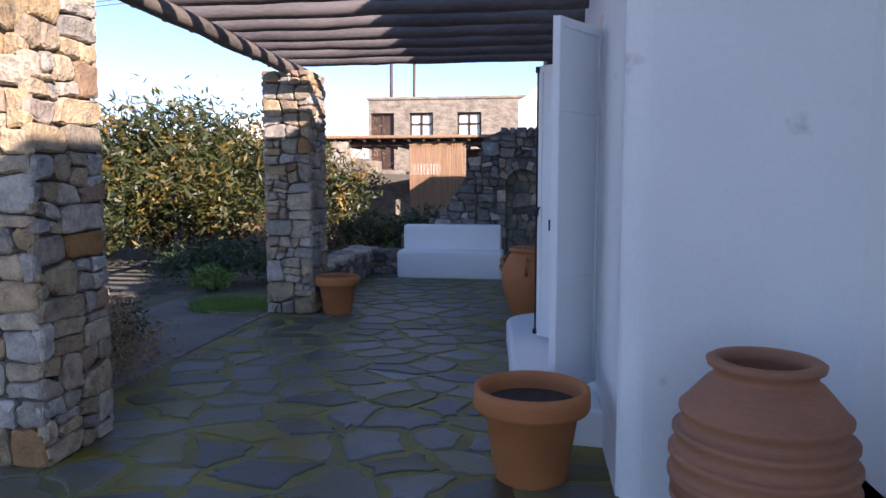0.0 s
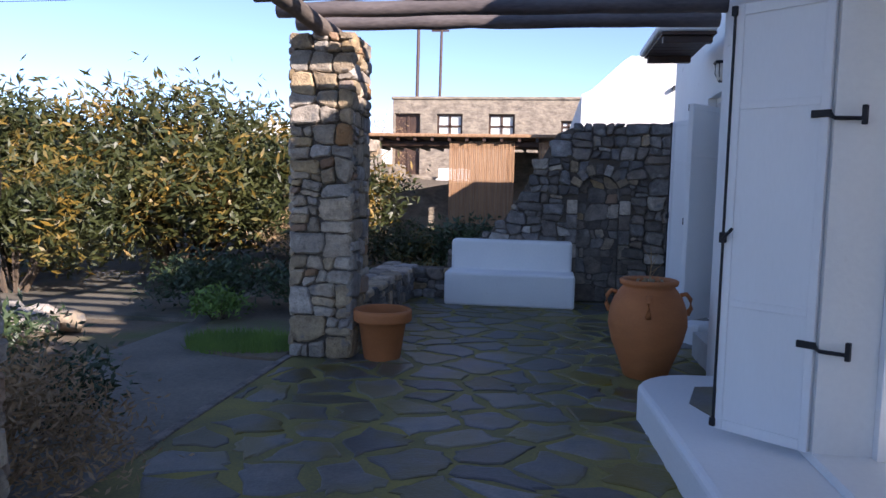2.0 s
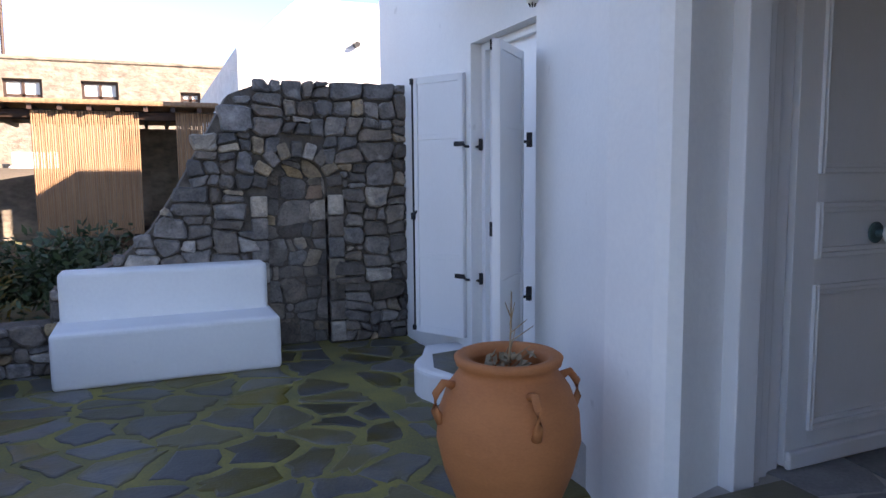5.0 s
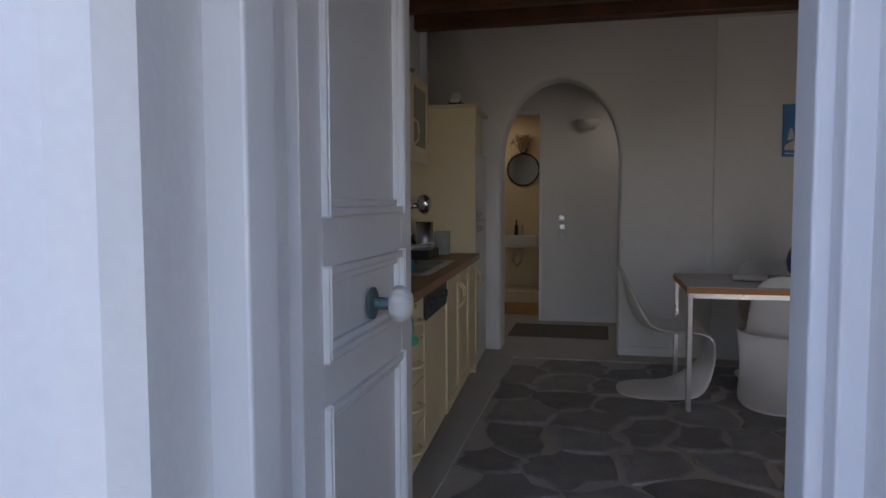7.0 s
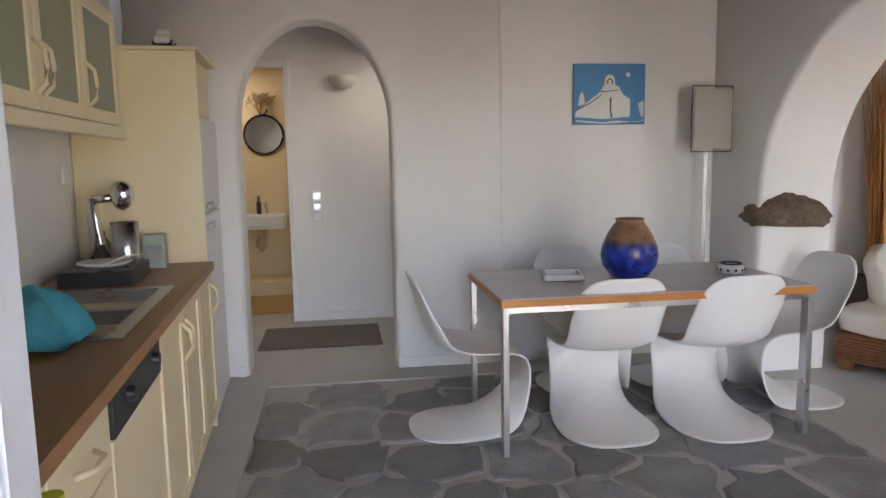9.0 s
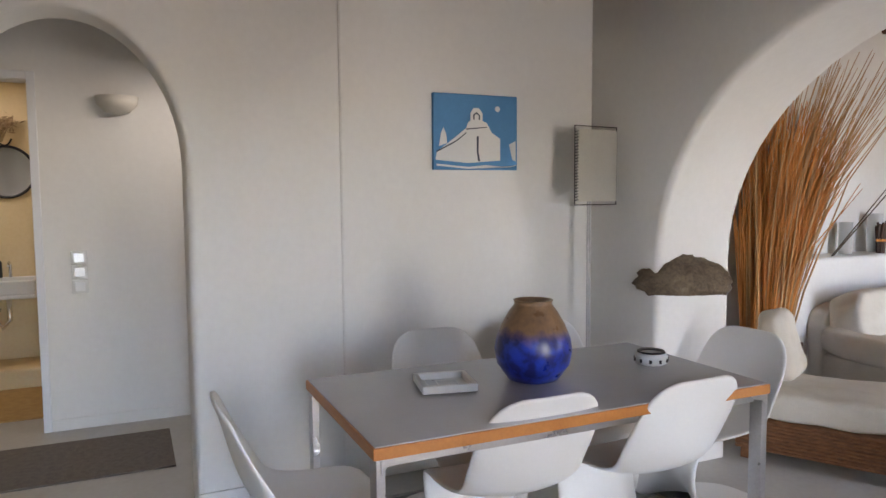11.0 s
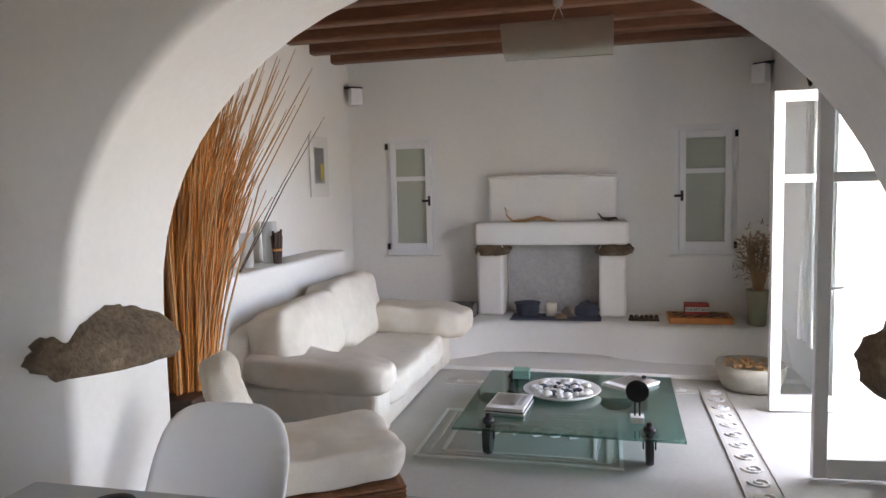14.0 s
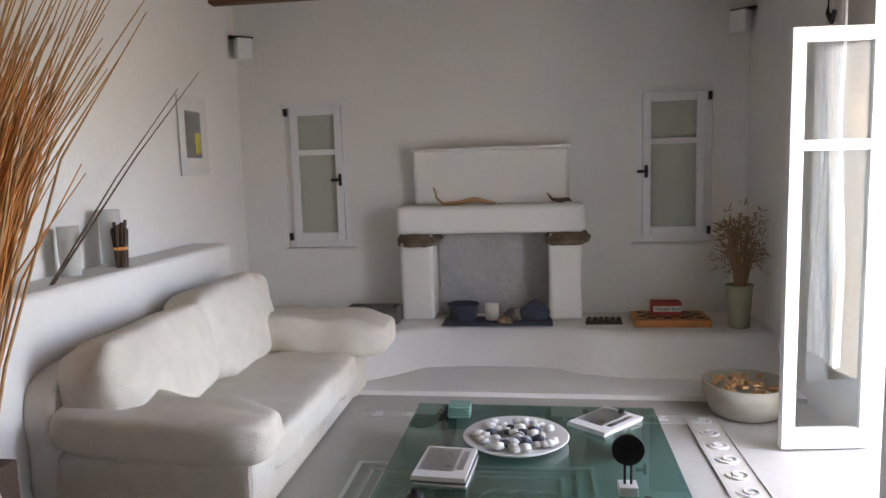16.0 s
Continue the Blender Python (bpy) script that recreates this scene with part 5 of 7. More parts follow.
for k, (a, b) in enumerate(((3.88, 4.341), (4.341, 4.78), (4.78, 5.22))):
    cabinet(a, b, "cream framed kitchen base unit with a bow handle")
t = thing("worktop", (2.54, CF - 0.03, CT - 0.04), "oiled brown wooden kitchen worktop", "worktop")
SX0, SX1, SY0, SY1 = 3.66, 4.48, 8.46, 8.86
bm = B()
xs, ys = (0, SX0 - 2.54, SX1 - 2.54, 2.67), (0, SY0 - CF + 0.03, SY1 - CF + 0.03, 0.63)
top = {(i, j): bm.verts.new((xs[i], ys[j], 0.04)) for i in range(4) for j in range(4)}
low = {(i, j): bm.verts.new((xs[i], ys[j], 0.0)) for i in range(4) for j in range(4)}
solid_cells = [(i, j) for i in range(3) for j in range(3) if (i, j) != (1, 1)]
for i, j in solid_cells:
    ring = [(i, j), (i + 1, j), (i + 1, j + 1), (i, j + 1)]
    bm.faces.new([top[q] for q in ring])
    bm.faces.new([low[q] for q in ring[::-1]])
    for a, b, beyond in zip(ring, ring[1:] + ring[:1], ((i, j - 1), (i + 1, j), (i, j + 1), (i - 1, j))):
        if beyond not in solid_cells:
            bm.faces.new((low[a], low[b], top[b], top[a]))
part("board", bm, WORKTOP, t)
t = thing("kitchen_sink", (SX0, SY0, CT), "stainless steel double sink set in the worktop", "sink")
w, d = SX1 - SX0, SY1 - SY0
part("rim", boxes((-0.02, -0.02, 0, w + 0.02, 0.03, 0.006), (-0.02, d - 0.03, 0, w + 0.02, d + 0.02, 0.006), (-0.02, 0.03, 0, 0.03, d - 0.03, 0.006), (w - 0.03, 0.03, 0, w + 0.02, d - 0.03, 0.006), (w / 2 - 0.025, 0.03, 0, w / 2 + 0.025, d - 0.03, 0.006), bevel=0.002), STEEL, t)
for a, b in ((0.03, w / 2 - 0.025), (w / 2 + 0.025, w - 0.03)):
    bm = boxes((a, 0.03, -0.16, b, d - 0.03, -0.155), (a, 0.028, -0.16, b, 0.03, 0.0), (a, d - 0.03, -0.16, b, d - 0.028, 0.0), (a - 0.002, 0.03, -0.16, a, d - 0.03, 0.0), (b, 0.03, -0.16, b + 0.002, d - 0.03, 0.0))
    bowl = part("bowl", bm, STEEL, t)
    part("drain", lathe(B(), [(0.035, -0.155), (0.035, -0.15), (0.01, -0.152)], 18, ((a + b) / 2, d / 2, 0)), BLACK, bowl)
t = thing("dish_rack", (4.58, 8.62, CT), "black dish drainer with mugs and cutlery", "dish rack")
part("tray", boxes((0, 0, 0, 0.36, 0.28, 0.012), (0, 0, 0.012, 0.36, 0.01, 0.06), (0, 0.27, 0.012, 0.36, 0.28, 0.06), (0, 0.01, 0.012, 0.01, 0.27, 0.06), (0.35, 0.01, 0.012, 0.36, 0.27, 0.06)), BLACK, t)
part("plate", lathe(B(), [(0.02, 0.0), (0.08, 0.006), (0.11, 0.02), (0.108, 0.024), (0.02, 0.008)], 28, (0.17, 0.14, 0.06)), PIC_WHITE, t, "white plate lying in the rack", smooth=True)
part("wire", boxes(*[(0.03 + 0.04 * k, 0.01, 0.06, 0.033 + 0.04 * k, 0.27, 0.064) for k in range(8)]), STEEL, t)
bm = B()
grid = {}
for i in range(25):
    for j in range(25):
        u, v = -1 + i / 12, -1 + j / 12
        r, a = math.hypot(u, v), math.atan2(v, u)
        fold = 0.5 + 0.5 * math.sin(5 * a + 1.2 + 1.5 * r)
        reach = 0.17 * (0.85 + 0.25 * fold)
        z = 0.155 * max(0.0, 1 - r) ** 0.7 + 0.05 * fold * min(1, r * 1.5) * max(0.0, 1.3 - r) + 0.012
        grid[i, j] = bm.verts.new((3.66 + reach * u, 8.68 + reach * v * 0.9, CT + z + 0.008 * noise.noise(Vector((u * 4, v * 4, 2)))))
for i in range(24):
    for j in range(24):
        bm.faces.new((grid[i, j], grid[i + 1, j], grid[i + 1, j + 1], grid[i, j + 1]))
solid("tea_towel", bm, TURQ, "crumpled turquoise cloth over the sink edge", "cloth", smooth=True)
t = thing("stand_blender", (5.0, 8.76, CT), "chrome stand blender with an egg-shaped motor head", "blender")
part("foot", box(B(), -0.08, -0.08, 0, 0.08, 0.13, 0.03, 0.012, 3), STEEL, t)
bm = prism(B(), [(0.05, 0.03), (0.12, 0.03), (0.115, 0.345), (0.085, 0.345)], "x", -0.035, 0.035)
bmesh.ops.bevel(bm, geom=list(bm.edges), offset=0.008, segments=2, affect="EDGES", profile=0.5)
part("arm", bm, CHROME, t, "tapered polished arm", smooth=True)
part("bridge", rod(B(), (0, 0.10, 0.335), (0, 0.0, 0.345), 0.02, n=14), CHROME, t, smooth=True)
part("head", lathe(B(), [(0.01, 0.285), (0.035, 0.30), (0.052, 0.34), (0.05, 0.385), (0.03, 0.415), (0.004, 0.42)], 28, (0, -0.03, 0)), CHROME, t, smooth=True)
part("jug", lathe(B(), [(0.048, 0.03), (0.052, 0.06), (0.062, 0.23), (0.057, 0.23), (0.046, 0.06), (0.005, 0.05)], 28, (0, -0.03, 0)), STEEL, t, "steel mixing jug", smooth=True)
t = thing("paper_carton", (5.09, 8.62, CT), "grey-green printed carton standing on the worktop", "carton")
part("box", box(B(), -0.035, -0.05, 0, 0.035, 0.05, 0.16, 0.003), mat("grey_green_card", (0.42, 0.46, 0.38)), t)
part("printed_panel", box(B(), -0.0365, -0.035, 0.05, -0.035, 0.035, 0.11), STEEL, t, "dark printed panel")
part("cable", tube(B(), [(-0.12, 0.08, 0.004), (-0.2, 0.02, 0.09), (-0.32, 0.06, 0.10), (-0.42, 0.16, 0.06), (-0.46, 0.2, 0.008)], 0.004, 6), PLASTIC, t, "white power cable lying over the rack")
for k, (x, h, m) in enumerate(((5.12, 0.18, FROST), (4.88, 0.14, BLACK))):
    solid("bottle", lathe(B(), [(0.032, 0), (0.034, h * 0.7), (0.014, h * 0.85), (0.014, h), (0.003, h)], 20, (x, 8.86 - 0.06 * k, CT)), m, "small bottle on the kitchen worktop", "bottle", smooth=True, group="worktop bottles")
solid("wall_socket", box(B(), 5.06, 8.985, 1.50, 5.14, 8.999, 1.59, 0.004), WHITE_PAINT, "white plastic wall socket over the worktop", "socket")
# tall housing with fridge
t = thing("fridge_housing", (5.22, 8.40, FLOOR), "tall cream panelled housing round the fridge", "cabinet")
part("side_panel", box(B(), 0.0, 0.0, 0, 0.025, 0.595, 1.91, 0.003), CREAM, t)
part("top_panel", box(B(), -0.005, -0.012, 1.912, 0.74, 0.595, 1.93, 0.003), CREAM, t)
part("filler_door", box(B(), 0.03, 0.03, 1.62, 0.70, 0.05, 1.905, 0.004), CREAM, t)
t = thing("fridge", (5.255, 8.41, FLOOR), "tall white fridge freezer with bar handles", "fridge")
part("body", box(B(), 0, 0.04, 0.02, 0.66, 0.58, 1.60, 0.01), PLASTIC, t)
d = part("lower_door", box(B(), 0, -0.01, 0.03, 0.66, 0.035, 1.10, 0.012), PLASTIC, t)
part("handle", box(B(), 0.02, -0.035, 1.02, 0.2, -0.01, 1.06, 0.008), STEEL, d)
d = part("upper_door", box(B(), 0, -0.01, 1.11, 0.66, 0.035, 1.60, 0.012), PLASTIC, t)
part("handle", box(B(), 0.02, -0.035, 1.13, 0.2, -0.01, 1.16, 0.008), STEEL, d)
t = thing("toy_car_ornament", (5.36, 8.56, FLOOR + 1.93), "small pale ornament on top of the housing", "ornament")
part("body", box(B(), -0.09, -0.04, 0.02, 0.09, 0.04, 0.06, 0.015), PIC_WHITE, t)
part("cabin", box(B(), -0.045, -0.035, 0.06, 0.05, 0.035, 0.10, 0.015), PIC_WHITE, t)
for sx in (-0.055, 0.055):
    part("wheel", rod(B(), (sx, -0.045, 0.022), (sx, 0.045, 0.022), 0.022, n=14), BLACK, t)
# upper units
for k, (a, b) in enumerate(((3.39, 3.84), (3.84, 4.29), (4.29, 4.79))):
    t = thing("wall_cabinet", (a, 8.66, 1.74), "cream wall cabinet with a frosted glass door", "cabinet", "kitchen wall units")
    w, h = b - a, 0.47
    part("body", boxes((0.002, 0.33, 0, w - 0.002, 0.338, h), (0.002, 0.02, 0, 0.018, 0.33, h), (w - 0.018, 0.02, 0, w - 0.002, 0.33, h), (0.018, 0.02, 0, w - 0.018, 0.33, 0.018), (0.018, 0.02, h - 0.018, w - 0.018, 0.33, h)), CREAM, t)
    s = 0.055
    d = part("door", boxes((0.004, 0, 0.004, s, 0.02, h), (w - s, 0, 0.004, w - 0.004, 0.02, h), (s, 0, 0.004, w - s, 0.02, s), (s, 0, h - s, w - s, 0.02, h), bevel=0.003), CREAM, t)
    part("pane", box(B(), s, 0.008, s, w - s, 0.012, h - s), FROST, d, "frosted green-grey pane")
    x = 0.03 if k else w - 0.03
    part("handle", tube(B(), [(x, 0, 0.05), (x, -0.03, 0.08), (x, -0.035, 0.13), (x, -0.03, 0.18), (x, 0, 0.21)], 0.007, 8), CREAM, d, "cream bow handle", smooth=True)
    part("cornice", box(B(), -0.002, -0.015, -0.05, w + 0.002, 0.02, 0.0, 0.006), CREAM, t)
solid("glass_dish", lathe(B(), [(0.03, 0), (0.05, 0.01), (0.09, 0.08), (0.085, 0.08), (0.04, 0.015), (0.005, 0.012)], 28, (4.62, 8.80, 2.21)), FROST, "smoky glass dish on the wall cabinet", "dish", smooth=True)
solid("dark_bowl", lathe(B(), [(0.03, 0), (0.06, 0.01), (0.12, 0.11), (0.115, 0.11), (0.05, 0.02), (0.005, 0.016)], 28, (4.28, 8.82, 2.21)), BLACK, "dark bowl on the wall cabinet", "bowl", smooth=True)

# the whole run stands three degrees out of square, with its wall
KITCHEN_TURN = Matrix.Translation((5.2, 8.38, 0)) @ Matrix.Rotation(radians(3.2), 4, "Z") @ Matrix.Translation((-5.2, -8.38, 0))
for ob in set(bpy.data.objects) - before_kitchen:
    if ob.parent is None:
        ob.matrix_world = KITCHEN_TURN @ ob.matrix_world

# ---- hall and bathroom ----
solid("door_mat", box(B(), 6.65, 7.45, FLOOR, 7.30, 8.36, FLOOR + 0.012, 0.004), MAT_RUG, "grey-brown woven floor mat", "mat")
t = thing("switch_column", (7.58, 7.92, 1.16), "column of white light switches over a socket", "switch")
for k in range(3):
    sw = part("plate", box(B(), -0.012, -0.045, -0.09 + 0.09 * k, 0, 0.045, -0.005 + 0.09 * k, 0.003), PIC_WHITE, t)
    part("rocker", box(B(), -0.018, -0.028, -0.075 + 0.09 * k, -0.012, 0.028, -0.02 + 0.09 * k, 0.002), STEEL if k else WHITE_PAINT, sw)
t = thing("wall_uplighter", (7.58, 7.67, 2.265), "plaster half-bowl wall light, unlit", "lamp")
bm = lathe(B(), [(0.01, -0.09), (0.07, -0.075), (0.115, -0.03), (0.125, 0.02), (0.11, 0.02), (0.06, -0.05), (0.01, -0.06)], 28, close=False)
bmesh.ops.bisect_plane(bm, geom=list(bm.verts) + list(bm.edges) + list(bm.faces), plane_co=(0, 0, 0), plane_no=(1, 0, 0), clear_outer=True)
part("bowl", bm, SHADE, t, smooth=True)
door_case("door_5", 7.56, 7.74, 8.11, 8.99, FLOOR, 2.41, "white bathroom door frame", 0.045)
t = thing("round_mirror", (9.19, 8.50, 1.87), "round mirror in a black iron ring with scrolls", "mirror")
bm = lathe(B(), [(0.19, 0), (0.19, 0.004), (0.005, 0.0045)], 40)
bmesh.ops.rotate(bm, verts=bm.verts, cent=(0, 0, 0), matrix=Matrix.Rotation(radians(-90), 3, "Y"))
part("mirror_glass", bm, MIRROR, t)
ring = [(-0.008, 0.2 * math.cos(a * 0.1745), 0.2 * math.sin(a * 0.1745)) for a in range(37)]
bm = tube(B(), ring, 0.011, 8)
tube(bm, [(-0.008, -0.05, 0.26), (-0.008, -0.03, 0.22), (-0.008, 0, 0.205), (-0.008, 0.03, 0.22), (-0.008, 0.05, 0.26)], 0.007, 6)
part("ring", bm, IRON, t, "twisted black iron ring", smooth=True)
leafy("dried_bouquet", (9.1, 8.52, 2.13), (0.1, 0.12, 0.18), 260, (0.05, 0.006), DRY, 31, "dried bouquet hung over the mirror", "bouquet", 4, wood=DRY)
t = thing("wash_basin", (9.19, 8.50, 0.90), "square white wash basin on the wall", "basin")
part("bowl", boxes((-0.36, -0.20, 0, 0, 0.20, 0.03), (-0.36, -0.20, 0.03, -0.33, 0.20, 0.14), (-0.03, -0.20, 0.03, 0, 0.20, 0.14), (-0.33, -0.20, 0.03, -0.03, -0.17, 0.14), (-0.33, 0.17, 0.03, -0.03, 0.20, 0.14), bevel=0.01), PLASTIC, t)
part("trap", tube(B(), [(-0.2, 0, 0), (-0.2, 0, -0.18), (-0.2, 0.05, -0.24), (-0.2, 0.1, -0.18), (-0.1, 0.1, -0.12), (0, 0.1, -0.12)], 0.018, 10), CHROME, t, "chrome bottle trap", smooth=True)
part("tap", tube(B(), [(-0.06, 0, 0.14), (-0.06, 0, 0.24), (-0.1, 0, 0.26), (-0.16, 0, 0.24)], 0.012, 8), CHROME, t, smooth=True)
part("bottle", lathe(B(), [(0.025, 0.14), (0.025, 0.26), (0.01, 0.28), (0.01, 0.33), (0.003, 0.33)], 16, (-0.05, 0.08, 0)), BLACK, t, "dark soap bottle")
solid("bath_rug", box(B(), 7.9, 8.05, FLOOR, 9.0, 8.95, FLOOR + 0.012, 0.004), mat("ochre_rug", (0.5, 0.33, 0.14), (0.4, 0.25, 0.1), 0.95, 20, 150, 0.5), "ochre woven bath rug on the floor", "rug")
solid("bath_step", box(B(), 8.75, 7.6, FLOOR, 9.2, 9.0, FLOOR + 0.16, 0.02), BATH_WALL, "warm plastered step in the bathroom", "step", "structure")

# ---- dining ----
TZ = FLOOR + 0.735


def panton(name, label):
    """One-piece cantilever chair swept along its side profile, facing +y."""
    prof = [(-0.30, 0.838, 0.09), (-0.293, 0.825, 0.155), (-0.275, 0.785, 0.208), (-0.255, 0.70, 0.235), (-0.235, 0.62, 0.24), (-0.21, 0.55, 0.24), (-0.175, 0.475, 0.238), (-0.12, 0.43, 0.24), (-0.03, 0.412, 0.245), (0.09, 0.41, 0.247), (0.20, 0.418, 0.24), (0.265, 0.41, 0.225),
            (0.292, 0.375, 0.21), (0.288, 0.32, 0.20), (0.255, 0.25, 0.20), (0.20, 0.18, 0.21), (0.12, 0.115, 0.23), (0.02, 0.06, 0.25), (-0.10, 0.024, 0.26), (-0.21, 0.008, 0.25), (-0.275, 0.003, 0.20), (-0.30, 0.002, 0.12)]
    bow = [0.005, 0.01, 0.018, 0.03, 0.045, 0.055, 0.06, 0.05, 0.035, 0.025, 0.02, 0.01, -0.03, -0.06, -0.075, -0.08, -0.075, -0.06, -0.04, -0.015, -0.004, 0.0]
    skirt = [(0.298, 0.36), (0.30, 0.27), (0.29, 0.17), (0.265, 0.07), (0.22, 0.01), (0.10, 0.004), (-0.03, 0.003), (-0.14, 0.002), (-0.23, 0.002), (-0.285, 0.002)]
    n = 14
    bm = B()
    rows = []
    for i, (y, z, w) in enumerate(prof):
        a, b = prof[max(i - 1, 0)], prof[min(i + 1, len(prof) - 1)]
        tx = Vector((0, b[0] - a[0], b[1] - a[1])).normalized()
        nrm = Vector((0, -tx.z, tx.y))
        row = []
        for k in range(n + 1):
            u = -1 + 2 * k / n
            p = Vector((u * w, y, z)) + nrm * max(0.0, bow[i]) * abs(u) ** 2.4
            if i >= 12:
                # the skirt: its sides fall to the floor under the front of the seat
                p = p.lerp(Vector((u * w, *skirt[i - 12])), abs(u) ** 2.2)
            if 4 <= i <= 6:
                p += nrm * 0.012 * abs(u) ** 6
            p.z = max(p.z, 0.002)
            row.append(bm.verts.new(p))
        rows.append(row)
    for p, q in zip(rows, rows[1:]):
        for k in range(n):
            bm.faces.new((p[k], p[k + 1], q[k + 1], q[k]))
    bmesh.ops.recalc_face_normals(bm, faces=bm.faces)
    bmesh.ops.solidify(bm, geom=list(bm.faces), thickness=0.016)
    bmesh.ops.smooth_vert(bm, verts=bm.verts, factor=0.25, use_axis_x=True, use_axis_y=True, use_axis_z=True)
    zmin = min(v.co.z for v in bm.verts)
    bmesh.ops.translate(bm, verts=bm.verts, vec=(0, 0, -zmin))
    bmesh.ops.scale(bm, verts=bm.verts, vec=(1.0, 0.97, 0.945))
    ob = solid(name, bm, PLASTIC, label, "chair", "", True, "chairs round the table")
    sub = ob.modifiers.new("round", "SUBSURF")
    sub.levels = sub.render_levels = 1
    return ob


chair = panton("dining_chair", "white moulded one-piece plastic cantilever chair")
chair.matrix_world = pose(4.84, 6.44, FLOOR, 0, 0, -90)
for x, y, rz in ((4.79, 5.87, -88), (4.99, 7.13, 180), (5.48, 6.34, 90), (5.48, 5.75, 90), (5.06, 5.28, 3)):
    copy_thing(chair, pose(x, y, FLOOR, 0, 0, rz))
t = thing("dining_table", (4.55, 5.50, FLOOR), "pale grey dining table with an orange edge and steel legs", "table")
part("tabletop", box(B(), 0, 0, 0.70, 0.81, 1.535, 0.735, 0.002), ORANGE, t, "orange wooden edge of the tabletop")
part("surface", box(B(), 0.006, 0.006, 0.735, 0.804, 1.529, 0.7385, 0.001), GREY_TOP, t, "pale grey laminate surface")
part("apron", boxes((0.03, 0.05, 0.668, 0.05, 1.485, 0.70), (0.76, 0.05, 0.668, 0.78, 1.485, 0.70)), STEEL, t)
for x in (0.032, 0.778):
    for y in (0.022, 1.513):
        leg = part("leg", box(B(), x - 0.028, y - 0.014, 0, x + 0.028, y + 0.014, 0.698, 0.002), STEEL, t)
        sg = 1 if y < 0.5 else -1
        part("corner_plate", prism(B(), [(y, 0.70), (y + sg * 0.075, 0.70), (y + sg * 0.06, 0.688), (y + sg * 0.02, 0.68), (y, 0.66)], "x", x - 0.0335, x - 0.0285), STEEL, leg)
# vase
t = thing("vase", (4.97, 6.26, TZ + 0.004), "large cobalt blue glazed vase with a sandy brown neck", "vase")
prof = [(0.07, 0), (0.10, 0.01), (0.145, 0.07), (0.155, 0.125), (0.148, 0.17)]
prof2 = [(0.148, 0.17), (0.125, 0.225), (0.095, 0.275), (0.075, 0.30), (0.074, 0.31), (0.08, 0.318), (0.072, 0.318), (0.066, 0.30), (0.1, 0.25), (0.12, 0.2)]
m = mat("blue_to_sand_glaze", (0.30, 0.17, 0.085), (0.17, 0.10, 0.06), 0.3, 10, 60, 0.1)
nt = m.node_tree
p = nt.nodes["Principled BSDF"]
old = p.inputs["Base Color"].links[0].from_socket
tc = nt.nodes.new("ShaderNodeTexCoord")
sep = nt.nodes.new("ShaderNodeSeparateXYZ")
nz = nt.nodes.new("ShaderNodeTexNoise")
nz.inputs["Scale"].default_value, nz.inputs["Detail"].default_value = 18, 6
mul = nt.nodes.new("ShaderNodeMath")
mul.operation, mul.inputs[1].default_value = "MULTIPLY_ADD", 0.10
rmp = nt.nodes.new("ShaderNodeValToRGB")
rmp.color_ramp.elements[0].position, rmp.color_ramp.elements[1].position = 0.215, 0.255
mixc = nt.nodes.new("ShaderNodeMix")
mixc.data_type = "RGBA"
blue = nt.nodes.new("ShaderNodeValToRGB")
blue.color_ramp.elements[0].position, blue.color_ramp.elements[1].position = 0.42, 0.6
blue.color_ramp.elements[0].color, blue.color_ramp.elements[1].color = (0.008, 0.014, 0.13, 1), (0.012, 0.05, 0.42, 1)
lk = nt.links
lk.new(tc.outputs["Object"], sep.inputs[0])
lk.new(tc.outputs["Object"], nz.inputs["Vector"])
lk.new(nz.outputs["Fac"], mul.inputs[0])
lk.new(sep.outputs["Z"], mul.inputs[2])
lk.new(mul.outputs[0], rmp.inputs["Fac"])
lk.new(nz.outputs["Fac"], blue.inputs["Fac"])
lk.new(rmp.outputs["Color"], mixc.inputs[0])
lk.new(blue.outputs["Color"], mixc.inputs[6])
lk.new(old, mixc.inputs[7])
lk.new(mixc.outputs[2], p.inputs["Base Color"])
part("body", lathe(B(), [(r * 0.94, z * 0.965) for r, z in prof + prof2[1:]], 56), m, t, smooth=True)
t = thing("ashtray", (4.975, 5.69, TZ + 0.004), "round white ceramic ashtray with dark rim and marks", "ashtray")
part("bowl", lathe(B(), [(0.05, 0), (0.065, 0.008), (0.066, 0.035), (0.058, 0.048), (0.05, 0.045), (0.045, 0.02), (0.005, 0.016)], 36), PIC_WHITE, t, smooth=True)
part("rim", lathe(B(), [(0.045, 0.046), (0.058, 0.050), (0.054, 0.056), (0.042, 0.05)], 36, close=False), BLACK, t, "dark metal rim", smooth=True)
part("mark", boxes(*[(0.066 * math.cos(a) - 0.004, 0.066 * math.sin(a) - 0.004, 0.014, 0.066 * math.cos(a) + 0.004, 0.066 * math.sin(a) + 0.004, 0.028) for a in (0.6 * k for k in range(11))]), BLACK, t, "small dark marks")
t = thing("square_tray", (5.03, 6.60, TZ + 0.004), "square white dish with grey drawing and rim lettering", "tray", "", -12)
part("base", box(B(), -0.085, -0.085, 0, 0.085, 0.085, 0.008, 0.002), PIC_WHITE, t)
for a in range(4):
    bm = box(B(), -0.10, 0.083, 0.004, 0.10, 0.10, 0.032, 0.003)
    bmesh.ops.rotate(bm, verts=bm.verts, cent=(0, 0, 0), matrix=Matrix.Rotation(math.pi / 2 * a, 3, "Z"))
    part("rim", bm, PIC_WHITE, t)
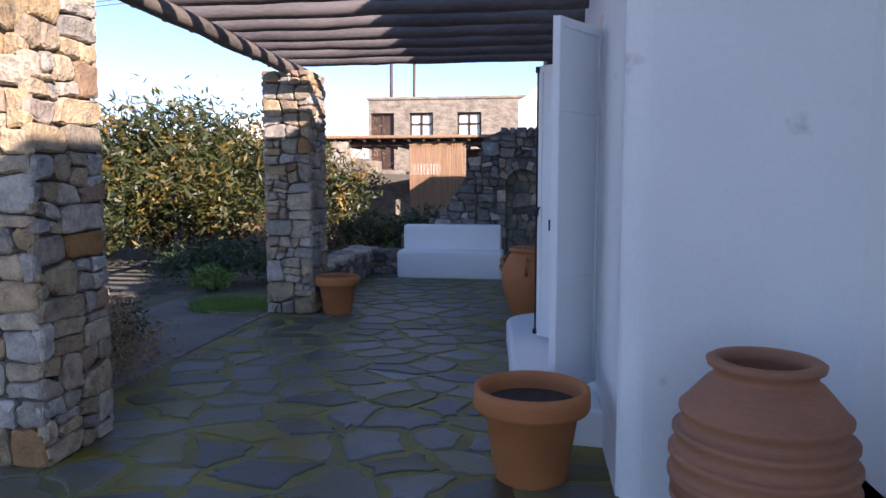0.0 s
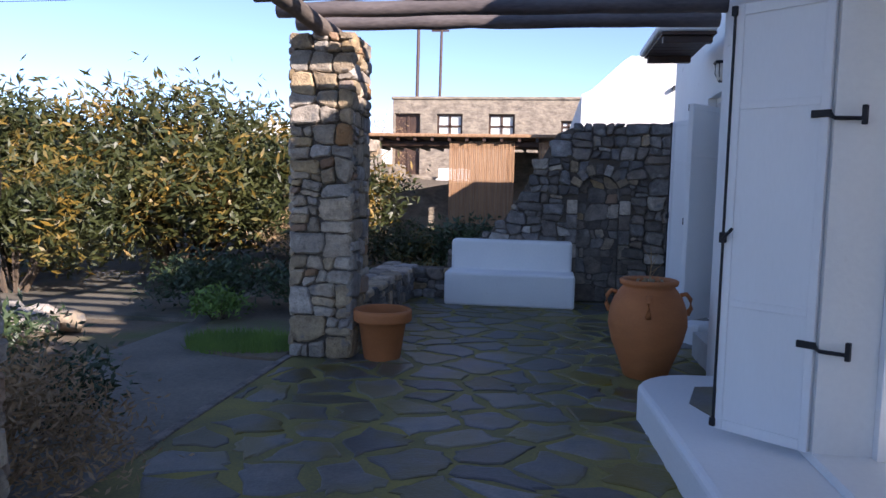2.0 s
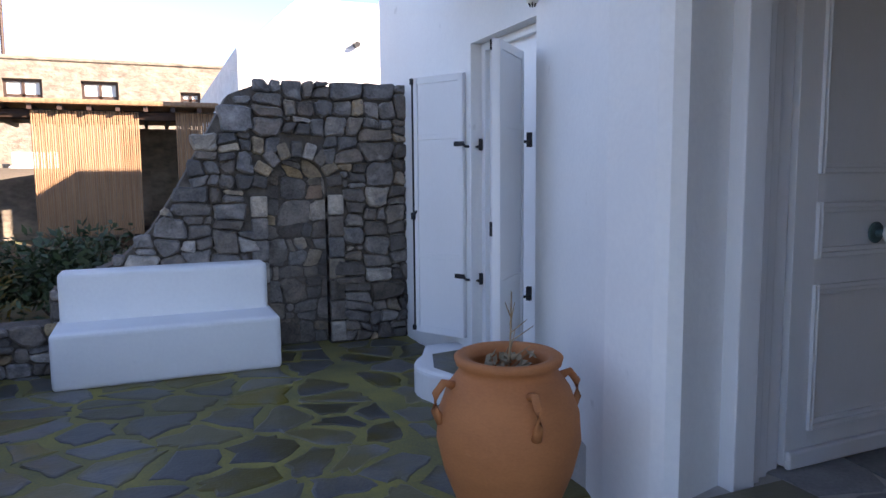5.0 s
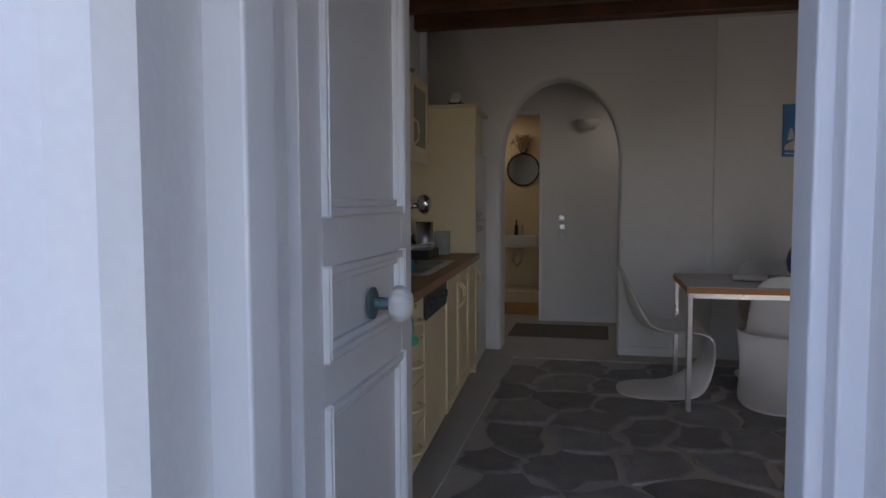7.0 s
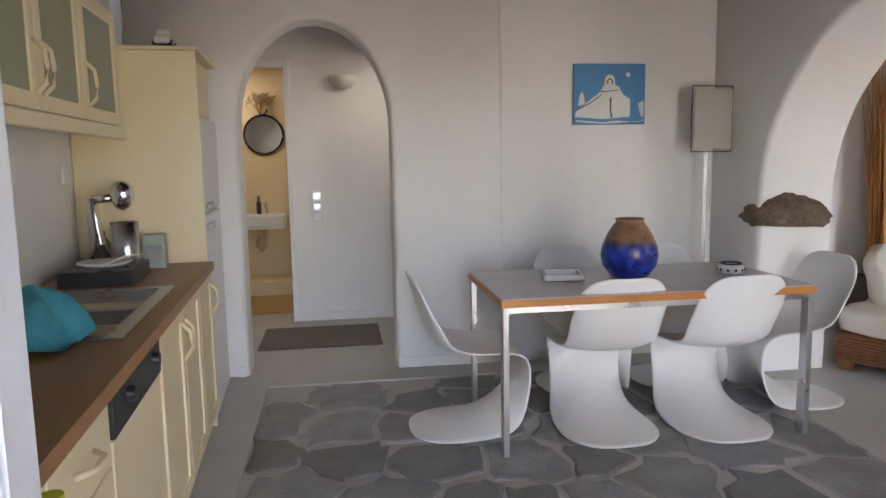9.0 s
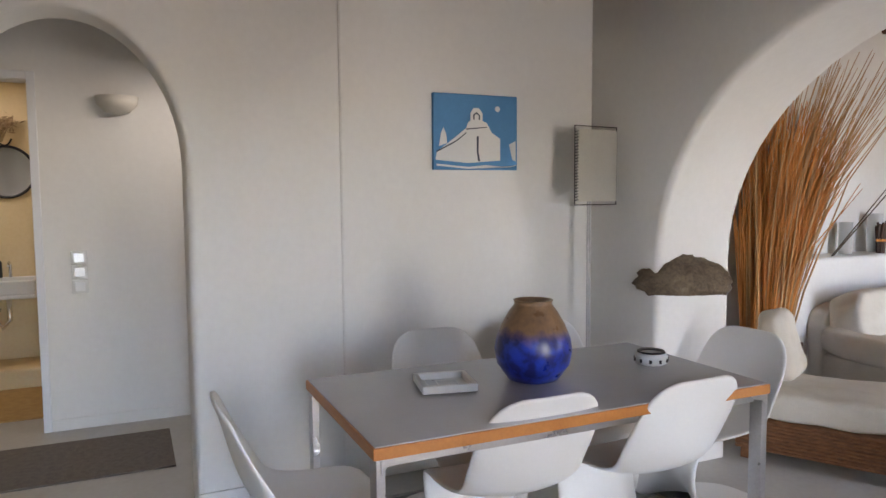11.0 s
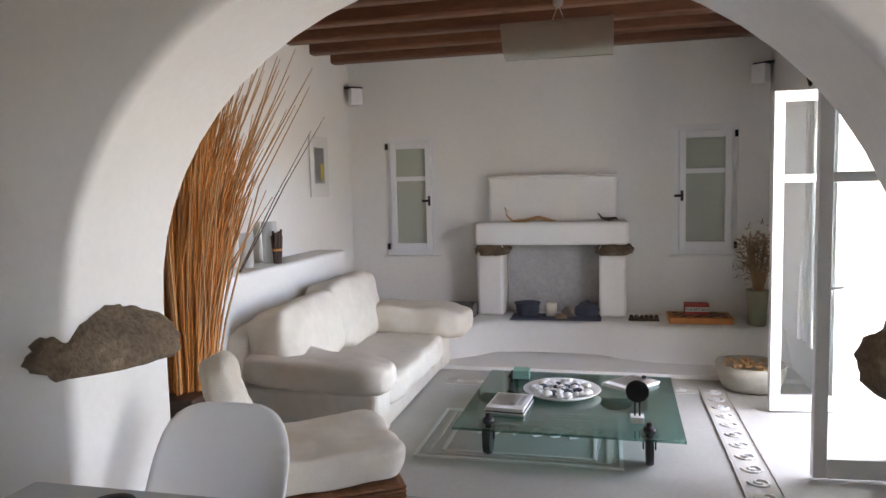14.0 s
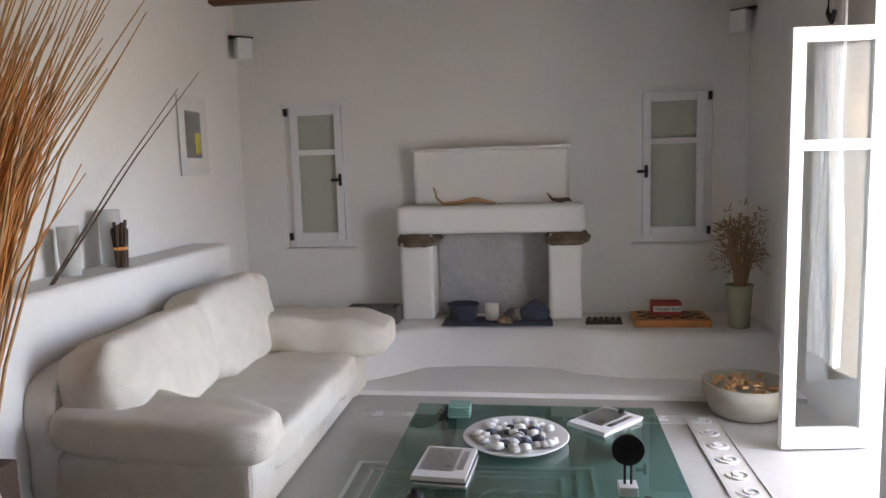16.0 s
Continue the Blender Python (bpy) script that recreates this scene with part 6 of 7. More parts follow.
part("drawing", boxes((-0.06, -0.05, 0.008, 0.05, 0.02, 0.0095), (-0.02, 0.025, 0.008, 0.07, 0.06, 0.0095)), STEEL, t, "grey drawing in the dish")
# painting: a white chapel on blue
t = thing("painting", (6.052, 5.955, 1.985), "blue canvas painting of a white chapel by the sea", "painting")
part("canvas", box(B(), -0.025, -0.245, -0.195, 0, 0.245, 0.195, 0.003), BLUE_PAINT, t)
def flat(name, pts, material, off, label=""):
    bm = prism(B(), [(-p[0], p[1]) for p in pts], "x", -0.025 - off, -0.025)
    part(name, bm, material, t, label)
church = [(-0.235, -0.135), (-0.225, -0.10), (-0.18, -0.07), (-0.06, 0.02), (-0.05, 0.05), (-0.035, 0.06), (-0.035, 0.10), (-0.015, 0.125), (0.015, 0.125), (0.035, 0.10), (0.035, 0.06), (0.06, 0.05), (0.09, 0.0), (0.14, -0.03), (0.14, -0.145), (-0.05, -0.16), (-0.235, -0.145)]
flat("chapel", church, PIC_WHITE, 0.002, "white painted chapel")
flat("bell_tower", [(-0.215, -0.075), (-0.205, -0.01), (-0.19, 0.02), (-0.175, -0.01), (-0.17, -0.06)], PIC_WHITE, 0.002)
flat("moon", [(0.125 + 0.015 * math.cos(a * 0.524), 0.125 + 0.015 * math.sin(a * 0.524)) for a in range(12)], PIC_WHITE, 0.002, "small white moon")
flat("sea", [(-0.23, -0.165), (-0.05, -0.18), (0.05, -0.17), (0.2, -0.18), (0.235, -0.165), (0.235, -0.172), (0.05, -0.185), (-0.05, -0.19), (-0.23, -0.175)], PIC_WHITE, 0.0015, "white wave lines")
flat("rock_edge", [(0.195, -0.06), (0.235, -0.04), (0.235, -0.15), (0.215, -0.14)], PIC_WHITE, 0.0015)
INK = mat("dark_ink", (0.05, 0.06, 0.09))
flat("ink_line", [(0.0, -0.02), (0.012, -0.02), (0.01, -0.10), (0.02, -0.15), (0.008, -0.15), (0.0, -0.10)], INK, 0.0028)
flat("ink_line", [(-0.06, 0.018), (0.06, 0.03), (0.06, 0.026), (-0.06, 0.012)], INK, 0.0028)
flat("bell_arch", [(-0.02, 0.065), (-0.02, 0.09), (0.0, 0.105), (0.02, 0.09), (0.02, 0.065), (0.012, 0.065), (0.012, 0.088), (0.0, 0.096), (-0.012, 0.088), (-0.012, 0.065)], INK, 0.0028)
flat("ink_line", [(-0.23, -0.10), (-0.12, -0.045), (-0.06, 0.0), (-0.06, -0.006), (-0.12, -0.052), (-0.23, -0.107)], INK, 0.0028)
# floor lamp
t = thing("floor_lamp", (5.86, 5.36, FLOOR), "slim iron floor lamp with a flat parchment shade", "lamp", "", 98)
part("base", lathe(B(), [(0.14, 0), (0.14, 0.012), (0.02, 0.018)], 32), IRON, t)
for x in (-0.008, 0.008):
    part("pole", rod(B(), (x, 0, 0.01), (x, 0, 1.44), 0.0055), STEEL, t)
part("arm", rod(B(), (0, 0, 1.42), (0, 0.05, 1.42), 0.005), IRON, t)
bm = B()
rows = []
for k in range(9):
    u = -1 + 2 * k / 8
    rows.append([bm.verts.new((u * 0.142, 0.062 + 0.022 * (1 - u * u), z)) for z in (1.40, 1.775)])
for p, q in zip(rows, rows[1:]):
    bm.faces.new((p[0], q[0], q[1], p[1]))
bmesh.ops.solidify(bm, geom=list(bm.faces), thickness=0.004)
part("shade", bm, SHADE, t, "curved parchment lamp shade")
bm = B()
corners = [(-0.152, 1.382), (0.152, 1.382), (0.152, 1.795), (-0.152, 1.795)]
for a, b in zip(corners, corners[1:] + corners[:1]):
    rod(bm, (a[0], 0.05, a[1]), (b[0], 0.05, b[1]), 0.0028, n=6)
part("wire_frame", bm, IRON, t, "black wire frame round the shade")
bm = B()
for k in range(24):
    rod(bm, (0.152, 0.05, 1.405 + 0.0155 * k), (0.138, 0.064, 1.41 + 0.0155 * k), 0.0022, n=5)
part("lacing", bm, IRON, t)


# ---- rocks on the arch ----
def rock(name, at, size, seed, label, group="", material=ROCK, flat_top=0.0):
    bm = B()
    bmesh.ops.create_icosphere(bm, subdivisions=4, radius=1)
    for v in bm.verts:
        c = v.co.copy()
        q = 1 + 0.17 * noise.noise(c * 1.4 + Vector((seed * 9, 0, 0))) + 0.14 * noise.noise(c * 4 + Vector((0, seed * 5, 0))) + 0.05 * noise.noise(c * 11)
        taper = 1 - 0.25 * max(0, c.z)
        v.co = Vector((c.x * size[0] * q * taper, c.y * size[1] * q * taper, c.z * size[2] * q if c.z > flat_top - 0.6 else (flat_top - 0.6) * size[2]))
    ob = solid(name, bm, material, label, "rock", "", True, group)
    ob.matrix_world = pose(*at)
    return ob


rock("rock_capital", (5.50, 5.02, 1.215, 0, 0, -25), (0.135, 0.245, 0.12), 3, "rough brown natural stone set as the arch capital", "arch capitals")
rock("rock_capital", (3.05, 5.0, 1.20, 0, 0, 20), (0.14, 0.26, 0.17), 5, "rough brown natural stone set as the arch capital", "arch capitals")

# ---- living room ----
def sofa():
    t = thing("sofa", (5.19, 1.34, FLOOR), "big cream cotton-covered sofa with slumped cushions", "sofa")
    part("base", box(B(), 0.02, 0.06, 0.01, 0.98, 1.90, 0.20, 0.03, 3), CANVAS, t)
    part("seat_cushion", cushion(B(), (0.36, 0.98, 0.235), (0.78, 1.50, 0.20), 0.3, 0.012, 22, 1), CANVAS, t, smooth=True)
    for k, y in enumerate((0.58, 1.42)):
        bm = cushion(B(), (0, 0, 0), (0.34, 0.92, 0.52 - 0.06 * k), 0.42, 0.012, 26, 2 + k)
        bmesh.ops.rotate(bm, verts=bm.verts, cent=(0, 0, 0), matrix=Matrix.Rotation(radians(14), 3, "Y"))
        bmesh.ops.translate(bm, verts=bm.verts, vec=(0.70, y, 0.555 - 0.02 * k))
        part("back_cushion", bm, CANVAS, t, smooth=True)
    part("back", cushion(B(), (0.89, 0.98, 0.35), (0.18, 1.90, 0.62), 0.3, 0.008, 12, 9), CANVAS, t, smooth=True)
    for k, y in enumerate((0.15, 1.78)):
        part("arm", box(B(), 0.0, y - 0.13, 0.01, 0.92, y + 0.13, 0.32, 0.035, 3), CANVAS, t)
        bm = cushion(B(), (0, 0, 0), (0.96 + 0.06 * (1 - k), 0.34 + 0.10 * (1 - k), 0.20 + 0.05 * (1 - k)), 0.42, 0.012, 26, 5 + k)
        bmesh.ops.rotate(bm, verts=bm.verts, cent=(0, 0, 0), matrix=Matrix.Rotation(radians(-3), 3, "Y"))
        bmesh.ops.translate(bm, verts=bm.verts, vec=(0.42 - 0.12 * (1 - k), y + 0.03 * (1 - k), 0.40 + 0.03 * (1 - k)))
        part("arm_cushion", bm, CANVAS, t, smooth=True)
    return t


sofa()
t = thing("wicker_lounger", (5.24, 4.20, FLOOR), "long brown wicker stool with a thick cream cushion", "stool", "", 29)
part("wicker_base", boxes((-0.42, -0.28, 0.06, 0.42, 0.28, 0.235), bevel=0.015), WICKER, t)
bm = B()
for k in range(9):
    z = 0.07 + 0.019 * k
    for a, b in (((-0.425, -0.285), (0.425, -0.285)), ((0.425, -0.285), (0.425, 0.285)), ((0.425, 0.285), (-0.425, 0.285)), ((-0.425, 0.285), (-0.425, -0.285))):
        rod(bm, (*a, z), (*b, z), 0.0085, n=6)
tagged(part("weave", bm, WICKER, t), kind="stuff")
for x in (-0.37, 0.37):
    for y in (-0.24, 0.24):
        part("foot", box(B(), x - 0.035, y - 0.035, 0, x + 0.035, y + 0.035, 0.065, 0.006), WICKER, t)
part("cushion", cushion(B(), (0, 0, 0.315), (0.88, 0.60, 0.165), 0.28, 0.012, 22, 8), CANVAS, t, smooth=True)
bm = cushion(B(), (0, 0, 0), (0.16, 0.42, 0.40), 0.6, 0.016, 20, 11)
bmesh.ops.rotate(bm, verts=bm.verts, cent=(0, 0, 0), matrix=Matrix.Rotation(radians(29), 3, "Z") @ Matrix.Rotation(radians(16), 3, "Y"))
bmesh.ops.translate(bm, verts=bm.verts, vec=(5.53, 4.26, FLOOR + 0.575))
solid("throw_pillow", bm, CANVAS, "cream scatter pillow standing on the wicker stool", "pillow", smooth=True)
# plastered ledge behind the sofa
solid("wall_bench", box(B(), 6.14, 1.24, FLOOR, 6.43, 3.42, 1.19, 0.03, 3), WHITE_IN, "white plastered ledge behind the sofa", "ledge", "structure")
# bundle of branches
t = thing("branch_bundle", (6.14, 3.74, FLOOR), "tall bundle of orange-brown twigs in a wooden trough", "branches")
part("trough", box(B(), -0.20, -0.19, 0, 0.20, 0.19, 0.44, 0.01), DARK_WOOD, t, "dark wooden trough")
rng = random.Random(8)
for name, m, count, lo, hi, fan in (("twig", STRAW, 420, 1.40, 2.0, 0.62), ("pale_twig", PALE_TWIG, 120, 1.9, 2.36, 1.15)):
    verts_bm = B()
    for _ in range(count):
        a, r = rng.random() * 6.28, math.sqrt(rng.random()) * 0.13
        b0 = Vector((r * math.cos(a), r * math.sin(a) * 0.8, 0.05))
        h = lo + (hi - lo) * rng.random()
        lean = Vector((min(0.16, math.cos(a) * fan * 0.3 * rng.random()), -fan * (1.25 * rng.random() - 0.15), 0))
        m1 = b0 + lean * 0.18 + Vector((rng.gauss(0, 0.012), rng.gauss(0, 0.012), h * 0.35))
        m2 = b0 + lean * 0.5 + Vector((rng.gauss(0, 0.02), rng.gauss(0, 0.02), h * 0.7))
        tip = b0 + lean + Vector((rng.gauss(0, 0.03), rng.gauss(0, 0.03), h))
        tube(verts_bm, [b0, m1, m2, tip], [0.007, 0.0065, 0.0045, 0.002], 5)
    ob = part(name, verts_bm, m, t)
    tagged(ob, kind="stuff")
bm = B()
for k, (dx, dy, h) in enumerate(((0.22, -2.35, 2.0), (0.24, -2.7, 2.15))):
    tube(bm, [(0, -0.05, 0.2), (dx * 0.3, dy * 0.3, h * 0.45), (dx * 0.6, dy * 0.62, h * 0.72), (dx, dy, h)], [0.007, 0.006, 0.004, 0.002], 6)
part("leaning_twig", bm, BARK, t, "long thin dark twig")
# glass table
t = thing("glass_table", (4.10, 2.81, FLOOR), "low square glass table on black industrial castors", "coffee table", "", -1)
part("tabletop", box(B(), -0.605, -0.605, 0.178, 0.605, 0.605, 0.192, 0.003), GREEN_GLASS, t, "thick greenish glass top")
for sx in (-0.43, 0.43):
    for sy in (-0.46, 0.46):
        c = part("castor", boxes((sx - 0.035, sy - 0.015, 0.09, sx - 0.027, sy + 0.015, 0.165), (sx + 0.027, sy - 0.015, 0.09, sx + 0.035, sy + 0.015, 0.165), (sx - 0.045, sy - 0.04, 0.165, sx + 0.045, sy + 0.04, 0.177)), IRON, t, "black iron castor fork")
        bm = lathe(B(), [(0.05, -0.022), (0.085, -0.02), (0.092, 0.0), (0.085, 0.02), (0.05, 0.022)], 28)
        bmesh.ops.rotate(bm, verts=bm.verts, cent=(0, 0, 0), matrix=Matrix.Rotation(radians(90), 3, "Y"))
        bmesh.ops.translate(bm, verts=bm.verts, vec=(sx, sy, 0.093))
        part("wheel", bm, BLACK, c, "black rubber wheel")
        part("bolt", lathe(B(), [(0.035, 0.193), (0.03, 0.205), (0.015, 0.215), (0.015, 0.232), (0.004, 0.234)], 18, (sx, sy, 0)), IRON, c)
GT = FLOOR + 0.193
t = thing("stone_dish", (4.17, 2.69, GT), "white oval dish filled with pale and dark pebbles", "dish")
bm = lathe(B(), [(0.11, 0), (0.20, 0.008), (0.24, 0.03), (0.235, 0.034), (0.19, 0.015), (0.005, 0.01)], 44)
part("plate", bm, PIC_WHITE, t, smooth=True)
rng = random.Random(3)
for k in range(60):
    a, r = rng.random() * 6.28, 0.18 * math.sqrt(rng.random())
    s = 0.016 + 0.014 * rng.random()
    bm = B()
    bmesh.ops.create_icosphere(bm, subdivisions=1, radius=1)
    for v in bm.verts:
        v.co = Vector((v.co.x * s * 1.2 + r * math.cos(a), v.co.y * s + r * math.sin(a), v.co.z * s * 0.75 + 0.018 + s * 0.6))
    dark = rng.random() < 0.5 and r < 0.12
    part("pebble", bm, INK if dark else PIC_WHITE, t, smooth=True)


def magazines(at, rz, n, seed, label):
    rng = random.Random(seed)
    t = thing("magazines", at, label, "magazines", "", rz)
    z = 0
    for k in range(n):
        h = 0.008 + 0.006 * rng.random()
        dx, dy = 0.012 * rng.random(), 0.012 * rng.random()
        part("magazine", box(B(), -0.15 + dx, -0.11 + dy, z, 0.15 + dx, 0.11 + dy, z + h - 0.001, 0.001), (PIC_WHITE, INK, SHADE)[k % 3] if k < n - 1 else PIC_WHITE, t)
        z += h
    part("cover_picture", boxes((-0.12, -0.09, z, 0.10, 0.05, z + 0.001), (-0.10, 0.065, z, 0.08, 0.09, z + 0.001)), STEEL, t, "grey cover picture and title bar")


magazines((4.455, 3.0, GT), 85, 4, 1, "small pile of magazines on the glass table")
magazines((3.745, 2.43, GT), 48, 2, 2, "two magazines on the far edge of the glass table")
t = thing("coaster_stack", (4.46, 2.36, GT), "stack of green glass coasters", "coasters")
for k in range(5):
    part("coaster", box(B(), -0.055 + 0.003 * (k % 2), -0.055, 0.012 * k, 0.055 + 0.003 * (k % 2), 0.055, 0.012 * k + 0.008, 0.002), mat("green_coaster", (0.25, 0.5, 0.42), rough=0.2) if k == 0 else bpy.data.materials["green_coaster"], t)
t = thing("sculpture", (3.735, 3.16, GT), "small dark iron disc sculpture on a clear block", "sculpture")
part("base_block", box(B(), -0.035, -0.035, 0, 0.035, 0.035, 0.035, 0.003), PLASTIC, t)
bm = rod(B(), (-0.012, 0, 0.035), (-0.012, 0, 0.12), 0.005)
rod(bm, (0.012, 0, 0.035), (0.012, 0, 0.12), 0.005)
part("stem", bm, IRON, t)
bm = lathe(B(), [(0.06, -0.008), (0.062, 0), (0.06, 0.008)], 28)
bmesh.ops.rotate(bm, verts=bm.verts, cent=(0, 0, 0), matrix=Matrix.Rotation(radians(90), 3, "X"))
bmesh.ops.translate(bm, verts=bm.verts, vec=(0, 0, 0.17))
part("disc", bm, IRON, t)

# fireplace and masonry plinth
t = thing("masonry_plinth", (0, 0, 0), "white plastered hearth plinth running along the wall", "plinth")
front = [(6.42, 1.16), (5.62, 1.16), (5.27, 1.14), (5.02, 0.94), (4.86, 0.76), (4.62, 0.72), (4.40, 0.71), (4.18, 0.72), (3.95, 0.75), (3.78, 0.88), (3.5, 0.96), (2.9, 0.99), (2.49, 1.0)]
bm = B()
rings = [[bm.verts.new((x, y + out, z)) for x, y in front] for out, z in ((0.26, FLOOR), (0.20, FLOOR + 0.06), (0.06, 0.40), (0.02, 0.47), (-0.02, 0.495), (-0.06, 0.50))]
rings.append([bm.verts.new((x, 0.30, 0.50)) for x, y in front])
for a, b in zip(rings, rings[1:]):
    for k in range(len(front) - 1):
        bm.faces.new((a[k], a[k + 1], b[k + 1], b[k]))
bmesh.ops.recalc_face_normals(bm, faces=bm.faces)
part("body", bm, WHITE_IN, t, smooth=True)
part("foot", prism(B(), [(2.49, 0.30), (6.42, 0.30), (6.42, 1.50), (4.4, 1.52), (2.49, 1.56)][::-1], "z", FLOOR - 0.1, FLOOR + 0.03), WHITE_IN, t)
t = thing("fireplace", (4.40, 0.31, 0.50), "white plastered open fireplace with stone corbels", "fireplace")
part("pier", box(B(), 0.44, 0, 0, 0.69, 0.28, 0.66, 0.03, 3), WHITE_IN, t)
part("pier", box(B(), -0.67, 0, 0, -0.43, 0.28, 0.66, 0.03, 3), WHITE_IN, t)
part("lintel", box(B(), -0.69, 0, 0.665, 0.70, 0.33, 0.875, 0.035, 3), WHITE_IN, t)
part("chimney_breast", box(B(), -0.59, 0, 0.87, 0.59, 0.13, 1.29, 0.03, 3), WHITE_IN, t)
part("mantel_ledge", box(B(), -0.60, 0, 1.28, 0.60, 0.16, 1.305, 0.01), WHITE_IN, t)
part("hearth_back", box(B(), -0.45, 0.004, 0, 0.42, 0.02, 0.66), SOOT, t, "grey smoke-stained hearth back")
for x in (0.56, -0.57):
    rk = rock("corbel", (0, 0, 0), (0.17, 0.20, 0.085), 11 + x, "rough natural stone corbel")
    rk.name = "corbel"
    rk.parent = t
    rk.matrix_world = Matrix.Identity(4)
    rk.matrix_basis = pose(x, 0.17, 0.62)
    for key in ("category", "group"):
        if key in rk:
            del rk[key]


def small(name, prof, at, material, label, category, n=28):
    return solid(name, lathe(B(), prof, n, at), material, label, category, smooth=True)


PZ = 0.50
small("iron_brazier", [(0.09, 0), (0.1, 0.005), (0.11, 0.11), (0.125, 0.13), (0.12, 0.13), (0.1, 0.1), (0.01, 0.09)], (4.62, 0.58, PZ), INK, "small pierced iron brazier in the hearth", "brazier")
small("pillar_candle", [(0.05, 0), (0.052, 0.13), (0.03, 0.135), (0.005, 0.125)], (4.40, 0.60, PZ), SHADE, "thick cream candle in the hearth", "candle")
rock("hearth_stone", (4.24, 0.6, PZ + 0.04), (0.07, 0.05, 0.06), 21, "grey stone lying in the hearth", "hearth stones", STONE_DARK)
rock("hearth_stone", (4.30, 0.72, PZ + 0.025), (0.06, 0.04, 0.035), 22, "pale pebble lying in the hearth", "hearth stones", STONE)
rock("hearth_stone", (4.08, 0.58, PZ + 0.06), (0.11, 0.07, 0.09), 23, "dark iron-like lump in the hearth", "hearth stones", INK)
solid("hearth_plate", box(B(), 3.95, 0.5, PZ, 4.76, 0.78, PZ + 0.012, 0.003), INK, "black iron hearth plate", "plate")
t = thing("driftwood", (4.52, 0.5, 1.37), "bleached curved driftwood stick on the mantel", "driftwood")
part("stick", tube(B(), [(0.28, 0, 0.10), (0.31, 0, 0.14), (0.29, 0, 0.06), (0.24, 0, 0.015), (0.12, 0.0, 0.02), (0.0, 0, 0.045), (-0.1, 0, 0.02), (-0.16, 0, 0.012)], [0.004, 0.006, 0.008, 0.01, 0.014, 0.016, 0.012, 0.005], 8), PALE_TWIG, t, smooth=True)
t = thing("dark_driftwood", (3.88, 0.5, 1.37), "dark twisted root on the mantel", "driftwood")
part("root", tube(B(), [(0.1, 0, 0.08), (0.06, 0, 0.03), (0.0, 0, 0.02), (-0.06, 0, 0.03), (-0.08, 0, 0.012)], [0.003, 0.012, 0.018, 0.012, 0.004], 8), BARK, t, smooth=True)
t = thing("trough_box", (5.30, 0.62, PZ), "old grey wooden trough on the plinth", "box")
part("side", boxes((-0.2, -0.1, 0, 0.2, -0.085, 0.12), (-0.2, 0.085, 0, 0.2, 0.1, 0.12), (-0.2, -0.085, 0, -0.185, 0.085, 0.12), (0.185, -0.085, 0, 0.2, 0.085, 0.12), (-0.185, -0.085, 0, 0.185, 0.085, 0.015)), STONE_DARK, t)
t = thing("egg_tray", (3.585, 0.70, PZ), "dark row of small round weights", "tray")
part("bar", box(B(), -0.13, -0.03, 0, 0.13, 0.03, 0.02, 0.004), DARK_WOOD, t)
for k in range(6):
    part("ball", lathe(B(), [(0.002, 0.02), (0.018, 0.024), (0.021, 0.036), (0.014, 0.05), (0.002, 0.054)], 14, (-0.105 + 0.042 * k, 0, 0)), DARK_WOOD, t, smooth=True)
t = thing("game_board", (3.12, 0.66, PZ), "brown wooden chequered game board", "board game")
part("board", box(B(), -0.26, -0.16, 0, 0.26, 0.16, 0.055, 0.006), ORANGE, t)
for i in range(8):
    for j in range(4):
        if (i + j) % 2:
            part("dark_square", box(B(), -0.22 + 0.055 * i, -0.12 + 0.06 * j, 0.055, -0.22 + 0.055 * i + 0.053, -0.12 + 0.06 * j + 0.058, 0.057), DARK_WOOD, t)
t = thing("game_box", (3.14, 0.63, PZ + 0.058), "small red card box with white capital letters", "box")
part("carton", box(B(), -0.1, -0.06, 0, 0.1, 0.06, 0.095, 0.003), mat("red_card", (0.42, 0.05, 0.03)), t)
part("label_band", box(B(), -0.098, 0.0605, 0.028, 0.098, 0.062, 0.068), PIC_WHITE, t, "white title band")
txt = bpy.data.curves.new("lettering", "FONT")
txt.body, txt.size, txt.align_x, txt.extrude = "THE ART BOX", 0.03, "CENTER", 0.0008
ob = new("lettering", txt)
ob.data.materials.append(INK)
dg = bpy.context.evaluated_depsgraph_get()
me = bpy.data.meshes.new_from_object(ob.evaluated_get(dg))
bpy.data.objects.remove(ob)
ob = new("lettering", me)
ob.parent = t
ob.matrix_basis = pose(0, 0.0635, 0.037, 90, 0, 180)
leafy("dried_flowers", (2.68, 0.80, PZ + 0.25), (0.14, 0.14, 0.62), 700, (0.06, 0.005), DRY, 41, "bunch of dried brown stalks in a vase", "dried flowers", 7, wood=DRY)
small("floor_vase", [(0.06, 0), (0.07, 0.01), (0.085, 0.28), (0.09, 0.3), (0.08, 0.3), (0.07, 0.05), (0.005, 0.04)], (2.68, 0.80, PZ), FROST, "smoky glass vase holding dried stalks", "vase")
t = thing("cork_basket", (2.90, 1.74, FLOOR + 0.0), "pale round bowl of wine corks on the floor", "basket")
part("bowl", lathe(B(), [(0.15, 0), (0.19, 0.02), (0.23, 0.12), (0.235, 0.19), (0.222, 0.19), (0.2, 0.1), (0.005, 0.08)], 44), mat("dull_pale_clay", (0.46, 0.43, 0.36), (0.36, 0.33, 0.27), 0.85, 8, 60, 0.3), t, smooth=True)
rng = random.Random(6)
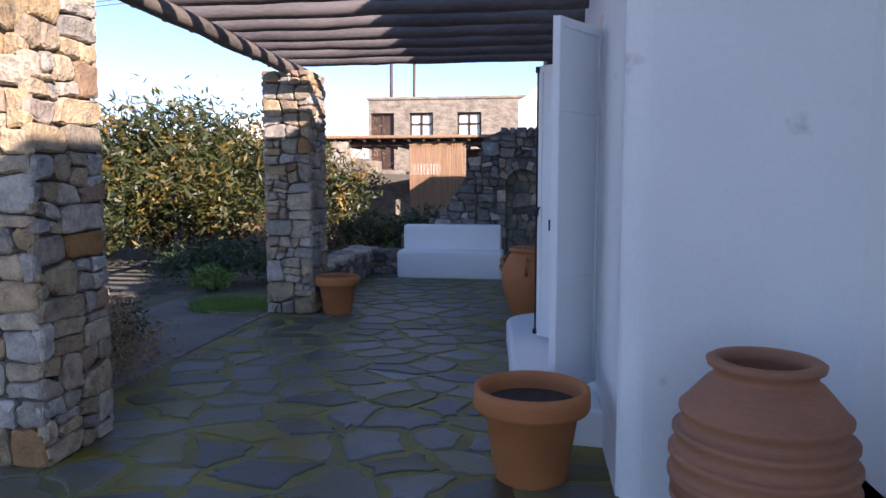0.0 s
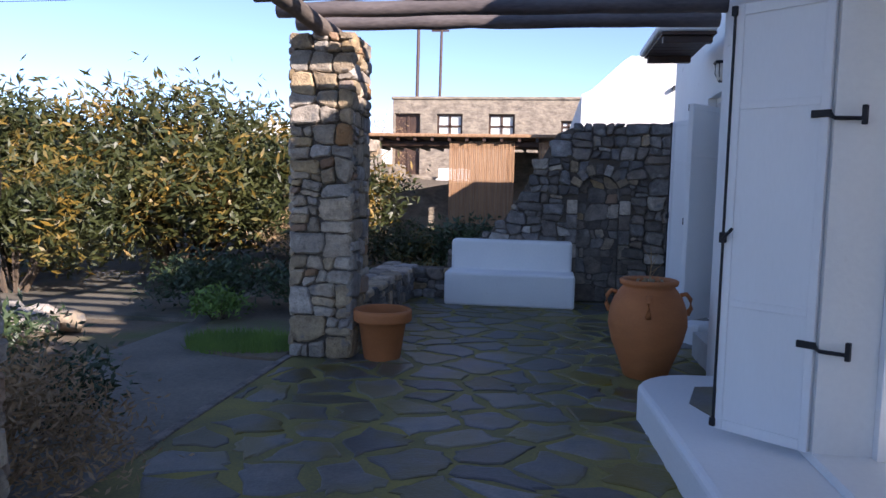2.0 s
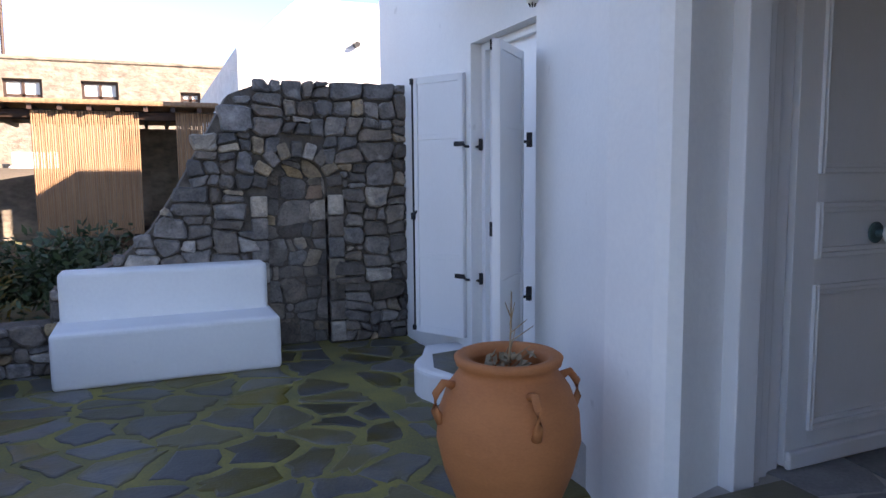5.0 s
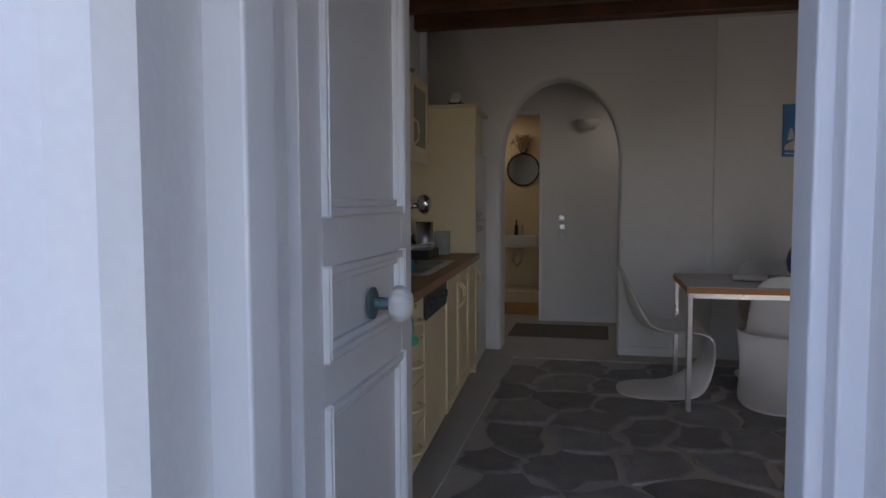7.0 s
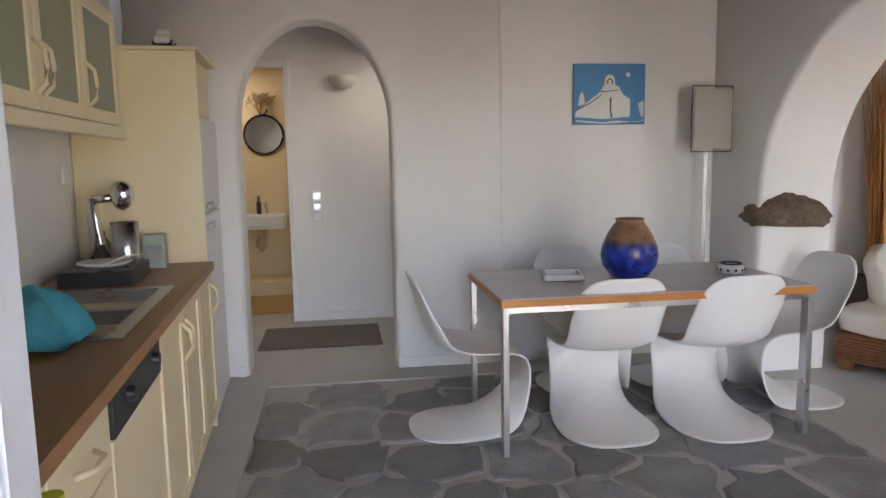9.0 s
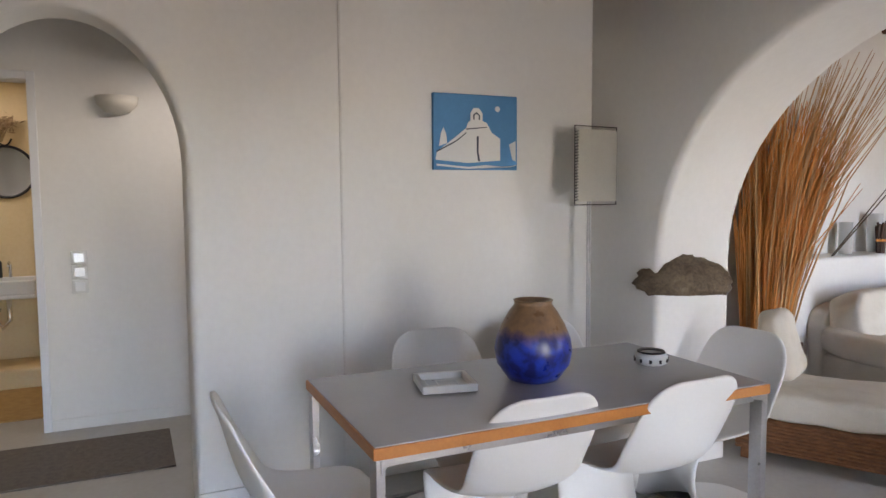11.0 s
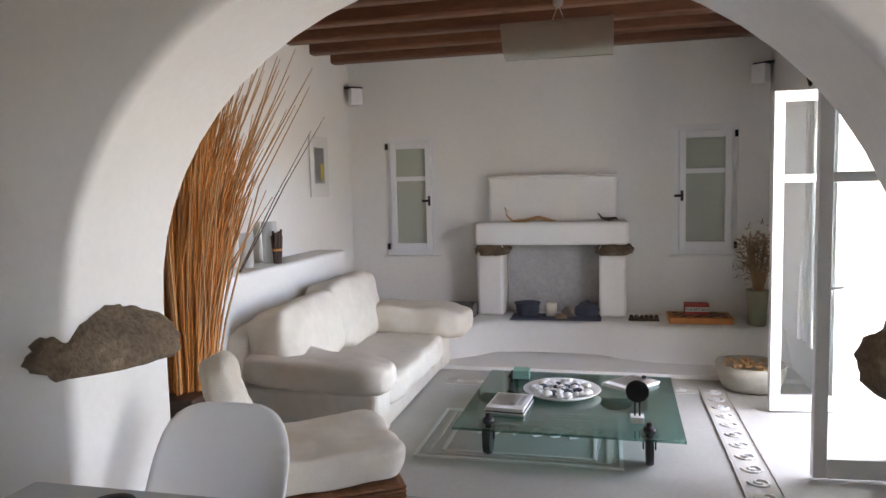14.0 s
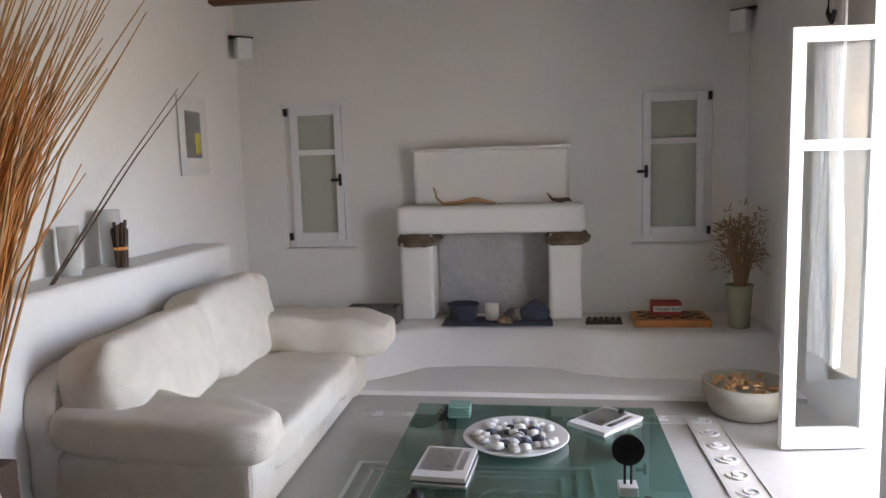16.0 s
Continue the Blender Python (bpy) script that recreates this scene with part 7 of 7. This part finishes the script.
for k in range(34):
    a, r = rng.random() * 6.28, 0.17 * math.sqrt(rng.random())
    d = Vector((rng.gauss(0, 1), rng.gauss(0, 1), rng.gauss(0, 0.3))).normalized() * 0.022
    c = Vector((r * math.cos(a), r * math.sin(a), 0.16 + 0.03 * rng.random()))
    part("cork", rod(B(), c - d, c + d, 0.011, n=8), PALE_TWIG, t)


def wall_window(name, x0, x1, z0, z1, hinge_right, label):
    t = thing(name, (x0, 0.24, z0), label, "window", "", 0, "structure")
    w, h = x1 - x0, z1 - z0
    part("window_frame", boxes((0, 0, 0, 0.05, 0.06, h), (w - 0.05, 0, 0, w, 0.06, h), (0.05, 0, 0, w - 0.05, 0.06, 0.05), (0.05, 0, h - 0.05, w - 0.05, 0.06, h), bevel=0.003), WHITE_PAINT, t)
    d = part("casement", boxes((0.052, 0.02, 0.052, 0.11, 0.085, h - 0.052), (w - 0.11, 0.02, 0.052, w - 0.052, 0.085, h - 0.052), (0.11, 0.02, 0.052, w - 0.11, 0.085, 0.12), (0.11, 0.02, h - 0.12, w - 0.11, 0.085, h - 0.052), (0.11, 0.02, h * 0.63, w - 0.11, 0.08, h * 0.63 + 0.045), bevel=0.004), WHITE_PAINT, t)
    part("pane", box(B(), 0.10, 0.045, 0.11, w - 0.10, 0.05, h * 0.635), SHUT_GLASS, d)
    part("pane", box(B(), 0.10, 0.045, h * 0.66, w - 0.10, 0.05, h - 0.11), SHUT_GLASS, d)
    xh = w - 0.075 if not hinge_right else 0.075
    part("handle", boxes((xh - 0.012, 0.085, h * 0.42, xh + 0.012, 0.095, h * 0.5), (xh - 0.012, 0.095, h * 0.45, xh + 0.07, 0.11, h * 0.47), bevel=0.003), IRON, d)
    xo = 0.012 if not hinge_right else w - 0.022
    part("hinge", boxes((xo - 0.008, 0.06, 0.06, xo + 0.018, 0.085, 0.12), (xo - 0.008, 0.06, h - 0.12, xo + 0.018, 0.085, h - 0.06), bevel=0.003), IRON, t)
    part("window_sill", box(B(), -0.03, 0.0, -0.02, w + 0.03, 0.10, 0.0, 0.005), WHITE_IN, t)


wall_window("window_1", 5.53, 6.055, 1.045, 2.22, True, "small white casement window with closed shutter behind")
wall_window("window_2", 2.757, 3.31, 1.045, 2.22, False, "small white casement window with closed shutter behind")
solid("window_shutter", boxes((2.73, 0.10, 1.02, 3.34, 0.14, 2.25), (5.50, 0.10, 1.02, 6.09, 0.14, 2.25)), WHITE_PAINT, "closed white outer shutters", "shutter", "structure")
for x, y, rz in ((6.31, 0.42, 40), (2.60, 0.42, -40)):
    t = thing("wall_speaker", (x, y, 2.64), "small pale loudspeaker on a wall bracket", "speaker", "corner speakers", rz)
    part("cabinet", box(B(), -0.06, -0.04, -0.10, 0.06, 0.06, 0.06, 0.01), WHITE_PAINT, t)
    part("bracket", boxes((-0.09, -0.1, 0.07, 0.09, -0.02, 0.085), (-0.012, -0.1, 0.0, 0.012, -0.04, 0.07)), IRON, t)
t = thing("framed_print", (6.415, 1.13, 1.925), "small frameless print under glass on the wall", "picture")
part("backing", box(B(), -0.012, -0.20, -0.27, 0, 0.20, 0.27, 0.002), PIC_WHITE, t)
part("print", box(B(), -0.014, -0.10, -0.15, -0.012, 0.12, 0.17), STEEL, t, "grey ink print")
part("print_accent", boxes((-0.0155, -0.08, -0.12, -0.014, -0.01, 0.02)), mat("yellow_print", (0.6, 0.5, 0.1)), t)
# two pale cylinders stand in for bright, lit niches in the wall
PALE_NICHE = glass("pale_niche", (0.86, 0.87, 0.85), 0.1, 0.6)
solid("niche_cylinder", lathe(B(), [(0.05, 0), (0.055, 0.3), (0.05, 0.3), (0.045, 0.01), (0.003, 0.008)], 28, (6.31, 2.32, 1.19)), PALE_NICHE, "pale cylinder standing in for a lit wall niche", "vase", smooth=True)
solid("niche_cylinder", lathe(B(), [(0.045, 0), (0.05, 0.24), (0.045, 0.24), (0.04, 0.01), (0.003, 0.008)], 28, (6.31, 2.66, 1.19)), PALE_NICHE, "short pale cylinder standing in for a lit wall niche", "vase", smooth=True)
t = thing("stick_bundle", (6.22, 2.38, 1.19), "tied bundle of cinnamon-brown sticks on the ledge", "sticks")
for k in range(9):
    a = k * 0.7
    part("stick", rod(B(), (0.022 * math.cos(a), 0.022 * math.sin(a), 0), (0.035 * math.cos(a + 0.4), 0.035 * math.sin(a + 0.4), 0.20 + 0.012 * (k % 5)), 0.009, n=6), DARK_WOOD, t)
part("tie", lathe(B(), [(0.034, 0.09), (0.037, 0.1), (0.034, 0.11)], 20, close=False), STRAW, t)
# hanging shade under the beams
t = thing("paper_pendant", (4.18, 2.55, 2.49), "curved translucent white sheet lamp hung on wires", "lamp")
bm = B()
rows = []
for i in range(13):
    a = -0.15 + 1.3 * i / 12
    rows.append([bm.verts.new((-0.33 + 0.66 * k, 0.22 * math.sin(a), 0.26 * (1 - math.cos(a)) * 1.2)) for k in range(2)])
for p, q in zip(rows, rows[1:]):
    bm.faces.new((p[0], p[1], q[1], q[0]))
bmesh.ops.solidify(bm, geom=list(bm.faces), thickness=0.005)
part("sheet", bm, glass("translucent_acrylic", (0.92, 0.96, 0.88), 0.3, 0.55), t, smooth=True)
bm = B()
for x in (-0.12, 0.12):
    rod(bm, (x, 0, 0.02), (0, 0, 0.32), 0.003, n=5)
part("wire", bm, STEEL, t)
part("bulb_holder", lathe(B(), [(0.004, 0.30), (0.03, 0.32), (0.035, 0.36), (0.01, 0.40)], 18), STEEL, t)
# wrought curtain pole and gauze
t = thing("curtain_rod", (2.60, 3.40, 2.42), "black wrought-iron curtain rod with a scroll end", "curtain rod")
part("bar", rod(B(), (0, -1.3, 0), (0, 0.05, 0), 0.012), IRON, t)
part("scroll", tube(B(), [(0, -1.3, 0), (0.0, -1.36, 0.06), (0.02, -1.42, 0.03), (0.02, -1.43, -0.06), (0.02, -1.38, -0.11), (0.02, -1.35, -0.06)], 0.012, 8), IRON, t, smooth=True)
def gauze(y0, y1, zb, seed):
    bm = B()
    n, k = 26, 12
    g = {}
    for i in range(n + 1):
        for j in range(k + 1):
            u, v = i / n, j / k
            yy = (y0 + y1) / 2 + (u - 0.5) * (y1 - y0) * (0.55 + 0.45 * v)
            g[i, j] = bm.verts.new((0.02 * math.sin(u * 30 + seed) * (0.4 + v) + 0.01 * math.sin(v * 9 + u * 5), yy, -(2.42 - zb) * v))
    for i in range(n):
        for j in range(k):
            bm.faces.new((g[i, j], g[i + 1, j], g[i + 1, j + 1], g[i, j + 1]))
    return bm


GAUZE = glass("white_gauze", (0.85, 0.85, 0.83), 0.5, 0.65)
ob = solid("gauze_curtain", gauze(-0.16, 0.16, 0.62, 2), GAUZE, "thin white gauze curtain by the terrace door", "curtain", smooth=True)
ob.matrix_world = pose(2.60, 2.03, 2.42)
solid("wall_socket", box(B(), 2.499, 3.36, 0.26, 2.512, 3.44, 0.34, 0.003), WHITE_PAINT, "white plastic wall socket by the terrace door", "socket")
solid("light_switch", box(B(), 2.499, 3.33, 1.04, 2.512, 3.41, 1.12, 0.003), WHITE_PAINT, "white light switch by the terrace door", "switch")
# balustrade and bright terrace outside the living room
solid("pavement_south", boxes((-6.0, -6.0, -0.1, 1.96, 1.7, 0.004)), PAVER, "slate terrace south of the house", "pavement", "structure")
# relief floor bands
def relief_band(x0, y0, x1, y1, along, label):
    t = thing("relief_band", (0, 0, FLOOR), label, "floor inlay")
    part("ground_strip", box(B(), x0, y0, 0.0, x1, y1, 0.004), RELIEF, t)
    edge = 0.018
    if along == "y":
        part("edge_line", boxes((x0, y0, 0.004, x0 + edge, y1, 0.010), (x1 - edge, y0, 0.004, x1, y1, 0.010)), SCREED, t)
    else:
        part("edge_line", boxes((x0, y0, 0.004, x1, y0 + edge, 0.010), (x0, y1 - edge, 0.004, x1, y1, 0.010)), SCREED, t)
    ln = (y1 - y0) if along == "y" else (x1 - x0)
    w = (x1 - x0) if along == "y" else (y1 - y0)
    n = max(1, int(ln / 0.17))
    for k in range(n):
        c = (k + 0.5) * ln / n
        cx, cy = ((x0 + x1) / 2, y0 + c) if along == "y" else (x0 + c, (y0 + y1) / 2)
        pts = []
        for s in range(15):
            a = s * 0.62
            r = w * 0.30 * (1 - s / 17)
            pts.append((cx + r * math.cos(a), cy + r * math.sin(a), 0.006))
        bm = tube(B(), pts, 0.008, 6)
        part("scroll", bm, PIC_WHITE, t)


relief_band(3.07, 1.80, 3.26, 4.02, "y", "pale floor band with raised scrolls")
relief_band(3.26, 3.86, 4.86, 4.02, "x", "pale floor band with raised scrolls near the arch")
relief_band(3.26, 1.80, 3.5, 1.93, "x", "short pale floor band with raised scrolls")
relief_band(4.72, 1.80, 5.10, 1.93, "x", "short pale floor band with raised scrolls by the sofa")
t = thing("floor_inlay", (4.38, 2.97, FLOOR), "pale square floor inlay with raised frames", "floor inlay")
for k, s in enumerate((0.57, 0.50, 0.43)):
    y0, y1 = -0.44 * s / 0.57, 0.40 * s / 0.57
    part("raised_frame", boxes((-s, y0, 0.0, -s + 0.02, y1, 0.009), (s - 0.02, y0, 0.0, s, y1, 0.009), (-s + 0.02, y0, 0.0, s - 0.02, y0 + 0.02, 0.009), (-s + 0.02, y1 - 0.02, 0.0, s - 0.02, y1, 0.009)), PIC_WHITE if k != 1 else RELIEF, t)
bm = B()
for q in (-1, 1):
    tube(bm, [(q * (0.05 + 0.30 * k / 20 + 0.06 * math.cos(k * 0.9)), -0.1 + 0.09 * math.sin(k * 0.9), 0.004) for k in range(21)], 0.008, 6)
part("scroll", bm, PIC_WHITE, t)

# ---- stones and pavers, piece by piece ----
pillar(-2.16, -1.63, 4.45, 5.0, 2.53, 100, 0.21, 0.14, "square rubble-stone pergola pillar with warm and grey stones")
pillar(-2.13, -1.62, 8.48, 9.0, 2.53, 200, 0.20, 0.135, "square rubble-stone pergola pillar beside a pot")
pavement = bpy.data.objects["pavement"]
lay("paver", cells(1.3, 2.6, 0.42, 0.34, 403, 0.85, 0.8), lambda u, v, o: (0.68 + u, 2.3 + v, 0.001 + o * 0.5), 0.03, 0.012, lambda k, c: PAVER, pavement, 43)
lay("paver", cells(2.72, 10.0, 0.37, 0.29, 401, 0.9, 0.9), lambda u, v, o: (-2.08 + u, 2.3 + v, 0.001 + o * 0.5), 0.036, 0.012, lambda k, c: PAVER, pavement, 41, 0.32)
lay("paver", cells(1.0, 4.0, 0.38, 0.32, 404, 0.85, 0.8), lambda u, v, o: (0.66 + u, 7.9 + v, 0.001 + o * 0.5), 0.03, 0.012, lambda k, c: PAVER, pavement, 44, 0.3)
floor_ob = bpy.data.objects["floor"]
lay("flagstone", cells(4.2, 2.84, 0.43, 0.36, 402, 0.9, 0.8), lambda u, v, o: (1.6 + u, 5.36 + v, FLOOR - 0.011 + o * 0.5), 0.023, 0.020, lambda k, c: PAVER_IN, floor_ob, 42, 0.3)
